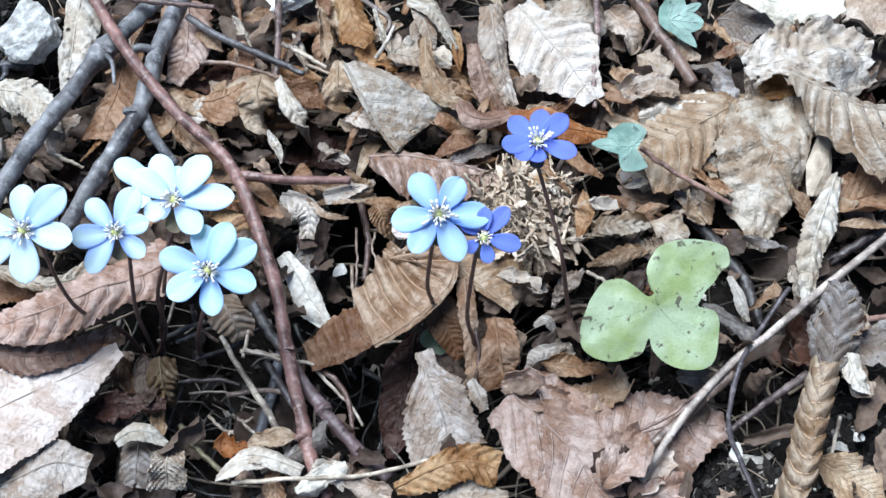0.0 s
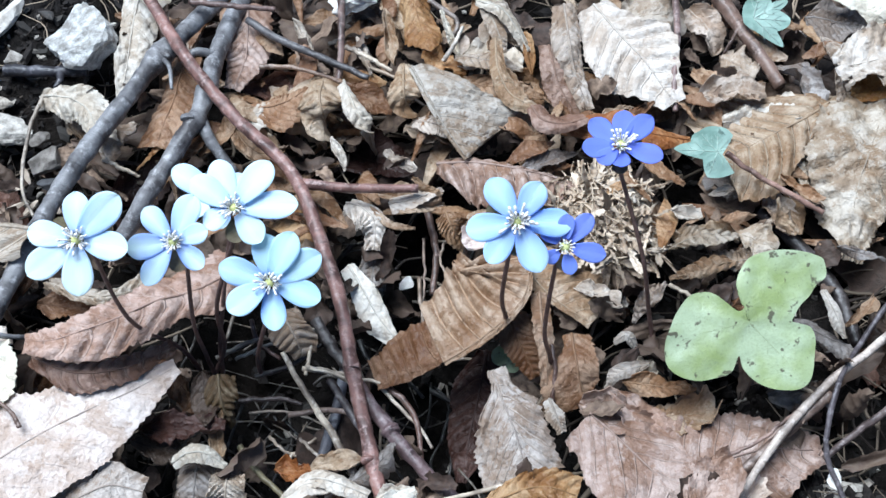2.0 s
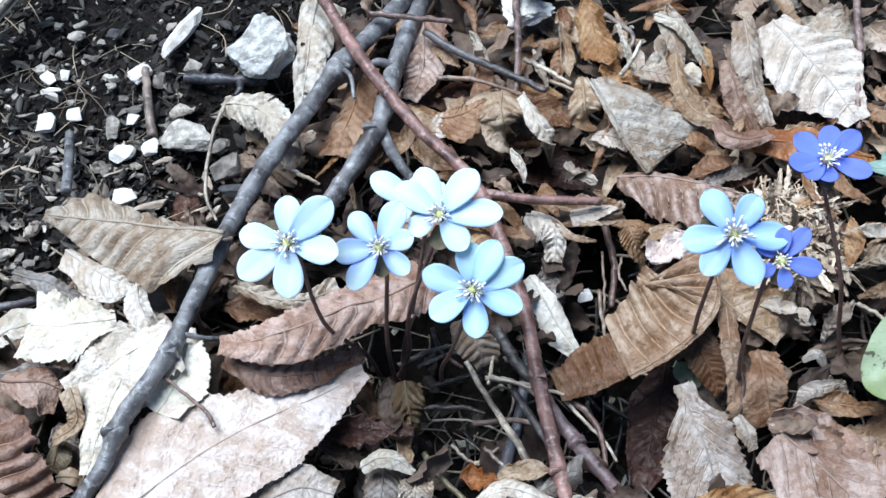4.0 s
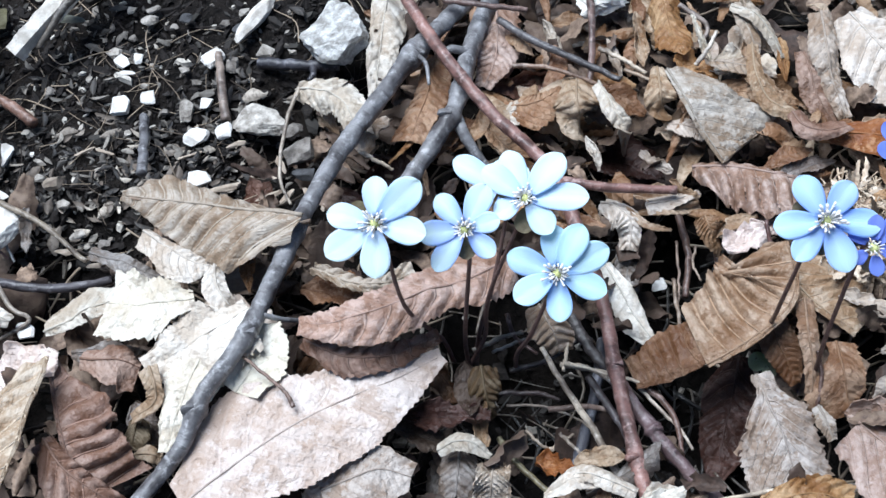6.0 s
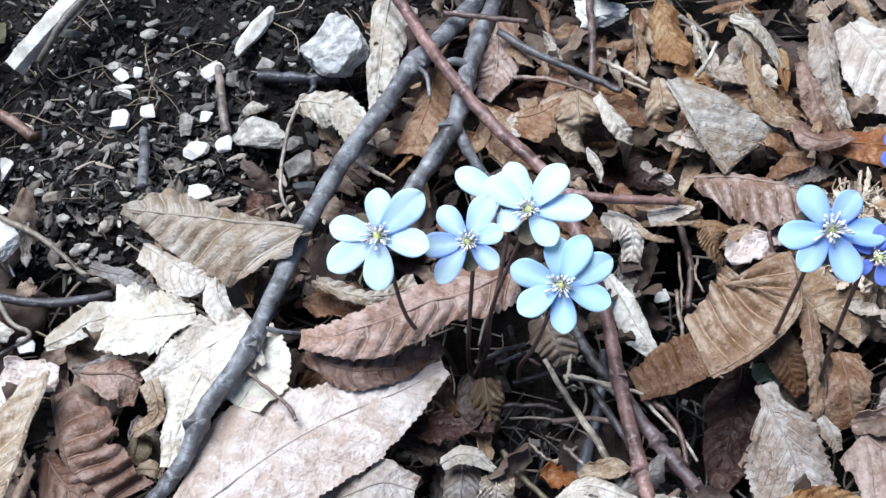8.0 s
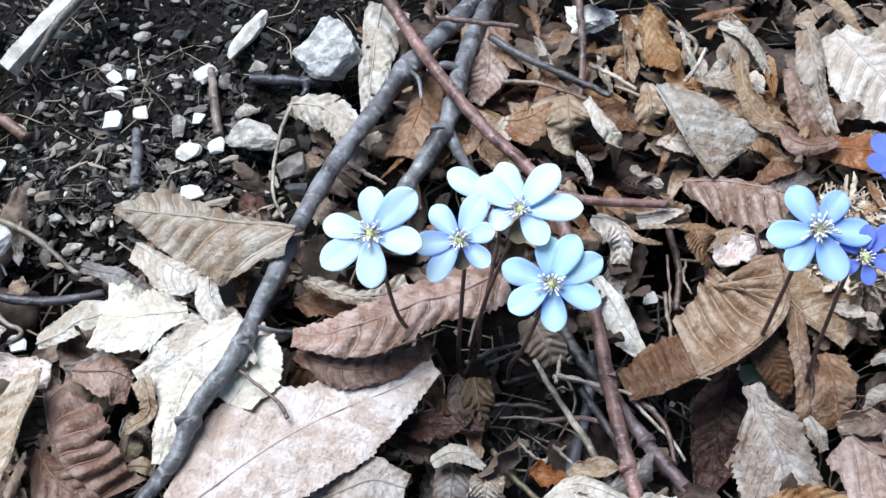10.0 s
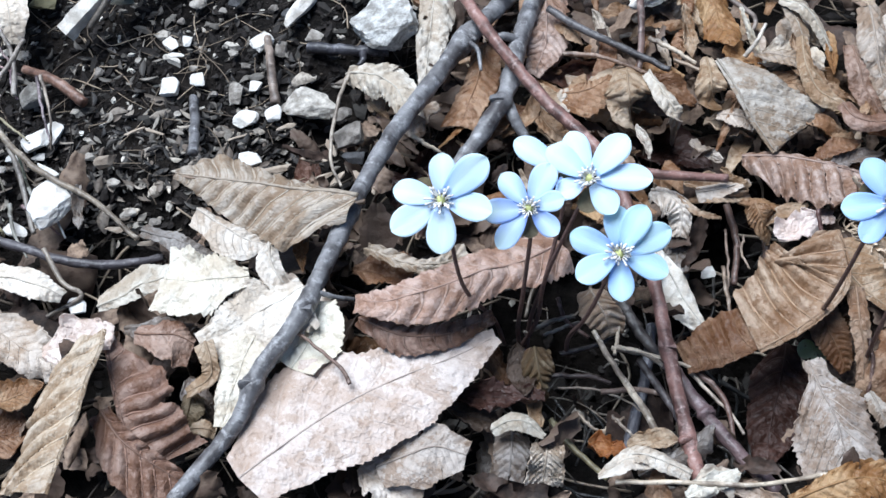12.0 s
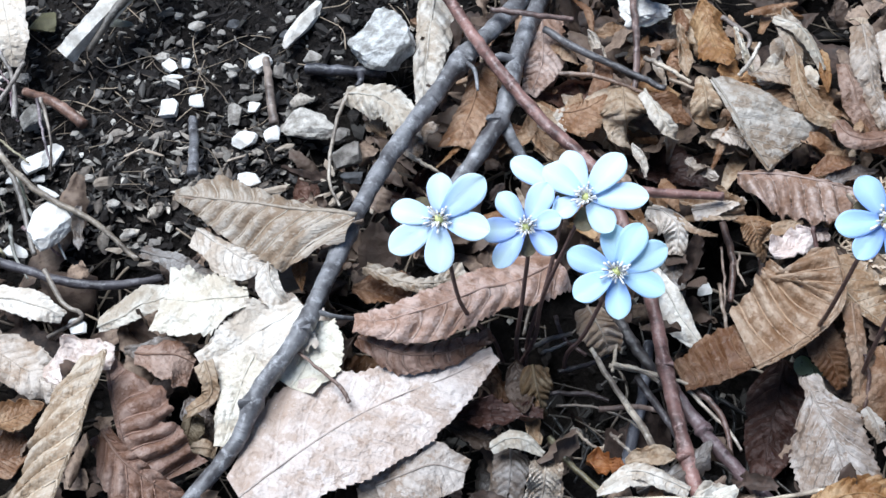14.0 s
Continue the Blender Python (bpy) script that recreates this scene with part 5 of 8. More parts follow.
shaped_leaf([(-0.0625, 0.2671, 0.006), (-0.062, 0.2513, 0.014), (-0.0607, 0.2472, 0.006), (-0.0586, 0.2529, -0.014)], (0.0091, 0.0091, 0.0088, 0.0105, 0.0205, 0.0081, 0.0006), (0.0054, 0.0064, 0.0083, 0.0068, 0.0049, 0.0028, 0.0006), 'sand', curl=(-0.98, -0.84), ridge=0.0004, veins=7, vein=0.3, teeth=0.1, rough=0.03, note='drooping with a ragged lower edge', seed=107)
shaped_leaf([(-0.0553, 0.26, 0.01), (-0.0499, 0.2445, 0.017), (-0.046, 0.2395, 0.012), (-0.0462, 0.2464, -0.012)], (0.0022, 0.0037, 0.0049, 0.0048, 0.0034, 0.0016, 0.0006), (0.0025, 0.0031, 0.0044, 0.0035, 0.0016, 0.0006, 0.0006), 'cream', curl=(-1.26, -0.98), ridge=0.0003, twist=30, vein=0.3, seed=108)
dead_leaf((-0.055, 0.261, 0.006), (-0.04, 0.253, 0.002), 0.0108, 'brown', 'oval', curl=0.54, seed=109, twist=-0.19, arch=0.05)
shaped_leaf([(-0.0362, 0.2695, 0.006), (-0.0355, 0.2557, 0.012), (-0.0344, 0.2525, 0.006), (-0.0326, 0.258, -0.01)], (0.0022, 0.0035, 0.0049, 0.0051, 0.0032, 0.0012, 0.0006), (0.0023, 0.0034, 0.0053, 0.0055, 0.0041, 0.0023, 0.0006), 'sand', curl=(-0.3, -0.7), ridge=0.0003, vein=0.3, seed=110)
shaped_leaf([(-0.0333, 0.265, 0.012), (-0.0277, 0.2518, 0.014), (-0.0226, 0.2428, 0.011), (-0.0152, 0.2328, 0.006)], (0.0055, 0.0114, 0.0166, 0.0201, 0.022, 0.024, 0.001), (0.001, 0.0012, 0.0015, 0.0015, 0.0015, 0.0011, 0.0008), 'ash', curl=(-0.34, -0.1), creases=0, ridge=0.0005, veins=7, slant=0.8, vein=0.25, teeth=0.05, torn=0.0, rough=0.015, crumple=0.0002, note='broad and smooth, raised on litter', seed=111)
dead_leaf((-0.036, 0.251, 0), (-0.02, 0.245, 0), 0.0143, 'sand', 'frag', crumple=0.0018, curl=0.54, torn=0.12, seed=112, twist=-0.04, arch=-0.02)
dead_leaf((-0.036, 0.305, 0.008), (-0.028, 0.276, 0.004), 0.0139, 'amber', 'long', curl=-0.8, seed=113, twist=-0.45, arch=-0.02)
dead_leaf((-0.044, 0.305, 0.002), (-0.033, 0.288, 0), 0.0127, 'sand', 'frag', crumple=0.0018, curl=0.54, seed=114, twist=-0.42, arch=0.01)
dead_leaf((-0.031, 0.276, 0.002), (-0.016, 0.272, 0), 0.0124, 'amber', 'frag', crumple=0.0018, curl=0.72, teeth=0.12, seed=115, twist=-0.07, arch=0.05)
dead_leaf((-0.019, 0.275, 0.004), (0.003, 0.274, 0.002), 0.0130, 'cream', 'frag', crumple=0.0018, curl=0.54, seed=116, twist=-0.19, arch=0.03)
dead_leaf((-0.008, 0.302, 0.008), (0.002, 0.281, 0.002), 0.0094, 'pale', 'oval', curl=-0.6, seed=117, twist=-0.49, arch=-0.0)
dead_leaf((-0.01, 0.275, 0.01), (0.006, 0.251, 0.006), 0.0057, 'sand', 'long', curl=0.9, seed=118, twist=-0.16, arch=-0.02)
dead_leaf((-0.003, 0.272, -0.002), (0.009, 0.256, -0.004), 0.0156, 'tan', 'oval', curl=0.72, seed=119, twist=0.37, arch=-0.03)
shaped_leaf([(0.0115, 0.2781, 0.006), (0.0133, 0.2669, 0.006), (0.0159, 0.2599, 0.004), (0.0206, 0.2537, 0.0)], (0.0038, 0.0047, 0.0057, 0.0058, 0.0057, 0.0054, 0.0046), (0.0038, 0.0045, 0.0053, 0.0058, 0.006, 0.006, 0.006), 'cocoa', curl=(0.7, 0.7), ridge=0.0002, vein=0.2, rough=0.03, teeth=0.03, seed=120)
shaped_leaf([(0.0167, 0.2912, 0.011), (0.018, 0.277, 0.0103), (0.0198, 0.2665, 0.008), (0.0239, 0.2541, 0.004)], (0.0044, 0.0044, 0.0044, 0.0039, 0.0035, 0.003, 0.0026), (0.0045, 0.0053, 0.0061, 0.0052, 0.004, 0.0032, 0.0024), 'pale', curl=(-0.84, -0.7), ridge=0.0003, vein=0.3, rough=0.03, teeth=0.06, seed=121)
shaped_leaf([(0.0269, 0.2944, 0.008), (0.0347, 0.2809, 0.0087), (0.0422, 0.2708, 0.0073), (0.0514, 0.2556, 0.004)], (0.0041, 0.0072, 0.0107, 0.0143, 0.0128, 0.0079, 0.0043), (0.0071, 0.0108, 0.0149, 0.0154, 0.0154, 0.0094, 0.0043), 'cream', curl=(0.3, -0.34), creases=0, ridge=0.0005, veins=8, slant=0.7, vein=0.4, rough=0.01, crumple=0.0003, note='broad, bleached and ribbed', seed=122)
dead_leaf((0.036, 0.294, 0.002), (0.059, 0.297, 0.002), 0.0210, 'pale', 'frag', crumple=0.0018, curl=0.54, ridge=0.0005, seed=123, twist=0.04, arch=0.08)
dead_leaf((0.06, 0.299, 0), (0.068, 0.282, -0.002), 0.0142, 'pale', 'frag', crumple=0.0018, curl=0.36, seed=124, twist=-0.35, arch=0.06)
shaped_leaf([(0.0141, 0.2447, 0.005), (0.0238, 0.2449, 0.008), (0.0338, 0.2427, 0.0085), (0.0449, 0.2417, 0.006), (0.0564, 0.2437, 0.0)], (0.0007, 0.0034, 0.0055, 0.0065, 0.0047, 0.0031, 0.0018), (0.0014, 0.0044, 0.0064, 0.0072, 0.006, 0.0038, 0.0017), 'rust', curl=(-0.34, -0.3), teeth=0.01, ridge=0.0001, vein=0.1, crumple=0.0002, creases=1, rough=0.012, note='broad and smooth behind a flower', seed=125)
shaped_leaf([(0.0053, 0.2481, 0.014), (0.0086, 0.2421, 0.014), (0.0151, 0.241, 0.013), (0.0228, 0.2452, 0.011)], (0.0043, 0.0053, 0.0066, 0.0065, 0.0058, 0.0051, 0.0027), (0.0024, 0.0025, 0.0041, 0.0034, 0.0028, 0.0025, 0.0024), 'cocoa', curl=(-0.84, -0.98), teeth=0.01, ridge=0.0001, rough=0.015, vein=0.1, seed=126)
dead_leaf((0.003, 0.242, 0.002), (0.011, 0.241, 0.002), 0.0081, 'tan', 'oval', curl=0.54, seed=128, twist=0.25, arch=0.06)
dead_leaf((0.002, 0.232, 0.002), (0.02, 0.239, 0.004), 0.0073, 'grey', 'oval', curl=0.72, seed=129, twist=0.2, arch=0.0)
shaped_leaf([(-0.0248, 0.2336, 0.002), (-0.012, 0.232, 0.005), (0.0011, 0.2273, 0.008), (0.0123, 0.2259, 0.005), (0.0226, 0.2224, 0.002)], (0.0013, 0.0017, 0.0016, 0.0013, 0.0011, 0.001, 0.0009), (0.0033, 0.0123, 0.0151, 0.0146, 0.011, 0.0064, 0.0028), 'pink', curl=(-0.25, -0.34), crumple=0.0001, creases=0, ridge=0.0015, veins=11, slant=0.45, vein=0.4, rough=0.012, note='arched and deeply ribbed', seed=130)
dead_leaf((0.06, 0.259, 0.002), (0.081, 0.26, 0.004), 0.0150, 'pale', 'frag', crumple=0.0018, curl=0.7, torn=0.1, rough=0.09, seed=131, twist=0.02, arch=0.07)
dead_leaf((0.067, 0.25, 0), (0.096, 0.255, 0.004), 0.0170, 'cream', 'frag', crumple=0.0018, curl=-0.8, torn=0.12, rough=0.09, seed=132, twist=-0.49, arch=-0.03)
dead_leaf((0.058, 0.269, 0.002), (0.072, 0.262, 0), 0.0098, 'tan', 'frag', crumple=0.0018, curl=0.8, rough=0.08, seed=133, twist=0.5, arch=0.08)
shaped_leaf([(0.1006, 0.2551, 0.004), (0.0888, 0.2465, 0.0053), (0.0769, 0.2402, 0.005), (0.0644, 0.2352, 0.003)], (0.0052, 0.0052, 0.0091, 0.0135, 0.0182, 0.0191, 0.0174), (0.0057, 0.0157, 0.0235, 0.0256, 0.0247, 0.0239, 0.0237), 'sand', curl=(-0.3, -0.3), ridge=0.0008, veins=8, slant=0.5, vein=0.7, torn=0.03, teeth=0.08, note='broad, under the ivy', seed=134)
dead_leaf((0.069, 0.278, 0), (0.08, 0.27, 0), 0.0152, 'pale', 'frag', crumple=0.0018, curl=0.54, seed=135, twist=0.25, arch=0.08)
dead_leaf((0.088, 0.274, 0.002), (0.099, 0.256, 0), 0.0156, 'grey', 'frag', crumple=0.0018, curl=0.72, seed=136, twist=0.33, arch=0.01)
shaped_leaf([(0.1205, 0.2578, 0.001), (0.1106, 0.2361, 0.0043), (0.1038, 0.2188, 0.0033), (0.101, 0.2006, -0.002)], (0.0083, 0.0105, 0.0119, 0.0116, 0.0114, 0.0075, 0.0044), (0.0202, 0.0202, 0.0195, 0.0177, 0.0118, 0.0069, 0.0032), 'pale', curl=(-0.56, -0.63), creases=8, torn=0.08, crumple=0.003, ridge=0.0006, rough=0.06, flare=0.5, teeth=0.08, vein=0.1, rib=0.0002, note='broad, bleached and ragged', seed=137)
dead_leaf((0.098, 0.252, 0.002), (0.091, 0.223, 0), 0.0153, 'cream', 'frag', crumple=0.0018, curl=-0.9, torn=0.1, seed=138, twist=-0.18, arch=-0.01)
shaped_leaf([(0.105, 0.265, 0.004), (0.118, 0.268, 0.009), (0.132, 0.273, 0.009), (0.152, 0.276, 0.004)], (0.0061, 0.0132, 0.011, 0.0141, 0.0061), (0.0071, 0.0082, 0.014, 0.0173, 0.0082), 'cream', curl=(0.5, -0.6), torn=0.17, creases=7, crumple=0.0025, rough=0.08, flare=0.7, teeth=0.07, vein=0.2, rib=0.0002, seed=139)
dead_leaf((0.109, 0.26, 0.002), (0.123, 0.266, 0.002), 0.0141, 'gold', 'frag', crumple=0.0018, curl=0.36, torn=0.15, seed=140, twist=-0.35, arch=0.05)
dead_leaf((0.104, 0.297, 0.008), (0.141, 0.293, 0.008), 0.0182, 'white', 'frag', crumple=0.0018, curl=-0.54, torn=0.05, seed=141, twist=0.36, arch=-0.01)
dead_leaf((0.099, 0.295, 0), (0.119, 0.289, 0), 0.0187, 'grey', 'oval', curl=0.36, seed=142, twist=0.29, arch=0.02)
dead_leaf((0.143, 0.292, 0.002), (0.166, 0.297, 0.002), 0.0290, 'pale', 'frag', crumple=0.0018, curl=0.54, torn=0.1, seed=143, twist=0.24, arch=0.06)
shaped_leaf([(0.1168, 0.2625, 0.011), (0.1263, 0.2524, 0.015), (0.1366, 0.2442, 0.0167), (0.152, 0.2408, 0.016)], (0.0023, 0.0023, 0.0023, 0.0023, 0.0023, 0.0023, 0.0024), (0.0029, 0.0057, 0.011, 0.0162, 0.021, 0.0234, 0.0244), 'pale', curl=(-0.25, -0.34), crumple=0.0001, creases=0, ridge=0.0016, veins=9, slant=0.5, vein=0.9, rough=0.012, note='long and deeply ribbed', seed=144)
dead_leaf((0.126, 0.213, 0.002), (0.157, 0.223, 0), 0.0230, 'brown', 'oval', curl=0.54, ridge=0.0003, seed=145, twist=0.16, arch=-0.03)
shaped_leaf([(0.1286, 0.2235, 0.007), (0.1215, 0.2075, 0.0077), (0.1164, 0.1941, 0.0057), (0.1142, 0.1784, 0.001)], (0.0028, 0.0037, 0.0055, 0.0051, 0.0041, 0.0028, 0.0018), (0.0023, 0.0028, 0.0043, 0.0049, 0.0047, 0.0034, 0.0023), 'cream', curl=(-0.7, -0.56), teeth=0.12, ridge=0.0006, vein=0.5, seed=146)
dead_leaf((0.048, 0.207, 0), (0.069, 0.211, 0), 0.0100, 'sand', 'frag', crumple=0.0018, curl=0.9, seed=147, twist=-0.15, arch=0.03)
dead_leaf((0.067, 0.209, 0), (0.079, 0.203, 0), 0.0121, 'pale', 'frag', crumple=0.0018, curl=0.54, torn=0.1, seed=148, twist=0.41, arch=0.05)
dead_leaf((0.06, 0.232, -0.003), (0.071, 0.225, -0.004), 0.0139, 'grey', 'frag', crumple=0.0018, curl=0.72, seed=149, twist=0.09, arch=0.09)
dead_leaf((0.079, 0.226, -0.004), (0.085, 0.212, -0.006), 0.0122, 'pale', 'frag', crumple=0.0018, curl=0.72, seed=150, twist=-0.25, arch=0.07)
shaped_leaf([(-0.0213, 0.1641, 0.002), (-0.0118, 0.1695, 0.0044), (-0.0038, 0.1756, 0.0066), (0.0024, 0.1829, 0.0084), (0.0034, 0.1912, 0.0094), (0.0012, 0.2016, 0.01)], (0.0192, 0.0221, 0.0247, 0.025, 0.0221, 0.0192, 0.0063), (0.0014, 0.0018, 0.0019, 0.0017, 0.0014, 0.0012, 0.0011), 'buff', curl=(-0.2, -0.3), creases=0, ridge=0.001, veins=9, slant=-0.1, vein=0.5, rough=0.02, flare=0.2, teeth=0.09, rib=0.0003, crumple=0.0003, cords=0.0003, note='broad and pleated, leaning on the litter', seed=151)
dead_leaf((-0.015, 0.202, 0.002), (-0.003, 0.209, 0.006), 0.0125, 'blush', 'frag', crumple=0.0018, curl=0.54, torn=0.1, seed=152, twist=0.35, arch=-0.04)
shaped_leaf([(-0.0513, 0.1985, -0.002), (-0.046, 0.1899, -0.0033), (-0.0414, 0.1824, -0.0053), (-0.0355, 0.1754, -0.008)], (0.0022, 0.0033, 0.0045, 0.0042, 0.004, 0.0025, 0.0014), (0.0032, 0.0034, 0.0044, 0.0052, 0.0058, 0.0041, 0.0024), 'white', curl=(-0.98, -0.7), ridge=0.0001, rough=0.03, vein=0.1, seed=153)
shaped_leaf([(-0.0529, 0.2202, 0.0), (-0.0466, 0.216, 0.0027), (-0.0434, 0.2111, 0.002), (-0.0438, 0.2043, -0.002)], (0.0043, 0.0049, 0.0055, 0.0047, 0.0036, 0.0035, 0.0033), (0.0044, 0.0052, 0.0065, 0.0058, 0.005, 0.0043, 0.0035), 'cream', curl=(-1.12, -0.84), rough=0.06, flare=0.6, torn=0.06, vein=0.1, seed=154)
shaped_leaf([(-0.0437, 0.2096, -0.006), (-0.044, 0.2017, -0.006), (-0.0445, 0.1953, -0.0073), (-0.0454, 0.1898, -0.01)], (0.0044, 0.0042, 0.0041, 0.0041, 0.004, 0.0036, 0.0035), (0.0041, 0.0043, 0.0045, 0.0045, 0.0044, 0.0038, 0.0036), 'grey', curl=(-0.7, -0.98), rough=0.05, ridge=0.0005, vein=0.3, seed=155)
dead_leaf((-0.043, 0.223, 0.002), (-0.023, 0.22, 0.002), 0.0080, 'sand', 'oval', curl=0.9, seed=156, twist=-0.14, arch=-0.02)
dead_leaf((-0.018, 0.22, -0.002), (-0.021, 0.213, -0.006), 0.0076, 'tan', 'oval', curl=0.72, seed=157, twist=-0.46, arch=0.08)
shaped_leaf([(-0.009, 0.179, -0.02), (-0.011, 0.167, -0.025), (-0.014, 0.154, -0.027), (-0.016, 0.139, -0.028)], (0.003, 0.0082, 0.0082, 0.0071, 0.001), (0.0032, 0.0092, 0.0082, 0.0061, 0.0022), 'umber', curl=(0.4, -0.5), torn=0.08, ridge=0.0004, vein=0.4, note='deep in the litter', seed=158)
shaped_leaf([(-0.007, 0.1633, 0.0), (-0.004, 0.1516, 0.002), (-0.0006, 0.1418, 0.0013), (0.0023, 0.1321, -0.002)], (0.0039, 0.0039, 0.0077, 0.009, 0.0093, 0.01, 0.0105), (0.002, 0.002, 0.0066, 0.0105, 0.0123, 0.0123, 0.0124), 'ash', curl=(0.25, -0.3), rough=0.05, flare=0.4, teeth=0.13, ridge=0.0004, veins=8, slant=1.3, torn=0.05, vein=0.4, cords=0.00025, seed=159)
shaped_leaf([(0.0162, 0.1755, -0.002), (0.017, 0.1667, 0.0), (0.0182, 0.1594, -0.0013), (0.0196, 0.1543, -0.006)], (0.0055, 0.0061, 0.0064, 0.0061, 0.0058, 0.0035, 0.0012), (0.0029, 0.0029, 0.0061, 0.0101, 0.0114, 0.0118, 0.0118), 'fawn', curl=(-0.3, -0.3), ridge=0.0002, vein=0.2, torn=0.06, teeth=0.1, creases=4, seed=160)
shaped_leaf([(0.0067, 0.1858, 0.004), (0.0074, 0.1756, 0.0027), (0.0087, 0.1671, 0.0), (0.0087, 0.159, -0.004)], (0.0029, 0.0029, 0.0029, 0.0028, 0.0026, 0.002, 0.0015), (0.0026, 0.0027, 0.0028, 0.0026, 0.0024, 0.0021, 0.0018), 'buff', curl=(-0.56, -0.3), ridge=0.0003, veins=6, vein=0.3, teeth=0.15, torn=0.06, seed=161)
dead_leaf((0.017, 0.189, 0), (0.033, 0.184, 0), 0.0073, 'cream', 'frag', crumple=0.0018, curl=0.72, torn=0.1, seed=162, twist=-0.12, arch=0.04)
dead_leaf((0.03, 0.159, 0), (0.051, 0.157, -0.002), 0.0081, 'tan', 'oval', curl=-0.7, seed=163, twist=-0.32, arch=-0.0)
dead_leaf((0.033, 0.168, -0.002), (0.04, 0.161, -0.004), 0.0092, 'cream', 'frag', crumple=0.0018, curl=0.72, torn=0.1, seed=164, twist=-0.05, arch=-0.02)
dead_leaf((0.018, 0.155, -0.006), (0.04, 0.143, -0.008), 0.0161, 'pink', 'frag', crumple=0.0018, curl=0.54, ridge=0.0004, seed=165, twist=-0.12, arch=0.05)
shaped_leaf([(0.0208, 0.1495, -0.003), (0.0297, 0.1397, -0.0003), (0.0391, 0.1292, 0.0007), (0.0452, 0.1148, 0.0)], (0.0132, 0.0132, 0.013, 0.0123, 0.0109, 0.0094, 0.0078), (0.0114, 0.0127, 0.0164, 0.0176, 0.0172, 0.0168, 0.0166), 'pink', curl=(-0.35, 0.25), creases=4, ridge=0.0003, veins=7, slant=1.1, teeth=0.06, vein=0.35, rough=0.05, flare=0.3, torn=0.05, crumple=0.0012, note='broad and flat among twigs', seed=166)
shaped_leaf([(0.0415, 0.1317, -0.006), (0.0552, 0.1365, -0.0047), (0.0684, 0.1403, -0.005), (0.0866, 0.1424, -0.007)], (0.0176, 0.0175, 0.0169, 0.0149, 0.0127, 0.0085, 0.0046), (0.0148, 0.0183, 0.0178, 0.017, 0.0158, 0.0095, 0.0044), 'pink', curl=(-0.3, -0.3), creases=4, rough=0.03, flare=0.2, ridge=0.0004, veins=9, slant=0.5, teeth=0.14, vein=0.4, crumple=0.0008, seed=167)
dead_leaf((0.039, 0.151, -0.006), (0.057, 0.154, -0.008), 0.0170, 'sand', 'frag', crumple=0.0018, curl=0.54, seed=168, twist=-0.45, arch=-0.01)
dead_leaf((0.045, 0.118, 0.003), (0.059, 0.134, 0.003), 0.0184, 'pink', 'frag', crumple=0.0018, curl=0.72, rough=0.08, torn=0.06, seed=169, twist=0.15, arch=-0.04)
dead_leaf((0.027, 0.154, -0.004), (0.047, 0.144, -0.004), 0.0143, 'pink', 'frag', crumple=0.0018, curl=-0.6, rough=0.1, torn=0.1, seed=170, twist=0.23, arch=-0.03)
dead_leaf((0.056, 0.118, -0.005), (0.067, 0.132, -0.005), 0.0106, 'blush', 'frag', crumple=0.0018, curl=0.6, rough=0.1, torn=0.1, seed=171, twist=0.25, arch=-0.01)
shaped_leaf([(-0.0141, 0.1192, 0.0), (-0.0039, 0.1229, 0.004), (0.0059, 0.1259, 0.0047), (0.0157, 0.124, 0.002)], (0.0016, 0.0023, 0.004, 0.0049, 0.0056, 0.006, 0.0061), (0.0025, 0.0051, 0.0061, 0.0062, 0.006, 0.0058, 0.0056), 'amber', curl=(-0.56, -0.7), teeth=0.12, ridge=0.0005, vein=0.15, rough=0.03, seed=172)
dead_leaf((0.019, 0.117, -0.002), (-0.001, 0.116, -0.002), 0.0130, 'pale', 'frag', crumple=0.0018, curl=0.36, seed=173, twist=-0.19, arch=0.05)
dead_leaf((0.054, 0.116, -0.004), (0.073, 0.124, -0.006), 0.0124, 'pink', 'frag', crumple=0.0018, curl=0.54, seed=174, twist=0.41, arch=-0.01)
shaped_leaf([(0.0964, 0.1097, 0.008), (0.1014, 0.1187, 0.0117), (0.1053, 0.1294, 0.0135), (0.1084, 0.1414, 0.013), (0.1137, 0.155, 0.01)], (0.0057, 0.0063, 0.0067, 0.0068, 0.0063, 0.0054, 0.0048), (0.0034, 0.0037, 0.0042, 0.0043, 0.0056, 0.007, 0.0072), 'sand', curl=(-1.3, -1.3), ridge=0.0016, veins=8, crumple=0.0001, creases=0, slant=1.0, rough=0.008, vein=0.7, rib=0, cords=0.00045, note='rolled lengthwise and deeply ribbed', seed=175)
dead_leaf((0.113, 0.165, 0.004), (0.13, 0.173, 0.004), 0.0143, 'pale', 'frag', crumple=0.0018, curl=0.72, ridge=0.0006, seed=176, twist=0.12, arch=0.01)
dead_leaf((0.121, 0.159, 0.002), (0.129, 0.148, 0), 0.0106, 'pale', 'frag', crumple=0.0018, curl=0.54, torn=0.1, seed=177, twist=0.43, arch=-0.01)
dead_leaf((0.125, 0.167, 0), (0.145, 0.159, 0), 0.0188, 'grey', 'frag', crumple=0.0018, curl=0.36, seed=178, twist=-0.31, arch=0.09)
dead_leaf((0.109, 0.127, 0), (0.127, 0.113, 0.002), 0.0164, 'sand', 'oval', curl=0.36, teeth=0.08, seed=179, twist=-0.3, arch=0.0)
dead_leaf((0.118, 0.179, 0), (0.128, 0.187, 0), 0.0112, 'grey', 'frag', crumple=0.0018, curl=0.54, seed=180, twist=-0.33, arch=-0.02)
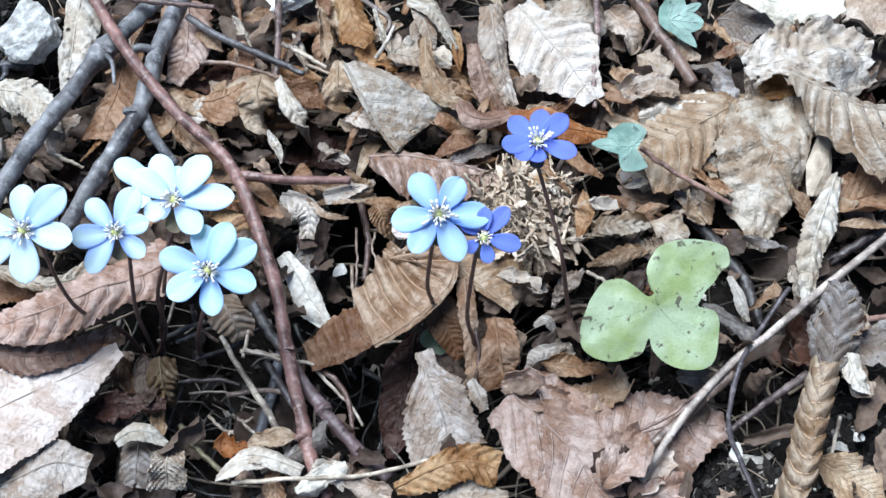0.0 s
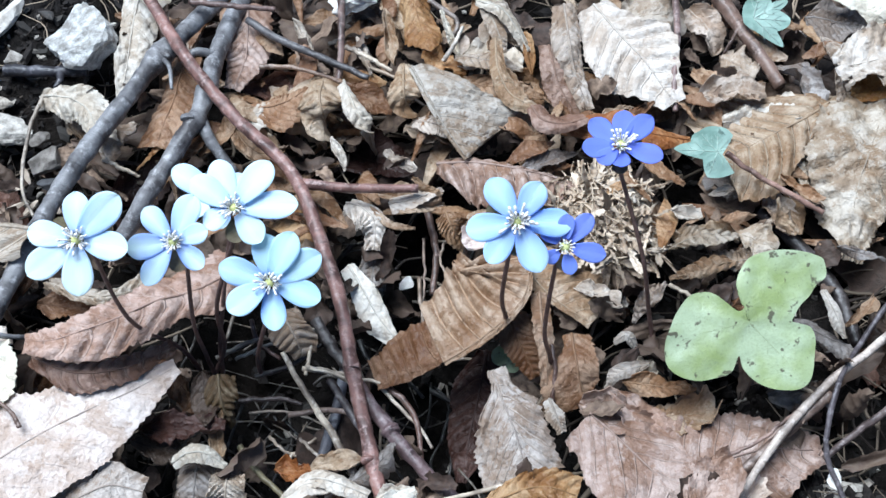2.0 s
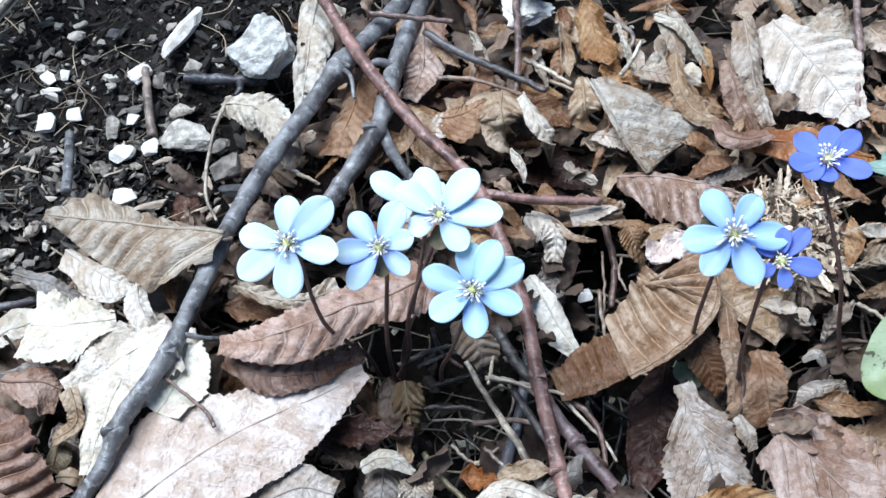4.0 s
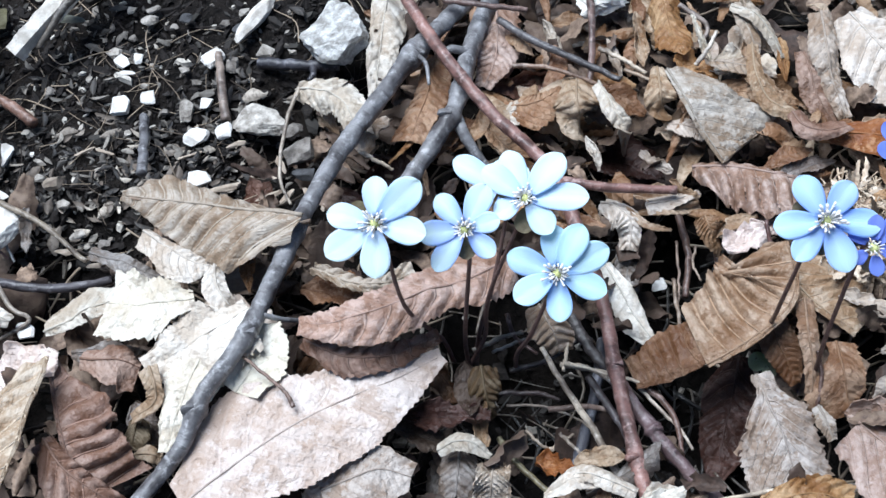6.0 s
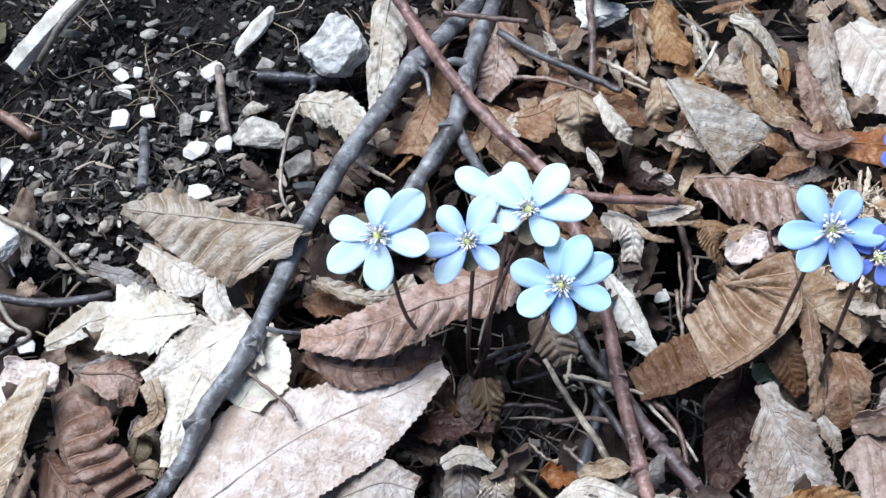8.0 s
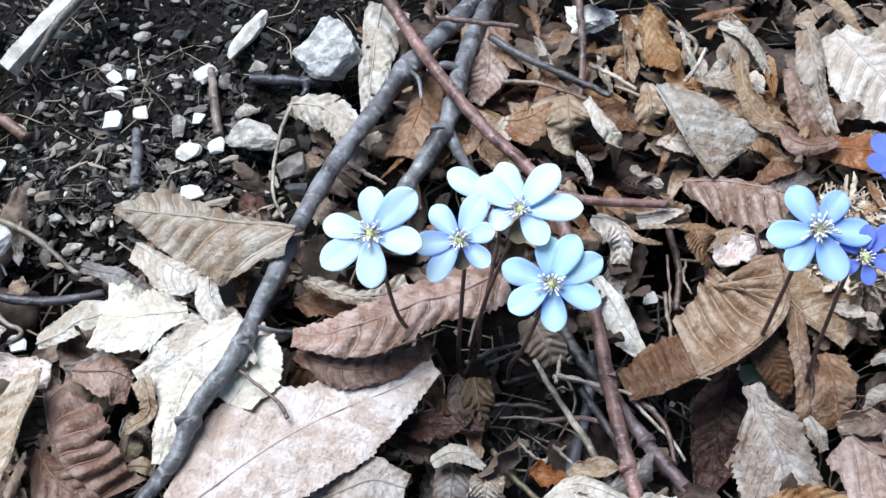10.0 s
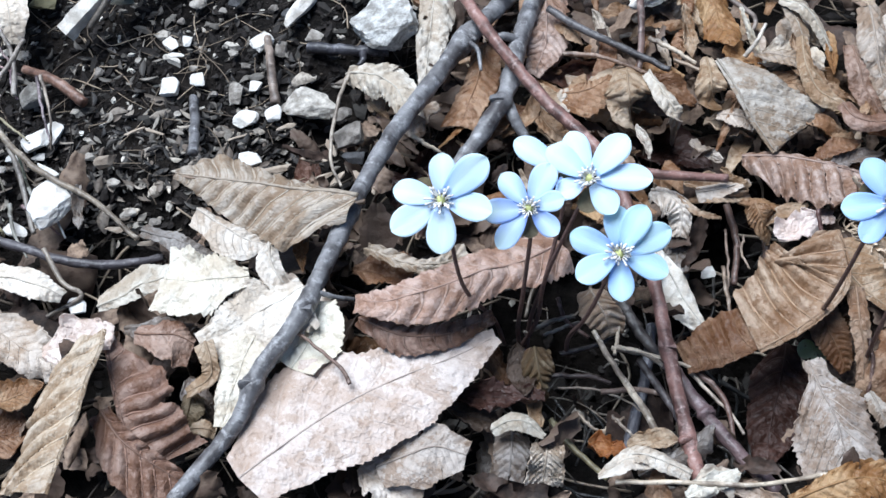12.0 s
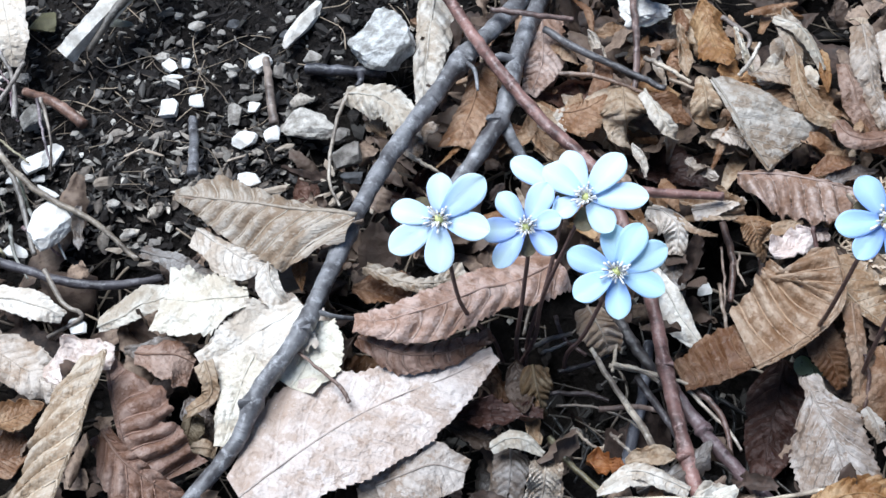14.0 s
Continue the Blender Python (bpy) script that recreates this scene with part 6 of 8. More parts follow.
dead_leaf((0.112, 0.195, -0.004), (0.118, 0.179, -0.008), 0.0089, 'pale', 'frag', crumple=0.0018, curl=0.54, seed=181, twist=0.44, arch=-0.01)
branch('twig', [(-0.084, 0.269, 0.008), (-0.071, 0.267, 0.009), (-0.055, 0.263, 0.006), (-0.044, 0.26, 0.002)], (0.00088, 0.00053), (0.26, 0.17, 0.12), 'thin brown stalk over dead leaves', category='stalk', sides=6, seed=182)
branch('twig', [(-0.047, 0.268, 0.008), (-0.035, 0.261, 0.009), (-0.028, 0.256, 0.008)], (0.00070, 0.00053), (0.32, 0.24, 0.17), 'thin brown stalk on a pale leaf', category='stalk', sides=6, seed=183)
branch('twig', [(-0.03, 0.198, -0.008), (-0.028, 0.183, -0.008), (-0.023, 0.169, -0.012)], (0.00070, 0.00053), (0.3, 0.22, 0.16), 'thin dry stalk in a gap', category='stalk', sides=6, seed=184)
branch('twig', [(-0.009, 0.221, 0.004), (-0.004, 0.208, 0.002), (-0.002, 0.204, -0.004)], (0.00088, 0.00070), (0.16, 0.09, 0.07), 'thin dark stalk between leaves', category='stalk', sides=6, seed=185)
branch('twig', [(-0.018, 0.221, -0.01), (-0.016, 0.207, -0.01), (-0.017, 0.194, -0.012)], (0.00141, 0.00105), (0.14, 0.09, 0.07), 'brown twig in a gap of the litter', category='twig', seed=186)
branch('twig', [(-0.028, 0.224, -0.012), (-0.025, 0.209, -0.012), (-0.026, 0.195, -0.014)], (0.00123, 0.00105), (0.16, 0.1, 0.08), 'reddish twig in a gap of the litter', category='twig', seed=187)
branch('grass_stalk', [(0.076, 0.168, -0.002), (0.081, 0.161, -0.004), (0.09, 0.155, -0.008)], (0.00088, 0.00070), STRAW, 'pale dry stalk beside the green leaf', category='stalk', sides=6, seed=188)
branch('grass_stalk', [(0.056, 0.136, 0), (0.067, 0.141, 0.001), (0.078, 0.15, 0)], (0.00070, 0.00053), (0.3, 0.2, 0.16), 'thin stalk on a pink-brown leaf', category='stalk', sides=6, seed=189)
branch('grass_stalk', [(0.12, 0.143, -0.004), (0.116, 0.132, -0.004), (0.116, 0.124, -0.006)], (0.00070, 0.00053), STRAW, 'thin pale stalk on dark soil', category='stalk', sides=6, seed=190)
branch('grass_stalk', [(0.046, 0.192, -0.002), (0.052, 0.188, -0.002), (0.057, 0.183, -0.006)], (0.00070, 0.00053), STRAW, 'thin pale stalk in the litter', category='stalk', sides=6, seed=191)
shaped_leaf([(0.092, 0.191, -0.004), (0.094, 0.182, -0.002), (0.096, 0.175, -0.004)], (0.0014, 0.0022, 0.002, 0.001), (0.001, 0.0014, 0.0022, 0), 'cream', curl=(-0.8, -0.8), ridge=0.0001, rib=0.0002, seed=192)
shaped_leaf([(-0.042, 0.218, -0.002), (-0.032, 0.218, 0.002), (-0.022, 0.22, 0)], (0.001, 0.0032, 0.004, 0.001), (0.001, 0.003, 0.003, 0.001), 'sand', curl=(-0.8, 0.6), ridge=0.0002, rib=0.0002, seed=193)
shaped_leaf([(-0.019, 0.275, 0.004), (-0.009, 0.271, 0.008), (0.003, 0.27, 0.004)], (0.001, 0.004, 0.0054, 0.0014), (0.002, 0.005, 0.0032, 0.001), 'pale', curl=(-0.9, 0.5), ridge=0.0002, rib=0.0002, seed=194)
shaped_leaf([(-0.017, 0.268, 0), (-0.005, 0.262, 0.004), (0.009, 0.259, 0.002)], (0.0014, 0.0051, 0.0041, 0.001), (0.002, 0.004, 0.0032, 0.001), 'tan', curl=(0.8, -0.6), ridge=0.0002, rib=0.0002, seed=195)
shaped_leaf([(-0.074, 0.264, 0.002), (-0.067, 0.259, 0.004), (-0.055, 0.258, 0)], (0.001, 0.0041, 0.003, 0.001), (0.0014, 0.0032, 0.003, 0.0014), 'pale', curl=(-0.8, -0.8), ridge=0.0002, rib=0.0002, seed=196)
shaped_leaf([(-0.094, 0.251, 0), (-0.083, 0.252, 0.005), (-0.072, 0.258, 0.003)], (0.001, 0.0032, 0.0032, 0), (0.0014, 0.0054, 0.0045, 0.001), 'cream', curl=(-0.5, -0.9), ridge=0.0003, rib=0.0002, seed=197)
shaped_leaf([(0.04, 0.166, -0.002), (0.03, 0.161, 0.002), (0.025, 0.158, -0.002)], (0, 0.0022, 0.0014, 0.0014), (0.0014, 0.002, 0.0028, 0), 'cream', curl=(-0.7, 0.6), ridge=0.0001, rib=0.0002, seed=198)
shaped_leaf([(0.028, 0.172, 0), (0.032, 0.172, 0.003), (0.035, 0.169, -0.002)], (0.001, 0.002, 0.0022, 0.001), (0.001, 0.0014, 0.0014, 0), 'cream', curl=(-0.7, -0.6), ridge=0.0001, rib=0.0002, seed=199)
shaped_leaf([(0.094, 0.254, 0.002), (0.089, 0.239, 0.004), (0.09, 0.225, 0)], (0.001, 0.0022, 0.0032, 0.0014), (0.001, 0.0032, 0.003, 0.001), 'cream', curl=(-0.8, 0.5), ridge=0.0002, rib=0.0002, seed=200)
shaped_leaf([(0.103, 0.284, 0.002), (0.107, 0.271, 0.006), (0.105, 0.257, 0.002)], (0.0014, 0.0042, 0.005, 0.001), (0.001, 0.0042, 0.003, 0.001), 'pale', curl=(-0.7, 0.5), torn=0.06, rib=0.0002, seed=201)
shaped_leaf([(0.029, 0.229, 0.002), (0.037, 0.221, 0.004), (0.042, 0.217, 0)], (0.001, 0.0032, 0.0028, 0.001), (0.001, 0.0028, 0.0028, 0.0014), 'cream', curl=(-0.9, 0.6), torn=0.06, rib=0.0002, seed=202)
shaped_leaf([(0.075, 0.205, -0.002), (0.068, 0.199, 0), (0.06, 0.204, -0.004)], (0.001, 0.0022, 0.0032, 0.001), (0.0014, 0.0036, 0.003, 0.001), 'pale', curl=(-0.9, 0.6), rib=0.0002, seed=203)
shaped_leaf([(-0.045, 0.204, -0.008), (-0.043, 0.196, -0.008), (-0.045, 0.189, -0.012)], (0.001, 0.0032, 0.003, 0.001), (0.002, 0.003, 0.0032, 0.0014), 'grey', curl=(-1.0, -0.8), rib=0.0002, seed=204)
shaped_leaf([(-0.065, 0.122, 0), (-0.057, 0.126, 0.005), (-0.048, 0.126, 0.002)], (0.001, 0.0028, 0.004, 0.001), (0.0014, 0.0042, 0.0032, 0.001), 'cream', curl=(-0.9, 0.5), torn=0.06, ridge=0.0001, rough=0.06, vein=0.1, crumple=0.002, rib=0.0002, seed=205)
dead_leaf((-0.042, 0.117, 0.002), (-0.028, 0.125, 0.004), 0.0100, 'white', 'frag', crumple=0.0018, curl=-0.9, torn=0.12, seed=206, twist=-0.38, arch=-0.01)
dead_leaf((-0.058, 0.133, -0.002), (-0.044, 0.136, 0), 0.0082, 'sand', 'frag', crumple=0.0018, curl=0.8, torn=0.1, rough=0.08, seed=207, twist=-0.15, arch=0.06)
dead_leaf((-0.029, 0.12, 0), (-0.015, 0.117, 0), 0.0102, 'pale', 'frag', crumple=0.0018, curl=0.7, torn=0.1, rough=0.08, seed=208, twist=0.08, arch=0.03)
shaped_leaf([(0.046, 0.203, 0), (0.054, 0.204, 0.006), (0.067, 0.206, 0.002)], (0, 0.0036, 0.004, 0.001), (0.001, 0.0032, 0.0041, 0.001), 'pale', curl=(-0.9, 0.8), rough=0.05, rib=0.0002, seed=209)
shaped_leaf([(0.069, 0.2, -0.002), (0.057, 0.195, 0.003), (0.046, 0.193, 0)], (0.001, 0.002, 0.0022, 0), (0, 0.003, 0.003, 0.001), 'sand', curl=(-1.0, 0.7), rough=0.05, rib=0.0002, seed=210)
shaped_leaf([(0.035, 0.179, -0.002), (0.038, 0.184, 0.003), (0.045, 0.191, 0)], (0.001, 0.0022, 0.0028, 0.001), (0, 0.0022, 0.0032, 0), 'pale', curl=(0.9, -0.8), rough=0.05, rib=0.0002, seed=211)
branch('twig', [(-0.055, 0.162, -0.006), (-0.045, 0.146, -0.004), (-0.038, 0.133, -0.006)], (0.00123, 0.00088), (0.12, 0.1, 0.1), 'dark thin stick deep in the litter', category='twig', seed=212)
branch('twig', [(-0.066, 0.15, -0.004), (-0.054, 0.152, -0.005), (-0.042, 0.151, -0.008)], (0.00088, 0.00070), (0.2, 0.14, 0.11), 'brown thin stick in a gap of the litter', category='twig', seed=213)
branch('twig', [(-0.04, 0.163, -0.008), (-0.03, 0.152, -0.008), (-0.027, 0.136, -0.009)], (0.00105, 0.00070), (0.16, 0.09, 0.07), 'reddish thin stick in a gap of the litter', category='twig', seed=214)
branch('grass_stalk', [(-0.06, 0.163, 0), (-0.049, 0.159, 0.001), (-0.039, 0.15, -0.004)], (0.00046, 0.00035), STRAW, 'thin pale dry stalk over dark twigs', category='stalk', sides=6, seed=215)
dead_leaf((-0.045, 0.295, 0.004), (-0.04, 0.275, 0.001), 0.0054, 'sand', 'long', curl=1.0, crumple=0.0012, rough=0.08, creases=1, twist=0.9, note='narrow and rolled among larger ones', seed=216)
dead_leaf((-0.053, 0.284, 0.005), (-0.047, 0.271, 0.002), 0.0050, 'pale', 'oval', curl=-1.0, crumple=0.0012, rough=0.08, creases=1, twist=-0.9, note='narrow and rolled among larger ones', seed=217)
dead_leaf((-0.025, 0.294, 0.006), (-0.019, 0.277, 0.003), 0.0036, 'cream', 'frag', curl=0.9, crumple=0.0012, rough=0.08, creases=1, twist=0.9, note='narrow and rolled among larger ones', seed=218)
dead_leaf((-0.008, 0.282, 0.007), (-0.004, 0.265, 0.001), 0.0041, 'sand', 'long', curl=1.0, crumple=0.0012, rough=0.08, creases=1, twist=-0.9, note='narrow and rolled among larger ones', seed=219)
dead_leaf((0.003, 0.285, 0.004), (0.006, 0.269, 0.002), 0.0051, 'amber', 'oval', curl=0.9, crumple=0.0012, rough=0.08, creases=1, twist=0.9, note='narrow and rolled among larger ones', seed=220)
dead_leaf((-0.018, 0.262, 0.005), (-0.009, 0.253, 0.003), 0.0064, 'pink', 'frag', curl=0.8, crumple=0.0012, rough=0.08, creases=1, twist=-0.9, note='narrow and rolled among larger ones', seed=221)
dead_leaf((-0.003, 0.258, 0.006), (0.003, 0.243, 0.001), 0.0045, 'tan', 'long', curl=-1.0, crumple=0.0012, rough=0.08, creases=1, twist=0.9, note='narrow and rolled among larger ones', seed=222)
dead_leaf((-0.059, 0.241, 0.007), (-0.054, 0.231, 0.002), 0.0036, 'cream', 'oval', curl=1.1, crumple=0.0012, rough=0.08, creases=1, twist=-0.9, note='narrow and rolled among larger ones', seed=223)
dead_leaf((-0.042, 0.235, 0.004), (-0.031, 0.231, 0.003), 0.0051, 'pale', 'frag', curl=1.0, crumple=0.0012, rough=0.08, creases=1, twist=0.9, note='narrow and rolled among larger ones', seed=224)
dead_leaf((-0.075, 0.292, 0.005), (-0.069, 0.28, 0.001), 0.0050, 'pale', 'long', curl=-0.9, crumple=0.0012, rough=0.08, creases=1, twist=-0.9, note='narrow and rolled among larger ones', seed=225)
dead_leaf((-0.069, 0.251, 0.006), (-0.061, 0.242, 0.002), 0.0050, 'sand', 'oval', curl=0.9, crumple=0.0012, rough=0.08, creases=1, twist=0.9, note='narrow and rolled among larger ones', seed=226)
dead_leaf((-0.032, 0.225, 0.007), (-0.023, 0.221, 0.003), 0.0032, 'sand', 'frag', curl=-1.0, crumple=0.0012, rough=0.08, creases=1, twist=-0.9, note='narrow and rolled among larger ones', seed=227)
dead_leaf((0.028, 0.25, 0.004), (0.04, 0.255, 0.001), 0.0050, 'sand', 'long', curl=1.0, crumple=0.0012, rough=0.08, creases=1, twist=0.9, note='narrow and rolled among larger ones', seed=228)
dead_leaf((0.06, 0.22, 0.005), (0.071, 0.225, 0.002), 0.0041, 'pale', 'oval', curl=0.9, crumple=0.0012, rough=0.08, creases=1, twist=-0.9, note='narrow and rolled among larger ones', seed=229)
dead_leaf((0.077, 0.215, 0.006), (0.085, 0.207, 0.003), 0.0057, 'sand', 'frag', curl=-0.9, crumple=0.0012, rough=0.08, creases=1, twist=0.9, note='narrow and rolled among larger ones', seed=230)
dead_leaf((0.047, 0.213, 0.007), (0.057, 0.213, 0.001), 0.0054, 'cream', 'long', curl=0.9, crumple=0.0012, rough=0.08, creases=1, twist=-0.9, note='narrow and rolled among larger ones', seed=231)
dead_leaf((0.062, 0.211, 0.004), (0.075, 0.215, 0.002), 0.0050, 'tan', 'oval', curl=-1.0, crumple=0.0012, rough=0.08, creases=1, twist=0.9, note='narrow and rolled among larger ones', seed=232)
dead_leaf((0.082, 0.227, 0.005), (0.094, 0.218, 0.003), 0.0064, 'tan', 'frag', curl=0.9, crumple=0.0012, rough=0.08, creases=1, twist=-0.9, note='narrow and rolled among larger ones', seed=233)
dead_leaf((0.113, 0.219, 0.006), (0.12, 0.207, 0.001), 0.0050, 'sand', 'long', curl=0.9, crumple=0.0012, rough=0.08, creases=1, twist=0.9, note='narrow and rolled among larger ones', seed=234)
dead_leaf((0.096, 0.2, 0.007), (0.11, 0.198, 0.002), 0.0054, 'grey', 'oval', curl=-0.9, crumple=0.0012, rough=0.08, creases=1, twist=-0.9, note='narrow and rolled among larger ones', seed=235)
shaped_leaf([(-0.2141, 0.1934, 0.002), (-0.2029, 0.1893, 0.0047), (-0.1956, 0.1863, 0.0053), (-0.1872, 0.1838, 0.004)], (0.0028, 0.0028, 0.0028, 0.0027, 0.0024, 0.0019, 0.0013), (0.0023, 0.0023, 0.0034, 0.0049, 0.004, 0.0025, 0.0015), 'grey', curl=(-0.56, -0.56), ridge=0.0003, rough=0.04, vein=0.3, seed=401)
shaped_leaf([(0.0001, 0.201, 0.004), (0.0058, 0.1901, 0.0033), (0.0129, 0.1835, 0.002), (0.0218, 0.1776, 0.0)], (0.0218, 0.0217, 0.0215, 0.0214, 0.0212, 0.0189, 0.0078), (0.0015, 0.0016, 0.0022, 0.0025, 0.0018, 0.0014, 0.0016), 'sand', curl=(-0.2, -0.3), creases=1, ridge=0.0005, veins=7, slant=0.6, vein=0.3, teeth=0.06, rough=0.02, note='ribbed, behind a flower stem', seed=402)
shaped_leaf([(-0.0025, 0.183, -0.004), (0.0002, 0.175, -0.004), (0.0028, 0.17, -0.006), (0.0055, 0.1651, -0.01)], (0.0059, 0.0058, 0.0057, 0.0051, 0.0045, 0.0033, 0.0014), (0.0053, 0.0053, 0.0053, 0.0048, 0.0041, 0.0031, 0.002), 'brown', curl=(-0.3, -0.7), ridge=0.0002, vein=0.4, teeth=0.1, seed=403)
shaped_leaf([(0.1157, 0.1539, 0.006), (0.1184, 0.1633, 0.008), (0.1216, 0.1728, 0.008), (0.1232, 0.1813, 0.006)], (0.0041, 0.007, 0.0083, 0.0084, 0.007, 0.0054, 0.0045), (0.0053, 0.0061, 0.0077, 0.008, 0.0074, 0.0054, 0.0036), 'grey', curl=(-0.56, -0.7), ridge=0.0009, veins=6, slant=1.2, vein=0.8, rough=0.03, rib=0.0002, crumple=0.0002, note='pleated like a fan on a stick', seed=404)
shaped_leaf([(0.1221, 0.1595, 0.006), (0.1228, 0.1542, 0.0053), (0.1245, 0.1502, 0.004), (0.1279, 0.1489, 0.002)], (0.0039, 0.0039, 0.0039, 0.0039, 0.0039, 0.004, 0.0015), (0.0028, 0.003, 0.0037, 0.0033, 0.0027, 0.002, 0.0018), 'white', curl=(-0.56, 0.56), ridge=0.0001, rough=0.06, vein=0.1, seed=405)
shaped_leaf([(-0.0106, 0.2962, 0.01), (-0.0076, 0.2888, 0.0093), (-0.0049, 0.2819, 0.0073), (-0.0036, 0.2775, 0.004)], (0.0031, 0.0031, 0.0031, 0.0031, 0.003, 0.0022, 0.0014), (0.0028, 0.003, 0.0033, 0.0031, 0.0029, 0.0022, 0.0012), 'pale', curl=(-0.98, 0.56), ridge=0.0002, rough=0.03, vein=0.2, note='narrow and curled in the litter', seed=406)
shaped_leaf([(-0.0124, 0.2933, 0.012), (-0.0043, 0.2894, 0.012), (0.0008, 0.2839, 0.0093), (0.0049, 0.2776, 0.004)], (0.0025, 0.0028, 0.003, 0.0028, 0.0025, 0.0021, 0.0017), (0.002, 0.0025, 0.003, 0.0029, 0.0028, 0.0022, 0.0015), 'cream', curl=(-1.12, -0.7), ridge=0.0002, rough=0.03, vein=0.2, note='narrow and curled in the litter', seed=407)
shaped_leaf([(-0.0061, 0.276, 0.012), (-0.0052, 0.2622, 0.012), (-0.0004, 0.2532, 0.0113), (0.0083, 0.2486, 0.01)], (0.0021, 0.0028, 0.0034, 0.0035, 0.0035, 0.0027, 0.002), (0.0018, 0.0022, 0.0027, 0.0032, 0.0037, 0.0028, 0.0019), 'sand', curl=(-0.98, -0.84), ridge=0.0002, rough=0.02, vein=0.2, note='narrow and curled in the litter', seed=408)
shaped_leaf([(-0.0324, 0.249, 0.004), (-0.0281, 0.2474, 0.0053), (-0.0236, 0.246, 0.0053), (-0.0209, 0.243, 0.004)], (0.0027, 0.0031, 0.0032, 0.0028, 0.0024, 0.0021, 0.0017), (0.0032, 0.0039, 0.0049, 0.0045, 0.0039, 0.0033, 0.0019), 'pale', curl=(-0.7, 0.56), ridge=0.0002, rough=0.06, torn=0.06, teeth=0.12, vein=0.2, seed=409)
shaped_leaf([(-0.0393, 0.2186, 0.002), (-0.0325, 0.2195, 0.0033), (-0.0264, 0.2214, 0.0033), (-0.0233, 0.2235, 0.002)], (0.0031, 0.003, 0.003, 0.0025, 0.002, 0.0014, 0.0008), (0.0038, 0.0036, 0.0032, 0.0026, 0.002, 0.0014, 0.0014), 'cream', curl=(-0.84, -0.56), ridge=0.0002, rough=0.03, vein=0.2, seed=410)
shaped_leaf([(-0.0213, 0.2138, 0.004), (-0.0203, 0.2107, 0.004), (-0.0187, 0.2084, 0.0013), (-0.0157, 0.2078, -0.004)], (0.005, 0.0063, 0.0068, 0.0071, 0.0075, 0.0078, 0.0037), (0.0037, 0.0038, 0.004, 0.004, 0.0038, 0.0037, 0.0037), 'tan', curl=(-1.12, -0.84), ridge=0.0004, rough=0.03, vein=0.5, seed=411)
shaped_leaf([(-0.0132, 0.2118, -0.002), (-0.0083, 0.2134, 0.0), (-0.0032, 0.214, -0.0), (0.0022, 0.2138, -0.002)], (0.0029, 0.003, 0.003, 0.0029, 0.0027, 0.0027, 0.0026), (0.0042, 0.0072, 0.007, 0.0067, 0.0056, 0.0039, 0.0029), 'blush', curl=(-0.7, 0.56), rough=0.06, torn=0.05, teeth=0.1, vein=0.2, seed=412)
branch('grass_stalk', [(-0.0555, 0.2753, 0.0100), (-0.0473, 0.2695, 0.0110), (-0.0399, 0.2657, 0.0090)], (0.0009, 0.0007), STRAW, 'straight pale stalk across the upper litter', category='stalk', sides=6, seed=420)
branch('grass_stalk', [(-0.0235, 0.2739, 0.0040), (-0.0201, 0.2768, 0.0080), (-0.0169, 0.2835, 0.0100)], (0.0008, 0.0006), (0.62, 0.55, 0.46), 'short white stalk standing in a gap', category='stalk', sides=6, seed=421)
shaped_leaf([(-0.2037, 0.1523, 0.01), (-0.1964, 0.151, 0.012), (-0.1907, 0.1516, 0.0113), (-0.1857, 0.1508, 0.008)], (0.0034, 0.0046, 0.0052, 0.0051, 0.005, 0.0032, 0.0023), (0.0035, 0.0037, 0.0065, 0.0079, 0.0085, 0.0091, 0.0073), 'cocoa', curl=(-0.84, -0.3), ridge=0.0002, rough=0.02, vein=0.1, seed=413)
branch('stalk', [(-0.0838, 0.1686, -0.0060), (-0.0747, 0.1734, -0.0060), (-0.0655, 0.1752, -0.0060)], (0.00060, 0.00042), (0.3, 0.27, 0.24), 'thin pale dead stalk over the dark gap', category='stalk', sides=6, seed=430)
branch('stalk', [(-0.0786, 0.1528, -0.0090), (-0.0695, 0.1533, -0.0090), (-0.0611, 0.1514, -0.0090), (-0.0525, 0.1465, -0.0090)], (0.00045, 0.00031), (0.4, 0.33, 0.26), 'thin pale dead stalk over the dark gap', category='stalk', sides=6, seed=431)
branch('stalk', [(-0.0725, 0.1467, -0.0120), (-0.0682, 0.1425, -0.0120), (-0.0640, 0.1406, -0.0120)], (0.00060, 0.00042), (0.45, 0.36, 0.27), 'thin pale dead stalk over the dark gap', category='stalk', sides=6, seed=432)
branch('stalk', [(-0.0634, 0.1658, -0.0060), (-0.0509, 0.1639, -0.0060), (-0.0382, 0.1605, -0.0060)], (0.00080, 0.00056), (0.62, 0.52, 0.4), 'thin pale dead stalk over the dark gap', category='stalk', sides=6, seed=433)
branch('stalk', [(-0.0397, 0.1607, -0.0090), (-0.0326, 0.1530, -0.0090), (-0.0278, 0.1479, -0.0090), (-0.0245, 0.1420, -0.0090)], (0.00070, 0.00049), (0.6, 0.5, 0.4), 'thin pale dead stalk over the dark gap', category='stalk', sides=6, seed=434)
branch('stalk', [(-0.0664, 0.1399, -0.0120), (-0.0624, 0.1432, -0.0120), (-0.0585, 0.1462, -0.0120)], (0.00060, 0.00042), (0.5, 0.4, 0.3), 'thin pale dead stalk over the dark gap', category='stalk', sides=6, seed=435)
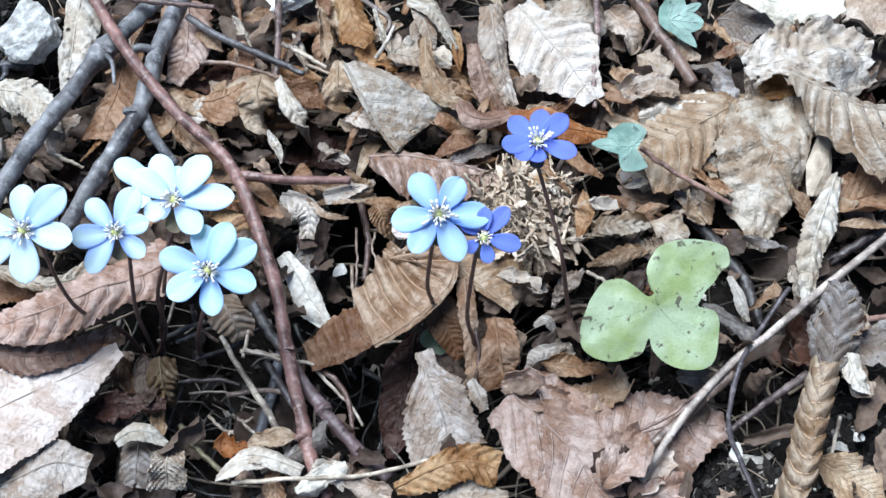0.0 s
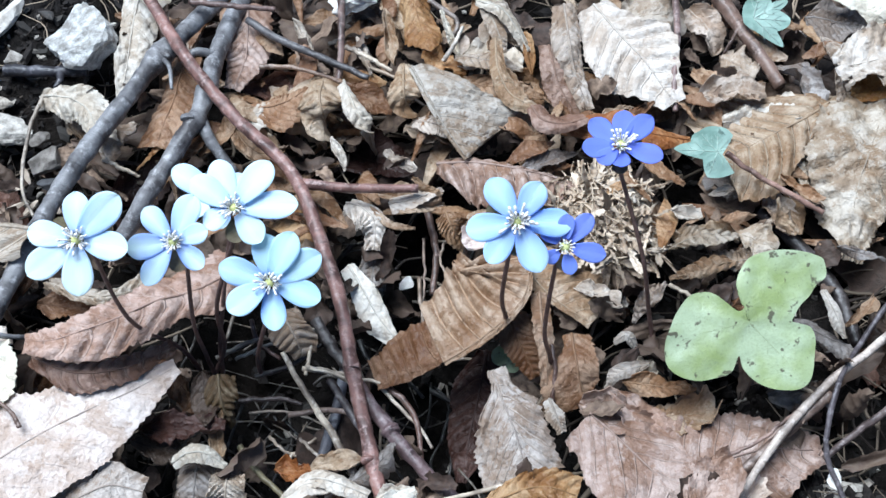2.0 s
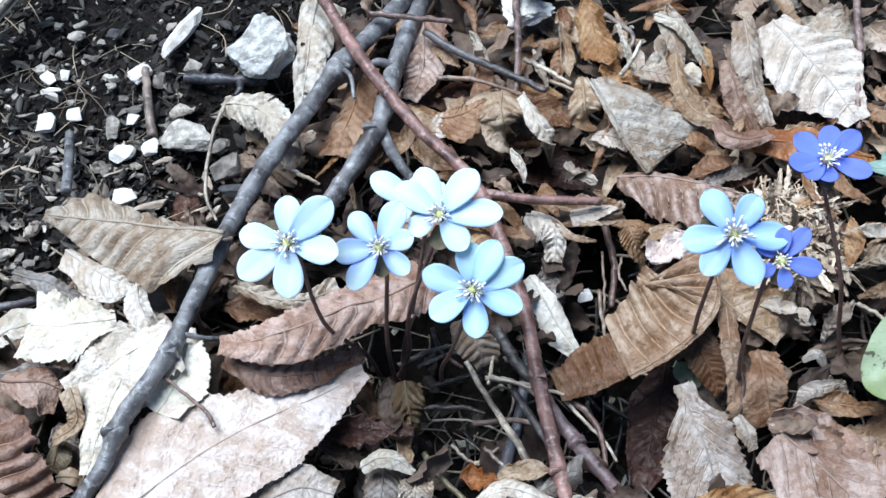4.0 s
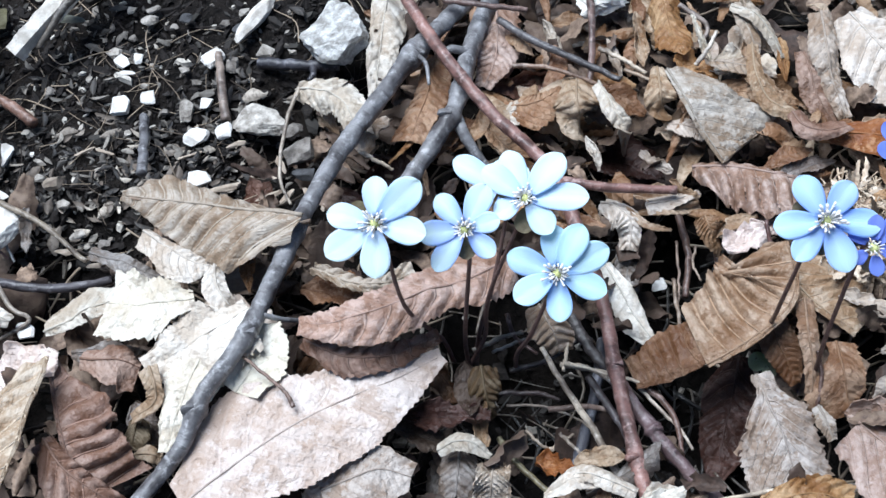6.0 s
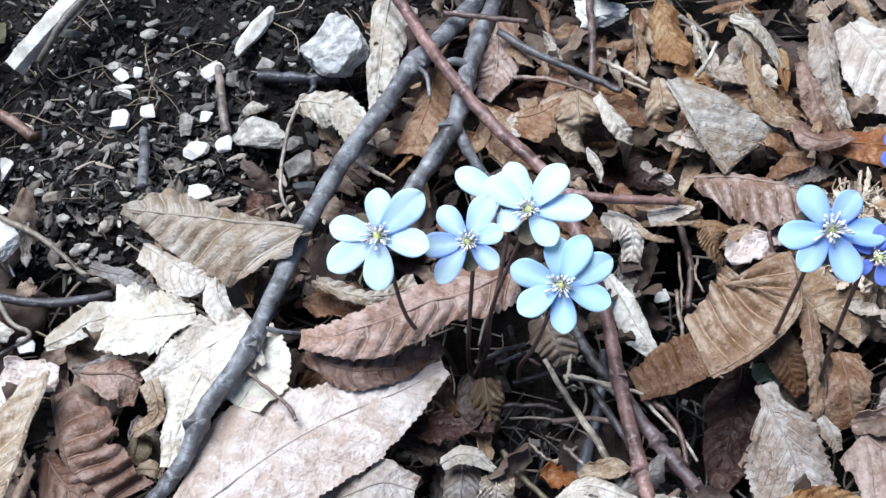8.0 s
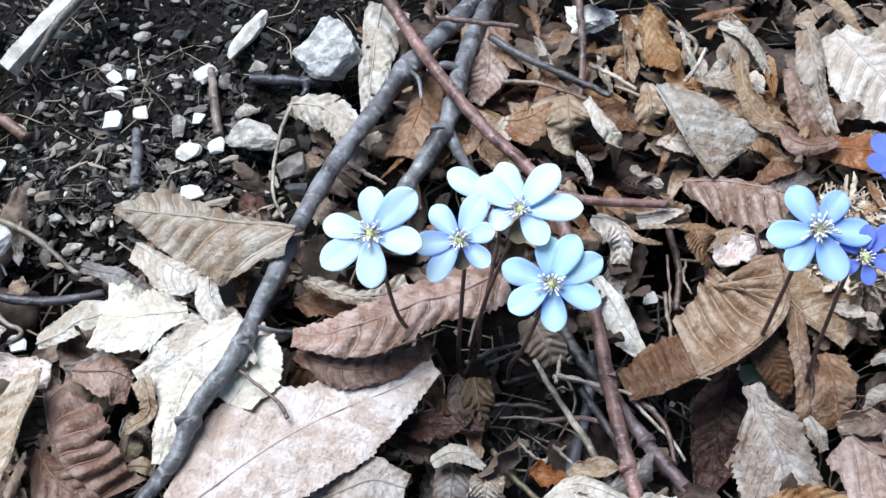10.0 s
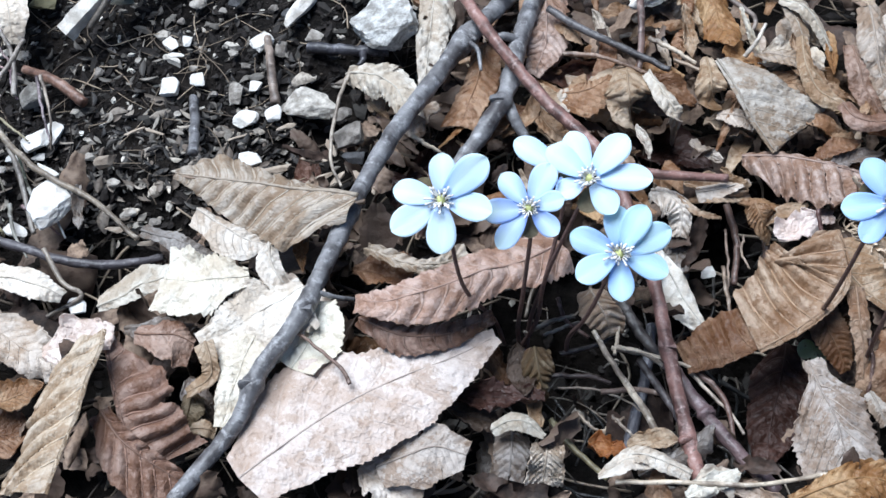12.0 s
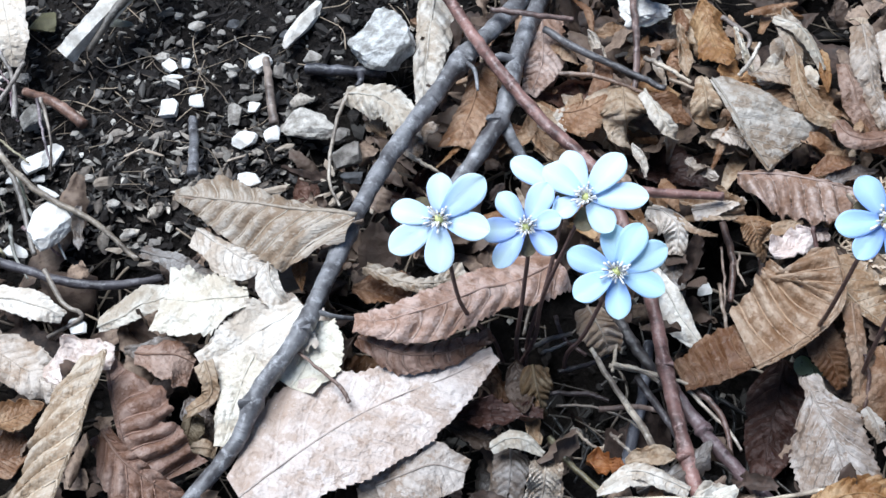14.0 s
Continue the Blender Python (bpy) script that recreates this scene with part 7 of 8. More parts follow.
branch('stalk', [(-0.0624, 0.1437, -0.0060), (-0.0574, 0.1388, -0.0060), (-0.0542, 0.1364, -0.0060)], (0.00060, 0.00042), (0.42, 0.34, 0.26), 'thin pale dead stalk over the dark gap', category='stalk', sides=6, seed=436)
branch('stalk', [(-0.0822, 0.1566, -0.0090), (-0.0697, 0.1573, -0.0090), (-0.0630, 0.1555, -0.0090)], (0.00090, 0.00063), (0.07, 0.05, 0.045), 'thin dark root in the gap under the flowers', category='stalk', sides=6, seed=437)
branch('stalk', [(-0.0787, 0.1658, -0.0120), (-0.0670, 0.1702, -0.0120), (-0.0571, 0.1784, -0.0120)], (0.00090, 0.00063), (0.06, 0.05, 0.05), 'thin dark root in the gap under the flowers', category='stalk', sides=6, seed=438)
branch('stalk', [(-0.0614, 0.1789, -0.0060), (-0.0616, 0.1712, -0.0060), (-0.0623, 0.1636, -0.0060)], (0.00080, 0.00056), (0.6, 0.5, 0.38), 'thin pale dead stalk over the dark gap', category='stalk', sides=6, seed=439)
branch('stalk', [(-0.0290, 0.2125, -0.0090), (-0.0282, 0.1980, -0.0090), (-0.0287, 0.1860, -0.0090)], (0.00050, 0.00035), (0.3, 0.22, 0.17), 'thin pale dead stalk over the dark gap', category='stalk', sides=6, seed=440)
branch('stalk', [(-0.0226, 0.2125, -0.0120), (-0.0236, 0.2062, -0.0120), (-0.0211, 0.2001, -0.0120)], (0.00050, 0.00035), (0.34, 0.26, 0.2), 'thin pale dead stalk over the dark gap', category='stalk', sides=6, seed=441)
branch('stalk', [(-0.0804, 0.1819, -0.0060), (-0.0773, 0.1742, -0.0060), (-0.0703, 0.1689, -0.0060)], (0.00080, 0.00056), (0.09, 0.05, 0.04), 'thin dark root in the gap under the flowers', category='stalk', sides=6, seed=442)
shaped_leaf([(0.0089, 0.1521, 0.003), (0.0107, 0.1466, 0.004), (0.0124, 0.1426, 0.002)], (0.0009, 0.001, 0.0017, 0.0022, 0.0019, 0.0015, 0.0012), (0.002, 0.0022, 0.0027, 0.0031, 0.0023, 0.0017, 0.0017), 'ash', curl=(0.3, -0.3), teeth=0.15, ridge=0.0002, vein=0.2, seed=417)
shaped_leaf([(-0.1803, 0.1484, 0.014), (-0.1775, 0.1426, 0.0127), (-0.1778, 0.1382, 0.0107), (-0.1842, 0.135, 0.008)], (0.0028, 0.0026, 0.0024, 0.0028, 0.0031, 0.0029, 0.0027), (0.0036, 0.0034, 0.003, 0.003, 0.003, 0.0027, 0.0014), 'sand', curl=(0.84, -0.3), ridge=0.0002, rough=0.03, vein=0.3, note='narrow and bent beside a bleached one', seed=414)
shaped_leaf([(-0.1838, 0.1368, 0.004), (-0.1833, 0.1313, 0.006), (-0.1839, 0.1269, 0.004)], (0.0035, 0.0038, 0.0041, 0.0044, 0.0036, 0.0028, 0.0022), (0.0031, 0.0032, 0.0033, 0.0034, 0.0031, 0.0024, 0.0019), 'olive', curl=(-0.7, -0.7), ridge=0.0002, rough=0.02, vein=0.2, seed=415)
shaped_leaf([(-0.1819, 0.1254, 0.004), (-0.1773, 0.1252, 0.006), (-0.1745, 0.1251, 0.004)], (0.0021, 0.0023, 0.0027, 0.0024, 0.002, 0.0016, 0.0015), (0.0016, 0.0016, 0.002, 0.0025, 0.0025, 0.0022, 0.002), 'sand', curl=(-0.3, -0.3), ridge=0.0002, rough=0.02, vein=0.2, seed=416)
shaped_leaf([(-0.0113, 0.172, 0.002), (-0.0226, 0.167, 0.0), (-0.0328, 0.1637, -0.004), (-0.0407, 0.1609, -0.007)], (0.001, 0.0016, 0.0024, 0.003, 0.0035, 0.0027, 0.002), (0.0129, 0.0131, 0.0133, 0.0134, 0.0127, 0.0099, 0.0097), 'brown', curl=(-0.2, -0.3), creases=1, ridge=0.0004, veins=8, slant=0.0, vein=0.4, rough=0.02, teeth=0.06, rib=0, note='smooth, under a pleated one', seed=418)
shaped_leaf([(-0.2581, 0.1724, 0.004), (-0.2473, 0.17, 0.006), (-0.2388, 0.168, 0.0057), (-0.2326, 0.1663, 0.003)], (0.0041, 0.0046, 0.0051, 0.0051, 0.0045, 0.0031, 0.0026), (0.0035, 0.0038, 0.0045, 0.0047, 0.0044, 0.0033, 0.0017), 'white', curl=(-0.56, -0.3), creases=4, teeth=0.08, ridge=0.0002, rough=0.04, vein=0.1, crumple=0.0014, torn=0.04, note='flaky and bleached at the soil edge', seed=419)
# ---- stones on the bare soil ----
WHITE, PALE_STONE, GREY_STONE, DARK_STONE = (0.81, 0.79, 0.75), (0.50, 0.46, 0.41), (0.30, 0.27, 0.24), (0.09, 0.09, 0.095)
stone((-0.1465, 0.284, 0.003), (0.0255, 0.0240, 0.014), 50, (0.76, 0.75, 0.72), cuts=17, jag=0.15, seed=37, mat=PITTED, name='rock', label='large rough pale grey limestone rock beside the branch')
stone((-0.170, 0.252, -0.004), (0.0180, 0.0125, 0.0060), -12, (0.70, 0.65, 0.58), cuts=14, jag=0.12, seed=238, mat=PITTED, label='rough beige stone lying on the gravel')
stone((-0.154, 0.239, -0.004), (0.0112, 0.0097, 0.0054), 20, GREY_STONE, seed=238)
stone((-0.221, 0.258, -0.004), (0.0078, 0.0095, 0.0026), 8, WHITE, seed=239)
stone((-0.212, 0.261, -0.004), (0.0061, 0.0066, 0.0020), 20, WHITE, seed=240)
stone((-0.226, 0.278, -0.005), (0.0074, 0.0053, 0.0017), -35, WHITE, seed=241)
stone((-0.22, 0.28, -0.005), (0.0041, 0.0047, 0.0013), 10, WHITE, seed=242)
stone((-0.191, 0.245, -0.004), (0.0099, 0.0076, 0.0025), -15, WHITE, seed=243)
stone((-0.182, 0.247, -0.004), (0.0066, 0.0061, 0.0020), 20, WHITE, seed=244)
stone((-0.197, 0.256, -0.005), (0.0053, 0.0087, 0.0029), 5, PALE_STONE, seed=245)
stone((-0.191, 0.26, -0.005), (0.0049, 0.0056, 0.0017), 0, WHITE, seed=246)
stone((-0.193, 0.279, -0.004), (0.0078, 0.0079, 0.0026), 40, WHITE, seed=247)
stone((-0.173, 0.283, -0.004), (0.0072, 0.0053, 0.0029), -10, PALE_STONE, seed=248)
stone((-0.186, 0.226, -0.002), (0.0090, 0.0071, 0.0023), 15, WHITE, seed=249)
stone((-0.246, 0.2, 0.004), (0.0153, 0.0201, 0.0084), -8, WHITE, cuts=20, jag=0.07, seed=250, label='large white stone among dry stalks')
dead_leaf((-0.237, 0.207, 0.004), (-0.233, 0.191, 0.002), 0.0050, 'grey', 'frag', crumple=0.0018, curl=0.7, rough=0.09, seed=251, twist=-0.13, arch=-0.01)
stone((-0.269, 0.25, -0.003), (0.0105, 0.0103, 0.0057), 20, (0.5, 0.47, 0.42), seed=252)
stone((-0.262, 0.229, -0.002), (0.0090, 0.0084, 0.0028), 30, WHITE, seed=253)
stone((-0.257, 0.234, -0.003), (0.0078, 0.0066, 0.0022), -30, WHITE, seed=254)
stone((-0.229, 0.166, -0.002), (0.0061, 0.0061, 0.0020), 0, WHITE, seed=256)
stone((-0.258, 0.193, -0.002), (0.0070, 0.0053, 0.0017), 0, WHITE, seed=257)
stone((-0.182, 0.29, -0.001), (0.0068, 0.0046, 0.0025), -20, DARK_STONE, seed=258, label='dark rounded pebble on the soil')
stone((-0.206, 0.298, -0.004), (0.0047, 0.0037, 0.0021), 0, DARK_STONE, seed=259, label='dark rounded pebble on the soil')
stone((-0.151, 0.231, -0.005), (0.0072, 0.0049, 0.0028), 10, DARK_STONE, seed=260, label='dark rounded pebble on the soil')
stone((-0.22, 0.298, -0.005), (0.0061, 0.0046, 0.0025), 30, PALE_STONE, seed=261)
stone((-0.25, 0.264, -0.006), (0.0036, 0.0053, 0.0019), 0, GREY_STONE, seed=262)
stone((-0.225, 0.29, -0.006), (0.0032, 0.0029, 0.0017), 0, GREY_STONE, seed=263)
stone((-0.185, 0.278, -0.005), (0.0043, 0.0073, 0.0024), 10, GREY_STONE, seed=264)
stone((-0.158, 0.249, -0.005), (0.0072, 0.0049, 0.0028), 35, GREY_STONE, seed=265)
stone((-0.149, 0.123, -0.01), (0.0036, 0.0041, 0.0019), 0, PALE_STONE, seed=266)
stone((0.088, 0.133, -0.006), (0.0037, 0.0061, 0.0013), 0, WHITE, seed=268)
stone((-0.034, 0.198, -0.012), (0.0049, 0.0037, 0.0013), 10, WHITE, seed=269, label='small white chip deep in the litter')
stone((0.126, 0.138, -0.008), (0.0037, 0.0033, 0.0012), 0, WHITE, seed=270)
stone((0.119, 0.139, -0.008), (0.0028, 0.0025, 0.0013), 0, GREY_STONE, seed=271)
stone((0.058, 0.241, 0), (0.0022, 0.0025, 0.0012), 0, GREY_STONE, seed=272)
stone((-0.056, 0.304, 0.002), (0.0175, 0.0095, 0.0060), 8, WHITE, seed=273, cuts=16, jag=0.28, label='white crumbly limestone chunk at the back of the litter')
# ---- wood chips ----
def chip(base, tip, width, thick, colour, label, seed=0):
    length = (Vector(tip) - Vector(base)).length
    verts, faces = stone_data((length, width, thick), seed, cuts=14)
    ob = mesh_object("wood_chip", verts, faces, WOOD, colour, smooth=False)
    ob.matrix_world = place_along(base, tip, 0) @ pose(length / 2, 0, 0)
    return tagged(ob, label, "wood chip", "wood chips")


chip((0.128, 0.241, 0.008), (0.119, 0.213, 0.002), 0.0073, 0.0047, (0.55, 0.46, 0.36), 'pale split wood chip on dead leaves', 274)
log = tube('split_log', [(-0.2605, 0.2719, 0.0060), (-0.2551, 0.2778, 0.0090), (-0.2498, 0.2856, 0.0110), (-0.2429, 0.2989, 0.0120), (-0.2350, 0.3188, 0.0120)], (0.0040, 0.0046), WOOD, (0.78, 0.74, 0.67), sides=5, steps=8, lumps=0.22, seed=275)
crisp(log)
tagged(log, 'pale splintered piece of wood with dark bark over a hollow', 'wood', 'wood chips')
tube('bark_strip', [(-0.2521, 0.2742, 0.0060), (-0.2469, 0.2796, 0.0110), (-0.2439, 0.2866, 0.0130), (-0.2378, 0.2984, 0.0140), (-0.2292, 0.3168, 0.0140)], (0.0012, 0.0020), BARK, (0.13, 0.11, 0.09), log, 'dark strip of bark', sides=8, steps=6, lumps=0.4, seed=276)
chip((-0.173, 0.31, 0), (-0.181, 0.288, 0), 0.0066, 0.0051, (0.72, 0.68, 0.62), 'bleached bone-like wood piece on the soil', 276)
shaped_leaf([(-0.2931, 0.3042, 0.012), (-0.2835, 0.2843, 0.015), (-0.2787, 0.2727, 0.013), (-0.2779, 0.2657, 0.006)], (0.0079, 0.0076, 0.0073, 0.007, 0.0068, 0.0048, 0.0032), (0.0086, 0.0082, 0.0079, 0.0074, 0.0069, 0.0051, 0.0038), 'white', curl=(-0.56, -0.56), creases=0, teeth=0.0, ridge=0.0001, rough=0.008, vein=0.1, crumple=0.0001, rib=0.0002, note='smooth and rounded beside the soil', seed=277)
chip((-0.255, 0.292, 0.002), (-0.239, 0.291, 0.002), 0.0033, 0.0022, (0.22, 0.22, 0.18), 'mossy grey sliver of wood', 278)
chip((-0.283, 0.291, 0), (-0.269, 0.295, 0), 0.0110, 0.0037, (0.13, 0.12, 0.06), 'mossy olive lump of bark', 279)
stone((-0.22, 0.303, -0.005), (0.0047, 0.0032, 0.0018), 20, PALE_STONE, seed=280)
stone((-0.228, 0.303, -0.005), (0.0039, 0.0029, 0.0017), -10, PALE_STONE, seed=281)
stone((-0.223, 0.273, -0.005), (0.0061, 0.0021, 0.0007), 0, WHITE, seed=282)
stone((-0.215, 0.267, -0.005), (0.0032, 0.0021, 0.0011), 0, PALE_STONE, seed=283)
stone((-0.236, 0.27, -0.005), (0.0028, 0.0025, 0.0013), 30, PALE_STONE, seed=284)
stone((-0.247, 0.274, -0.005), (0.0036, 0.0025, 0.0013), -30, GREY_STONE, seed=285)
stone((-0.216, 0.246, -0.005), (0.0032, 0.0023, 0.0012), 20, PALE_STONE, seed=286)
stone((-0.248, 0.236, -0.005), (0.0021, 0.0021, 0.0007), 0, WHITE, seed=287)
stone((-0.255, 0.219, -0.005), (0.0095, 0.0029, 0.0009), -25, WHITE, seed=288)
stone((-0.243, 0.218, -0.005), (0.0053, 0.0025, 0.0013), -20, PALE_STONE, seed=289)
stone((-0.21, 0.295, -0.005), (0.0036, 0.0029, 0.0017), 0, GREY_STONE, seed=290)
stone((-0.185, 0.303, -0.005), (0.0043, 0.0032, 0.0018), 30, PALE_STONE, seed=291)
stone((-0.191, 0.297, -0.005), (0.0032, 0.0029, 0.0017), 0, GREY_STONE, seed=292)
stone((-0.202, 0.275, -0.005), (0.0036, 0.0029, 0.0017), 20, PALE_STONE, seed=293)
stone((-0.196, 0.269, -0.005), (0.0039, 0.0025, 0.0013), 0, GREY_STONE, seed=294)
stone((-0.169, 0.294, -0.005), (0.0047, 0.0037, 0.0021), 0, PALE_STONE, seed=295)
stone((-0.269, 0.224, -0.005), (0.0054, 0.0037, 0.0013), 20, WHITE, seed=296)
stone((-0.272, 0.219, -0.005), (0.0039, 0.0029, 0.0017), 0, PALE_STONE, seed=297)
stone((-0.242, 0.226, -0.005), (0.0043, 0.0029, 0.0017), 0, PALE_STONE, seed=298)
stone((-0.231, 0.216, -0.005), (0.0053, 0.0029, 0.0017), -15, PALE_STONE, seed=299)
stone((-0.223, 0.204, -0.005), (0.0047, 0.0032, 0.0018), 10, PALE_STONE, seed=300)
stone((-0.213, 0.201, -0.005), (0.0039, 0.0032, 0.0018), 0, GREY_STONE, seed=301)
stone((-0.279, 0.27, -0.005), (0.0061, 0.0046, 0.0025), 0, PALE_STONE, seed=302)
stone((-0.26, 0.225, -0.005), (0.0041, 0.0029, 0.0009), 0, WHITE, seed=303)
stone((-0.205, 0.256, -0.005), (0.0028, 0.0025, 0.0013), 0, GREY_STONE, seed=304)
chip((-0.181, 0.222, -0.004), (-0.171, 0.225, -0.004), 0.0033, 0.0020, (0.46, 0.38, 0.30), 'beige sliver of wood on dark gravel', 305)
chip((-0.17, 0.229, -0.004), (-0.161, 0.228, -0.004), 0.0029, 0.0018, (0.46, 0.38, 0.30), 'beige sliver of wood on dark gravel', 306)
chip((-0.166, 0.219, -0.004), (-0.158, 0.223, -0.004), 0.0027, 0.0016, (0.46, 0.38, 0.30), 'beige sliver of wood on dark gravel', 307)
chip((-0.179, 0.24, -0.004), (-0.174, 0.244, -0.004), 0.0026, 0.0015, (0.46, 0.38, 0.30), 'beige sliver of wood on dark gravel', 308)
chip((-0.157, 0.219, -0.004), (-0.153, 0.225, -0.004), 0.0026, 0.0015, (0.46, 0.38, 0.30), 'beige sliver of wood on dark gravel', 309)
chip((-0.218, 0.191, -0.004), (-0.209, 0.193, -0.004), 0.0026, 0.0015, (0.46, 0.38, 0.30), 'beige sliver of wood on dark gravel', 310)
chip((-0.228, 0.196, -0.004), (-0.221, 0.197, -0.004), 0.0029, 0.0018, (0.46, 0.38, 0.30), 'beige sliver of wood on dark gravel', 311)
chip((-0.225, 0.238, -0.004), (-0.217, 0.236, -0.004), 0.0015, 0.0009, (0.46, 0.38, 0.30), 'beige sliver of wood on dark gravel', 312)
chip((-0.232, 0.235, -0.004), (-0.225, 0.24, -0.004), 0.0015, 0.0009, (0.46, 0.38, 0.30), 'beige sliver of wood on dark gravel', 313)
chip((-0.15, 0.224, -0.004), (-0.145, 0.219, -0.004), 0.0026, 0.0015, (0.46, 0.38, 0.30), 'beige sliver of wood on dark gravel', 314)
chip((-0.162, 0.237, -0.004), (-0.157, 0.23, -0.004), 0.0022, 0.0013, (0.46, 0.38, 0.30), 'beige sliver of wood on dark gravel', 315)
chip((-0.185, 0.218, -0.004), (-0.176, 0.217, -0.004), 0.0022, 0.0013, (0.46, 0.38, 0.30), 'beige sliver of wood on dark gravel', 316)
chip((-0.195, 0.235, -0.004), (-0.189, 0.238, -0.004), 0.0018, 0.0011, (0.46, 0.38, 0.30), 'beige sliver of wood on dark gravel', 317)
chip((-0.258, 0.256, -0.004), (-0.251, 0.252, -0.004), 0.0015, 0.0009, (0.46, 0.38, 0.30), 'beige sliver of wood on dark gravel', 318)
chip((-0.141, 0.224, -0.004), (-0.143, 0.216, -0.004), 0.0026, 0.0015, (0.46, 0.38, 0.30), 'beige sliver of wood on dark gravel', 319)
chip((-0.238, 0.219, 0), (-0.23, 0.222, 0), 0.0058, 0.0047, (0.36, 0.30, 0.24), 'brown ribbed bud scale on the soil', 320)
# ---- green leaves ----
lobed_leaf('hepatica_leaf', (0.064, 0.169, 0.018), (0.05, -0.45, 0.9), (0.9, 0.42, 0.2), [(0, 0.0245, 56), (166, 0.0230, 66), (-74, 0.0238, 52)], HEPATICA_GREEN, -0.04, 3, 'light green three-lobed hepatica leaf with dark specks', 'leaf', (0.38, 0.44, 0.25), 4e-05, curve=[(107, 0.0042), (112, 0.0086), (115, 0.0135), (128, 0.0176), (144, 0.0199), (155, 0.0215), (168, 0.024), (180, 0.0257), (-170, 0.0246), (-159, 0.0218), (-150, 0.0186), (-137, 0.0148), (-134, 0.0098), (-124, 0.0131), (-111, 0.0165), (-97, 0.0197), (-82, 0.0227), (-71, 0.0229), (-55, 0.0203), (-41, 0.019), (-32, 0.0172), (-29, 0.014), (-26, 0.0119), (-18, 0.0129), (-9, 0.0152), (-4, 0.0188), (1, 0.0218), (3, 0.0253), (10, 0.0271), (15, 0.0272), (28, 0.0243), (44, 0.0211), (60, 0.0181), (71, 0.0148), (82, 0.0109), (81, 0.0069), (75, 0.0049)], steps=222)
lobed_leaf('green_leaf', (-0.0017, 0.1736, -0.0140), (0.1, -0.5, 0.86), (1, 0.1, 0), [(0, 0.0062, 60), (170, 0.0058, 66), (-80, 0.0050, 52)], HEPATICA_GREEN, -0.05, 11, 'small green leaf deep in a gap of the litter', 'leaf', (0.20, 0.28, 0.12), 4e-05, rings=5, steps=60)
lobed_leaf('ivy_leaf', (0.061, 0.228, 0.016), (0.05, -0.5, 0.87), (0, 0.87, 0.5), [(-201, 0.0080, 30), (-140, 0.0080, 30), (-44, 0.0067, 30), (-2, 0.0073, 30), (41, 0.0080, 30), (86, 0.0127, 30)], IVY_GREEN, -0.05, 7, 'small grey-green ivy leaf with pale veins', 'leaf', (0.44, 0.58, 0.50), 0.00017, corners=[(-201, 0.0083), (-140, 0.0083), (-117, 0.0017), (-44, 0.0070), (-2, 0.0077), (41, 0.0083), (69, 0.0085), (86, 0.0130), (118, 0.0050)])
lobed_leaf('ivy_leaf', (0.079, 0.286, 0.01), (0.05, -0.5, 0.87), (0, 0.87, 0.5), [(-134, 0.0133, 30), (-94, 0.0123, 30), (-62, 0.0130, 30), (-15, 0.0099, 30)], IVY_GREEN, -0.05, 9, 'grey-green ivy leaf with pale veins', 'leaf', (0.46, 0.58, 0.52), 0.00022, corners=[(-169, 0.0045), (-134, 0.0137), (-119, 0.0090), (-94, 0.0126), (-73, 0.0094), (-62, 0.0133), (-50, 0.0083), (-15, 0.0103), (34, 0.0054), (114, 0.0036)])
# ---- hepatica flowers ----
hepatica((-0.1096, 0.1661, 0.0671), (0.0, -0.5, 0.86), (-0.096, 0.169, -0.014), 0.0138, [(93, 0.012), (45, 0.0157), (-10, 0.0134), (-86, 0.0139), (-145, 0.015), (169, 0.0128)], (0.6, 0.88, 0.97), seed=1, fade=0.9, label='pale blue hepatica flower with open petals on a thin stem')
hepatica((-0.0876, 0.17, 0.0597), (-0.1, -0.45, 0.88), (-0.091, 0.167, -0.014), 0.0115, [(68, 0.0129), (132, 0.0115), (-171, 0.0123), (-125, 0.0132), (-40, 0.0101), (18, 0.0093)], (0.57, 0.86, 0.97), seed=2, fade=0.8, label='pale blue hepatica flower with open petals on a thin stem')
hepatica((-0.0799, 0.1895, 0.0500), (-0.2, -0.2, 0.95), (-0.089, 0.168, -0.014), 0.0105, [(147, 0.0167), (95, 0.0085), (40, 0.009), (-20, 0.009), (-80, 0.009), (-150, 0.0085)], (0.57, 0.87, 0.97), seed=3, fade=0.8, label='pale blue hepatica flower behind its neighbours')
hepatica((-0.0727, 0.1787, 0.0616), (0.0, -0.35, 0.93), (-0.091, 0.168, -0.014), 0.0132, [(114, 0.0142), (52, 0.0149), (4, 0.0163), (-51, 0.0112), (-151, 0.0088), (146, 0.0136)], (0.57, 0.87, 0.97), seed=4, fade=0.82, label='pale blue hepatica flower with open petals on a thin stem')
hepatica((-0.0638, 0.1635, 0.0504), (0.0, -0.5, 0.86), (-0.077, 0.167, -0.014), 0.0134, [(97, 0.0126), (65, 0.0141), (29, 0.0147), (-19, 0.0135), (-84, 0.0125), (-146, 0.0129), (162, 0.0138)], (0.46, 0.82, 0.97), seed=5, fade=0.62, label='light blue hepatica flower with violet-tinged petals')
hepatica((-0.0011, 0.1649, 0.077), (0.05, -0.45, 0.88), (-0.006, 0.18, -0.014), 0.0122, [(122, 0.0121), (58, 0.0108), (-1, 0.0132), (-65, 0.013), (-126, 0.0119), (-170, 0.0122)], (0.36, 0.70, 0.96), seed=6, fade=0.55, tuft=1.25, label='blue hepatica flower with long white stamens')
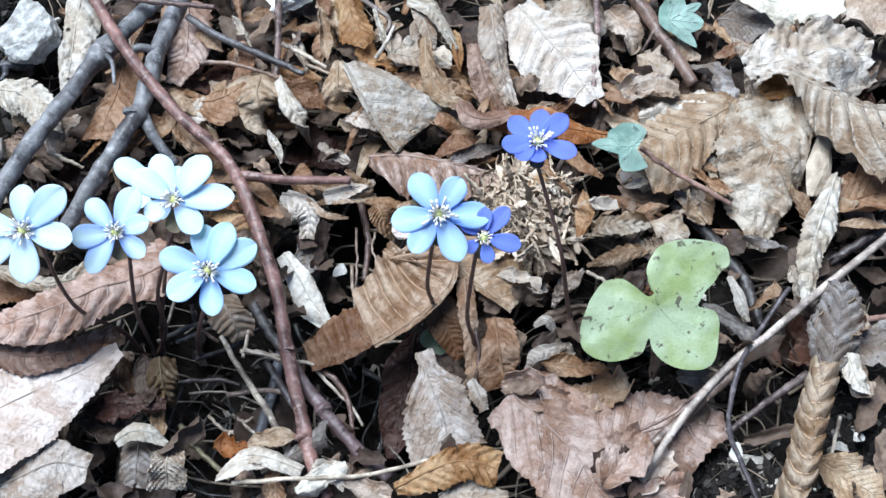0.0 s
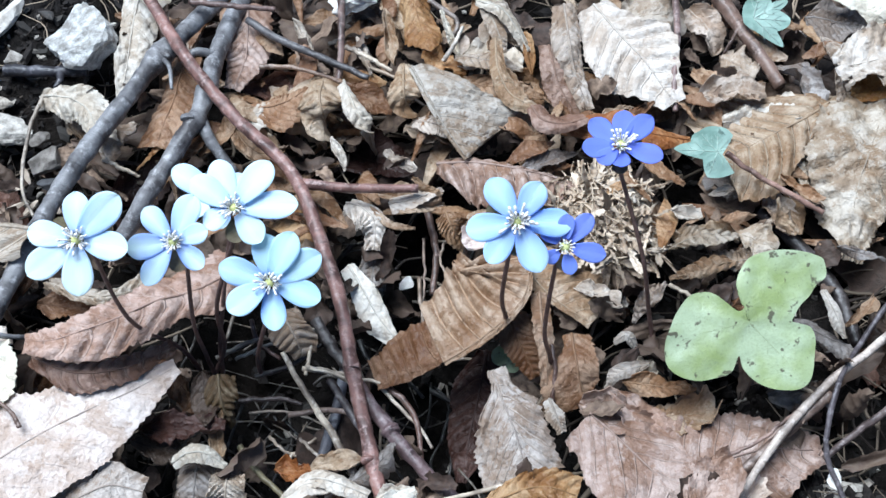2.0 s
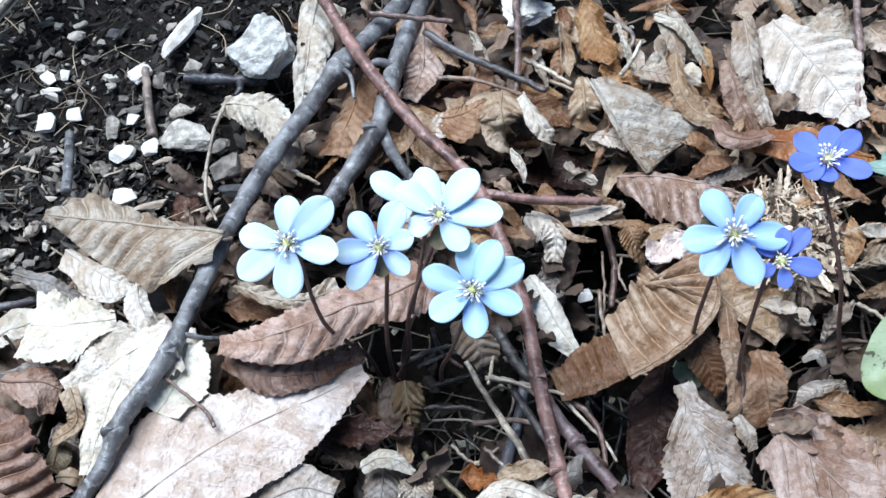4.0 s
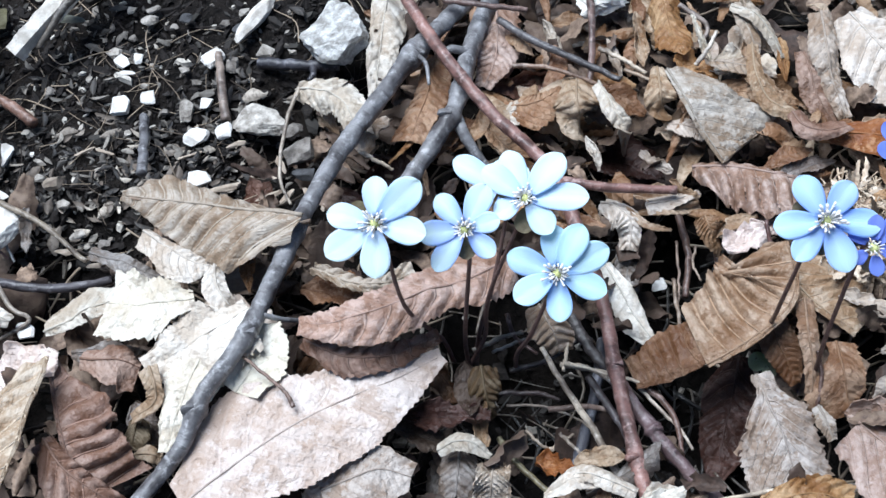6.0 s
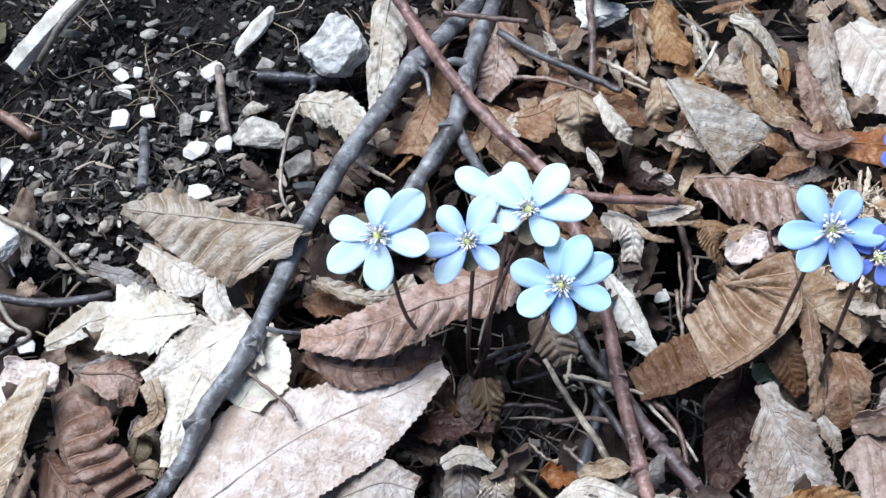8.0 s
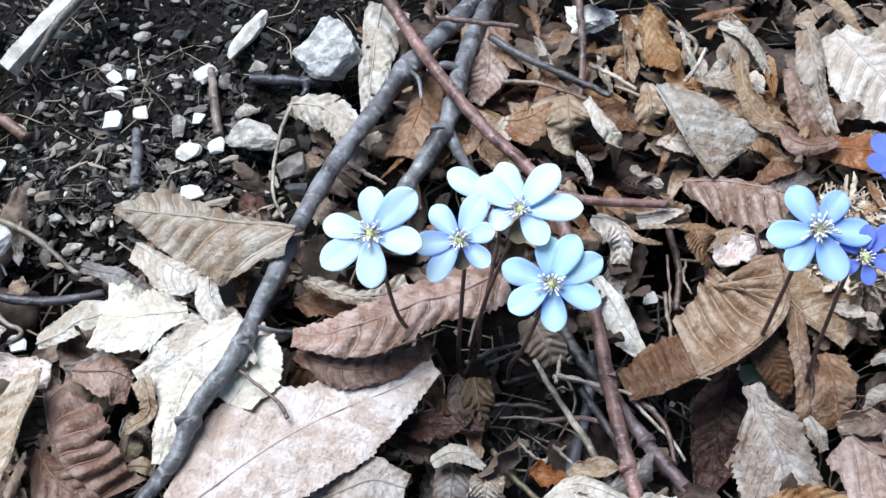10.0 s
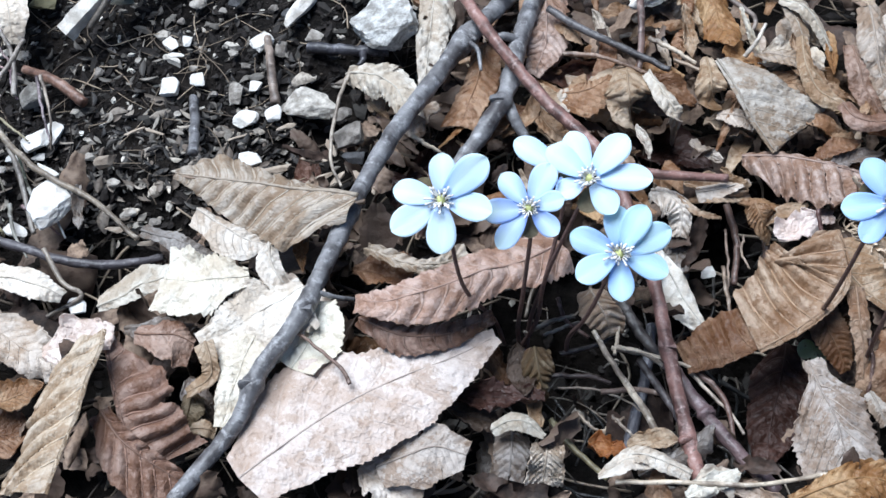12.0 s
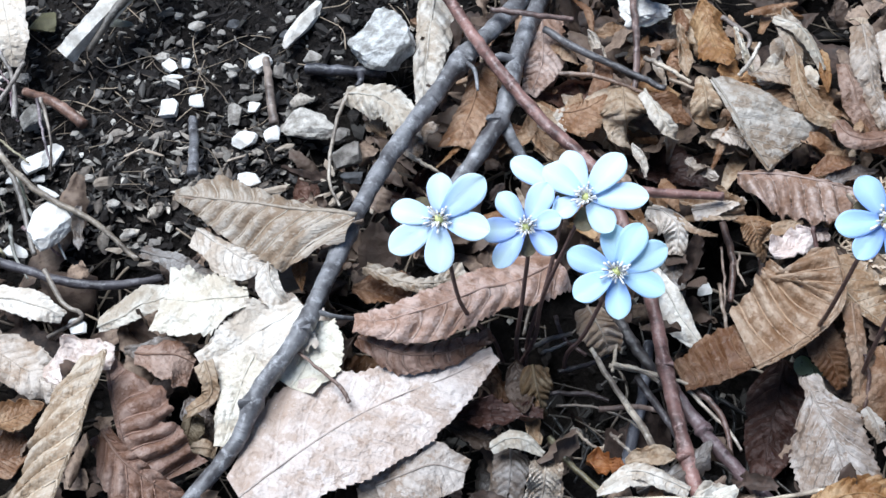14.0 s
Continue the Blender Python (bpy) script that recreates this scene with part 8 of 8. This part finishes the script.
hepatica((0.0102, 0.1609, 0.0722), (0.1, -0.5, 0.85), (0.01, 0.166, -0.014), 0.0079, [(50, 0.01), (-12, 0.01), (-75, 0.0068), (-143, 0.0057), (141, 0.0073), (87, 0.0077)], (0.1, 0.18, 0.8), seed=7, fade=0.2, label='deep blue hepatica flower half behind a paler one')
hepatica((0.0262, 0.1977, 0.0615), (0.0, -0.1, 1.0), (0.041, 0.176, -0.01), 0.0099, [(131, 0.011), (81, 0.0103), (44, 0.0117), (-20, 0.0114), (-91, 0.0068), (-136, 0.008), (-172, 0.0101)], (0.07, 0.125, 0.72), seed=8, cup=-0.1, fade=0.14, slim=0.62, tuft=1.45, label='small deep violet-blue hepatica flower with white stamens')

# ---- fibrous heap of shredded wood ----
def fibre_heap(centre, spread, count, seed):
    rng = random.Random(seed)
    verts, faces = [], []
    for _ in range(count):
        a, r = rng.uniform(0, math.tau), math.sqrt(rng.random())
        p = Vector(centre) + Vector((math.cos(a) * r * spread[0], math.sin(a) * r * spread[1], rng.uniform(-0.006, 0.004) - r * 0.006))
        way = Vector((rng.gauss(0, 1), rng.gauss(0, 1), rng.gauss(0, 0.45))).normalized() * rng.uniform(0.002, 0.011)
        bend = Vector((rng.gauss(0, 1), rng.gauss(0, 1), rng.gauss(0, 1))) * 0.0016
        v, f, _ = tube_data([p - way * 0.5, p + bend, p + way * 0.5], (rng.uniform(0.00018, 0.0006), 0.0002), sides=4, steps=2)
        faces += [tuple(i + len(verts) for i in q) for q in f]
        verts += v
    n = Nodes("shredded_wood", 0.75, 0.3)
    rnd = n.add("NewGeometry").outputs["Random Per Island"]
    small = n.noise(n.add("TexCoord").outputs["Object"], 700.0)
    n.colour(n.mix(small, n.mix(rnd, (0.36, 0.26, 0.18, 1), (0.74, 0.62, 0.48, 1)), (0.42, 0.32, 0.22, 1)))
    tagged(mesh_object("shredded_wood", verts, faces, n.mat, smooth=False), "heap of pale tan shredded wood fibres in the litter", "wood fibres", kind="stuff")


fibre_heap((0.025, 0.2155, 0.004), (0.016, 0.017), 700, 3)


# ---- crumbs of bark and gravel on the soil ----
def crumbs(name, count, region, size, seed, on_bare, label, flat=0.5):
    rng = random.Random(seed)
    verts, faces, made = [], [], 0
    while made < count:
        x, y = rng.uniform(*region[0]), rng.uniform(*region[1])
        if rng.random() > (bare(x, y) if on_bare else 1 - bare(x, y)) + 0.03:
            continue
        made += 1
        s = rng.uniform(*size) * rng.choice((0.6, 0.8, 1.0, 1.0, 1.7))
        m = pose(x, y, ground_height(x, y) + s * 0.2, rng.uniform(-30, 30), rng.uniform(-30, 30), rng.uniform(0, 360))
        long = rng.uniform(1.0, 3.2)
        start = len(verts)
        for dz in (-1, 1):
            for k in range(5):
                a = math.tau * k / 5 + rng.uniform(-0.3, 0.3)
                r = s * (0.5 if dz < 0 else 0.36) * rng.uniform(0.8, 1.2)
                verts.append(m @ Vector((math.cos(a) * r * long, math.sin(a) * r, dz * s * flat * 0.5)))
        for k in range(5):
            faces.append((start + k, start + (k + 1) % 5, start + 5 + (k + 1) % 5, start + 5 + k))
        faces.append(tuple(start + k for k in (4, 3, 2, 1, 0)))
        faces.append(tuple(start + k for k in (5, 6, 7, 8, 9)))
    tagged(mesh_object(name, verts, faces, CRUMB, smooth=False), label, "gravel", kind="stuff")


crumbs("gravel", 10000, ((-0.36, -0.09), (0.19, 0.42)), (0.0006, 0.0023), 5, True, "small dark and pale gravel and bark crumbs on the soil")
crumbs("soil_crumbs", 1500, ((0.03, 0.16), (0.06, 0.22)), (0.0008, 0.0026), 7, True, "dark soil crumbs and bits of gravel between leaves")
crumbs("bark_crumbs", 4000, ((-0.34, 0.22), (0.04, 0.40)), (0.0012, 0.004), 6, False, "small bark and leaf crumbs under the litter", 0.3)


# ---- bud scales and slivers on the soil ----
def husks(name, count, spots, size, seed, tones, label):
    rng = random.Random(seed)
    verts, faces, made = [], [], 0
    while made < count:
        cx, cy, wide = rng.choice(spots)
        x, y = rng.gauss(cx, wide), rng.gauss(cy, wide * 0.8)
        if rng.random() > bare(x, y) + 0.05:
            continue
        made += 1
        long = rng.uniform(*size) * rng.choice((0.6, 0.8, 1.0, 1.0, 1.5))
        broad = long * rng.uniform(0.10, 0.24)
        bend, hump = rng.uniform(-0.3, 0.3) * long, broad * rng.uniform(0.3, 0.9) * rng.choice((1, 1, -1))
        m = pose(x, y, ground_height(x, y) + 0.0008 + rng.random() * 0.002, rng.gauss(0, 22), rng.gauss(0, 16), rng.uniform(0, 360))
        start = len(verts)
        for i in range(6):
            t = i / 5
            w = broad * (0.12 + math.sin(math.pi * t) ** 0.8) * (0.9 + 0.2 * rng.random())
            for v in (-1, -0.4, 0.4, 1):
                verts.append(m @ Vector(((t - 0.5) * long, v * w + bend * 4 * t * (1 - t), hump * (1 - v * v) + 0.0002)))
        for i in range(5):
            for j in range(3):
                a = start + i * 4 + j
                faces.append((a, a + 4, a + 5, a + 1))
    n = Nodes(name, 0.6, 0.4)
    rnd = n.add("NewGeometry").outputs["Random Per Island"]
    small = n.noise(n.add("TexCoord").outputs["Object"], 800.0)
    col = n.mix(n.math("POWER", rnd, 3.0), *tones)
    n.colour(n.mix(n.math("MULTIPLY", n.ramp(small, 0.45, 0.65), 0.6), col, (0.07, 0.055, 0.045, 1)))
    n.bump(small, 0.6, 0.0006)
    tagged(mesh_object(name, verts, faces, n.mat), label, "plant debris", kind="stuff")


husks("bud_scales", 800, ((-0.24, 0.27, 0.05), (-0.19, 0.24, 0.03), (-0.25, 0.21, 0.03), (-0.17, 0.23, 0.02)), (0.0025, 0.005), 51, ((0.012, 0.011, 0.011, 1), (0.30, 0.27, 0.23, 1)), "grey-brown curled bud scales and slivers on the soil")
husks("pale_slivers", 170, ((-0.165, 0.232, 0.018), (-0.235, 0.207, 0.018), (-0.20, 0.225, 0.02), (-0.26, 0.20, 0.02)), (0.0035, 0.0075), 52, ((0.12, 0.095, 0.075, 1), (0.60, 0.53, 0.44, 1)), "beige slivers and husks heaped on the soil")


# ---- thin roots and rotting twiglets under the litter ----
def twiglets(count, seed):
    """Thin dead twigs: in the open gap under the flowers each one by itself, elsewhere joined."""
    rng = random.Random(seed)
    verts, faces, uvs = [], [], []
    for k in range(count):
        x, y = rng.uniform(-0.34, 0.22), rng.uniform(0.04, 0.40)
        a, l = rng.uniform(0, math.tau), rng.uniform(0.008, 0.035)
        z = ground_height(x, y) + rng.uniform(0.001, 0.014 if bare(x, y) < 0.3 else 0.002)
        way = Vector((math.cos(a), math.sin(a), rng.uniform(-0.15, 0.15))) * l
        p = Vector((x, y, z))
        side = Vector((-way.y, way.x, 0)) * rng.uniform(-0.25, 0.25)
        r = rng.uniform(0.0006, 0.0011) if k % 8 == 0 and bare(x, y) < 0.2 else rng.uniform(0.00018, 0.0007) * (0.45 if bare(x, y) > 0.2 else 1.0)
        v, f, u = tube_data([p - way / 2, p + side, p + way / 2 - side * 0.5], (r, r * 0.6), sides=5, steps=4, seed=k)
        if -0.105 < x < 0.0 and 0.115 < y < 0.225:
            pale = rng.random() ** 2.2
            ob = mesh_object("twiglet", [q - p for q in v], f, BARK, [0.03 + c * pale for c in (0.40, 0.31, 0.22)], u)
            ob.location = p
            tagged(ob, "thin straw-coloured dead twig in a gap" if pale > 0.4 else "thin dark rotting twig in a gap", "twig", "fallen twigs")
            continue
        faces += [tuple(i + len(verts) for i in q) for q in f]
        verts += v
        uvs += u
    n = Nodes("twiglets", 0.7, 0.3)
    rnd = n.add("NewGeometry").outputs["Random Per Island"]
    n.colour(n.mix(n.math("POWER", rnd, 2.2), (0.02, 0.014, 0.011, 1), (0.42, 0.33, 0.24, 1)))
    tagged(mesh_object("twiglets", verts, faces, n.mat, uvs=uvs), "thin dark roots and rotting twiglets under the leaves", "twigs", kind="stuff")


twiglets(2600, 8)


# ---- the litter underneath and around ----
def litter_under(count, seed, sizes, slim, lift, tints, gap_tone, shapes):
    """Leaves of the lower layer: a few forms, each laid many times."""
    rng = random.Random(seed)
    forms = []
    for k in range(16):
        length = rng.uniform(*sizes)
        width = length * rng.uniform(*slim)
        verts, faces, uvs, rib = leaf_data(length, width, shapes[k % len(shapes)], rng.choice((-1, 1)) * rng.uniform(0.5, 1.4), rng.uniform(-1.0, 1.0), rng.uniform(-0.05, 0.12), 9, 0.0005, 0.07, rng.choice((0.05, 0.12, 0.18)), 0.08, 300 + k, creases=2, flare=0.4)
        me = bpy.data.meshes.new("dead_leaf")
        me.from_pydata([v - Vector((length / 2, 0, 0)) for v in verts], [], faces)
        layer = me.uv_layers.new(name="UVMap")
        for loop in me.loops:
            layer.data[loop.index].uv = uvs[loop.vertex_index]
        me.polygons.foreach_set("use_smooth", [True] * len(me.polygons))
        me.materials.append(LEAF)
        line = [p - Vector((length / 2, 0, -0.0002)) for p in rib[:-2:max(1, len(rib) // 7)]]
        v, f, u = tube_data(line, (0.0003, 0.00012), sides=5, steps=2)
        vein = bpy.data.meshes.new("midrib")
        vein.from_pydata(v, [], f)
        vein.materials.append(RIB)
        forms.append((me, vein))
    made = 0
    while made < count:
        x, y = rng.uniform(-0.36, 0.24), rng.uniform(0.02, 0.42)
        if bare(x, y) > 0.15 or hollow(x, y) > 0.2 or covered(x, y):
            continue
        made += 1
        tint = rng.choice(tints)
        blade, vein = rng.choice(forms)
        ob, child = new("dead_leaf", blade), new("midrib", vein)
        child.parent = ob
        child.color = (*[c * 0.75 for c in TINTS[tint]], 1)
        # Colour scaled down: old rotted leaf, plus the shade of the gaps.
        ob.color = (*[c * gap_tone for c in TINTS[tint]], 0.3)
        ob.matrix_world = pose(x, y, ground_height(x, y) + rng.uniform(*lift), rng.gauss(0, 22), rng.gauss(0, 22), rng.uniform(0, 360))
        tagged(ob, f"{WORDS[tint]} crumpled dead leaf in the lower litter", "leaf", "fallen leaves")


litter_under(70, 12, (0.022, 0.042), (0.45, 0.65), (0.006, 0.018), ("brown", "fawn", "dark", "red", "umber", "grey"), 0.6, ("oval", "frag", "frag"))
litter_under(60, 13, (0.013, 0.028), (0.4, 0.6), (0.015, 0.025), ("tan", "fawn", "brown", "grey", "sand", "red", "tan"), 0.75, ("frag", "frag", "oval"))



def litter_around(count, seed):
    """The same litter, going on out of sight of the flowers."""
    rng = random.Random(seed)
    verts, faces = [], []
    while len(faces) < count * 24:
        x, y = rng.gauss(-0.05, 0.42), rng.gauss(0.22, 0.42)
        if -0.33 < x < 0.22 and 0.05 < y < 0.40:
            continue
        l, wd = rng.uniform(0.035, 0.07), rng.uniform(0.018, 0.035)
        m = pose(x, y, -0.02 + rng.uniform(0.0, 0.02), rng.gauss(0, 14), rng.gauss(0, 14), rng.uniform(0, 360))
        curl, start = rng.uniform(-0.8, 0.8), len(verts)
        for i in range(7):
            s = i / 6
            hw = wd / 2 * max(0.03, math.sin(math.pi * s ** 0.9)) ** 0.8
            for j in range(5):
                v = -1 + j / 2
                verts.append(m @ Vector(((s - 0.5) * l, v * hw, curl * v * v * hw * 0.6 + 0.002 * noise.noise((s * 3, v, x * 90)))))
        for i in range(6):
            for j in range(4):
                a = start + i * 5 + j
                faces.append((a, a + 5, a + 6, a + 1))
    tagged(mesh_object("leaf_litter", verts, faces, LITTER), "brown and beige fallen leaves covering the woodland floor", "leaf litter", kind="stuff")


litter_around(5200, 21)


# ---- scraps of leaf in the gaps ----
def scraps(count, seed, sizes, widths, top, deep, region=((-0.34, 0.22), (0.04, 0.40)), gap_tone=1.8, tints=((0.03, 0.02, 0.016, 1), (0.32, 0.23, 0.165, 1), (0.085, 0.055, 0.042, 1))):
    rng = random.Random(seed)
    verts, faces, uvs = [], [], []
    made = 0
    while made < count:
        x, y = rng.uniform(*region[0]), rng.uniform(*region[1])
        if bare(x, y) > 0.25 or hollow(x, y) > 0.3 or covered(x, y):
            continue
        made += 1
        v, f, u, _ = leaf_data(rng.uniform(*sizes), rng.uniform(*widths), rng.choice(("frag", "frag", "oval", "long")), rng.uniform(-1.2, 1.2), rng.uniform(-1, 1), 0.0, 5, 0.0004, 0.1, rng.choice((0.0, 0.15)), 0.09, 500 + made, fine=0.0013, across=6)
        m = pose(x, y, top - rng.random() ** 2 * deep, rng.gauss(0, 32), rng.gauss(0, 32), rng.uniform(0, 360))
        faces += [tuple(i + len(verts) for i in q) for q in f]
        verts += [m @ p for p in v]
        uvs += u
    # The dark tints are rotted leaf with the gaps' shade put into the colour.
    n = Nodes("leaf_scraps", 0.6, 0.3)
    rnd = n.add("NewGeometry").outputs["Random Per Island"]
    small = n.noise(n.add("TexCoord").outputs["Object"], 420.0)
    col = n.mix(n.math("POWER", rnd, gap_tone), *tints[:2])
    col = n.mix(n.ramp(small, 0.4, 0.7), col, tints[2])
    n.colour(col)
    n.bump(small, 0.7, 0.0008)
    tagged(mesh_object("leaf_scraps", verts, faces, n.mat, uvs=uvs), "torn scraps of dry leaf between the larger leaves", "leaf scraps", kind="stuff")


scraps(1500, 31, (0.007, 0.022), (0.004, 0.011), -0.004, 0.016)
scraps(160, 32, (0.022, 0.042), (0.012, 0.024), -0.010, 0.012)
scraps(260, 33, (0.005, 0.013), (0.001, 0.0032), 0.005, 0.009, ((0.012, 0.042), (0.198, 0.227)), 0.8, ((0.17, 0.12, 0.085, 1), (0.78, 0.66, 0.52, 1), (0.40, 0.30, 0.21, 1)))


def strips(count, seed, region):
    """Narrow curled strips of dry leaf, each one by itself."""
    rng = random.Random(seed)
    made = 0
    while made < count:
        x, y = rng.uniform(*region[0]), rng.uniform(*region[1])
        if bare(x, y) > 0.25 or hollow(x, y) > 0.6 or covered(x, y):
            continue
        made += 1
        long, a = rng.uniform(0.009, 0.026), rng.uniform(0, math.tau)
        z = 0.003 - rng.random() ** 1.5 * 0.012
        reach = Vector((math.cos(a), math.sin(a), rng.uniform(-0.35, 0.35))).normalized() * long
        bow = Vector((-reach.y, reach.x, 0)) * rng.uniform(-0.22, 0.22) + Vector((0, 0, rng.uniform(0.0, 0.004)))
        p, w = Vector((x, y, z)), rng.uniform(0.0011, 0.0036)
        tint = rng.choice(("sand", "tan", "tan", "fawn", "fawn", "pale", "brown", "amber"))
        shaped_leaf([p - reach / 2, p + bow, p + reach / 2], (w * 0.3, w, w * 0.9, w * 0.2), (w * 0.3, w * 0.8, w, w * 0.2), tint, curl=(rng.uniform(-1.3, 0.9), rng.uniform(-1.3, 0.9)),
                    twist=rng.uniform(-60, 60), ridge=0.0002, rough=0.03, creases=1, rib=0, vein=0.15, seed=600 + made, name="leaf_strip", note="torn into a narrow strip")


strips(135, 35, ((-0.12, 0.15), (0.205, 0.31)))
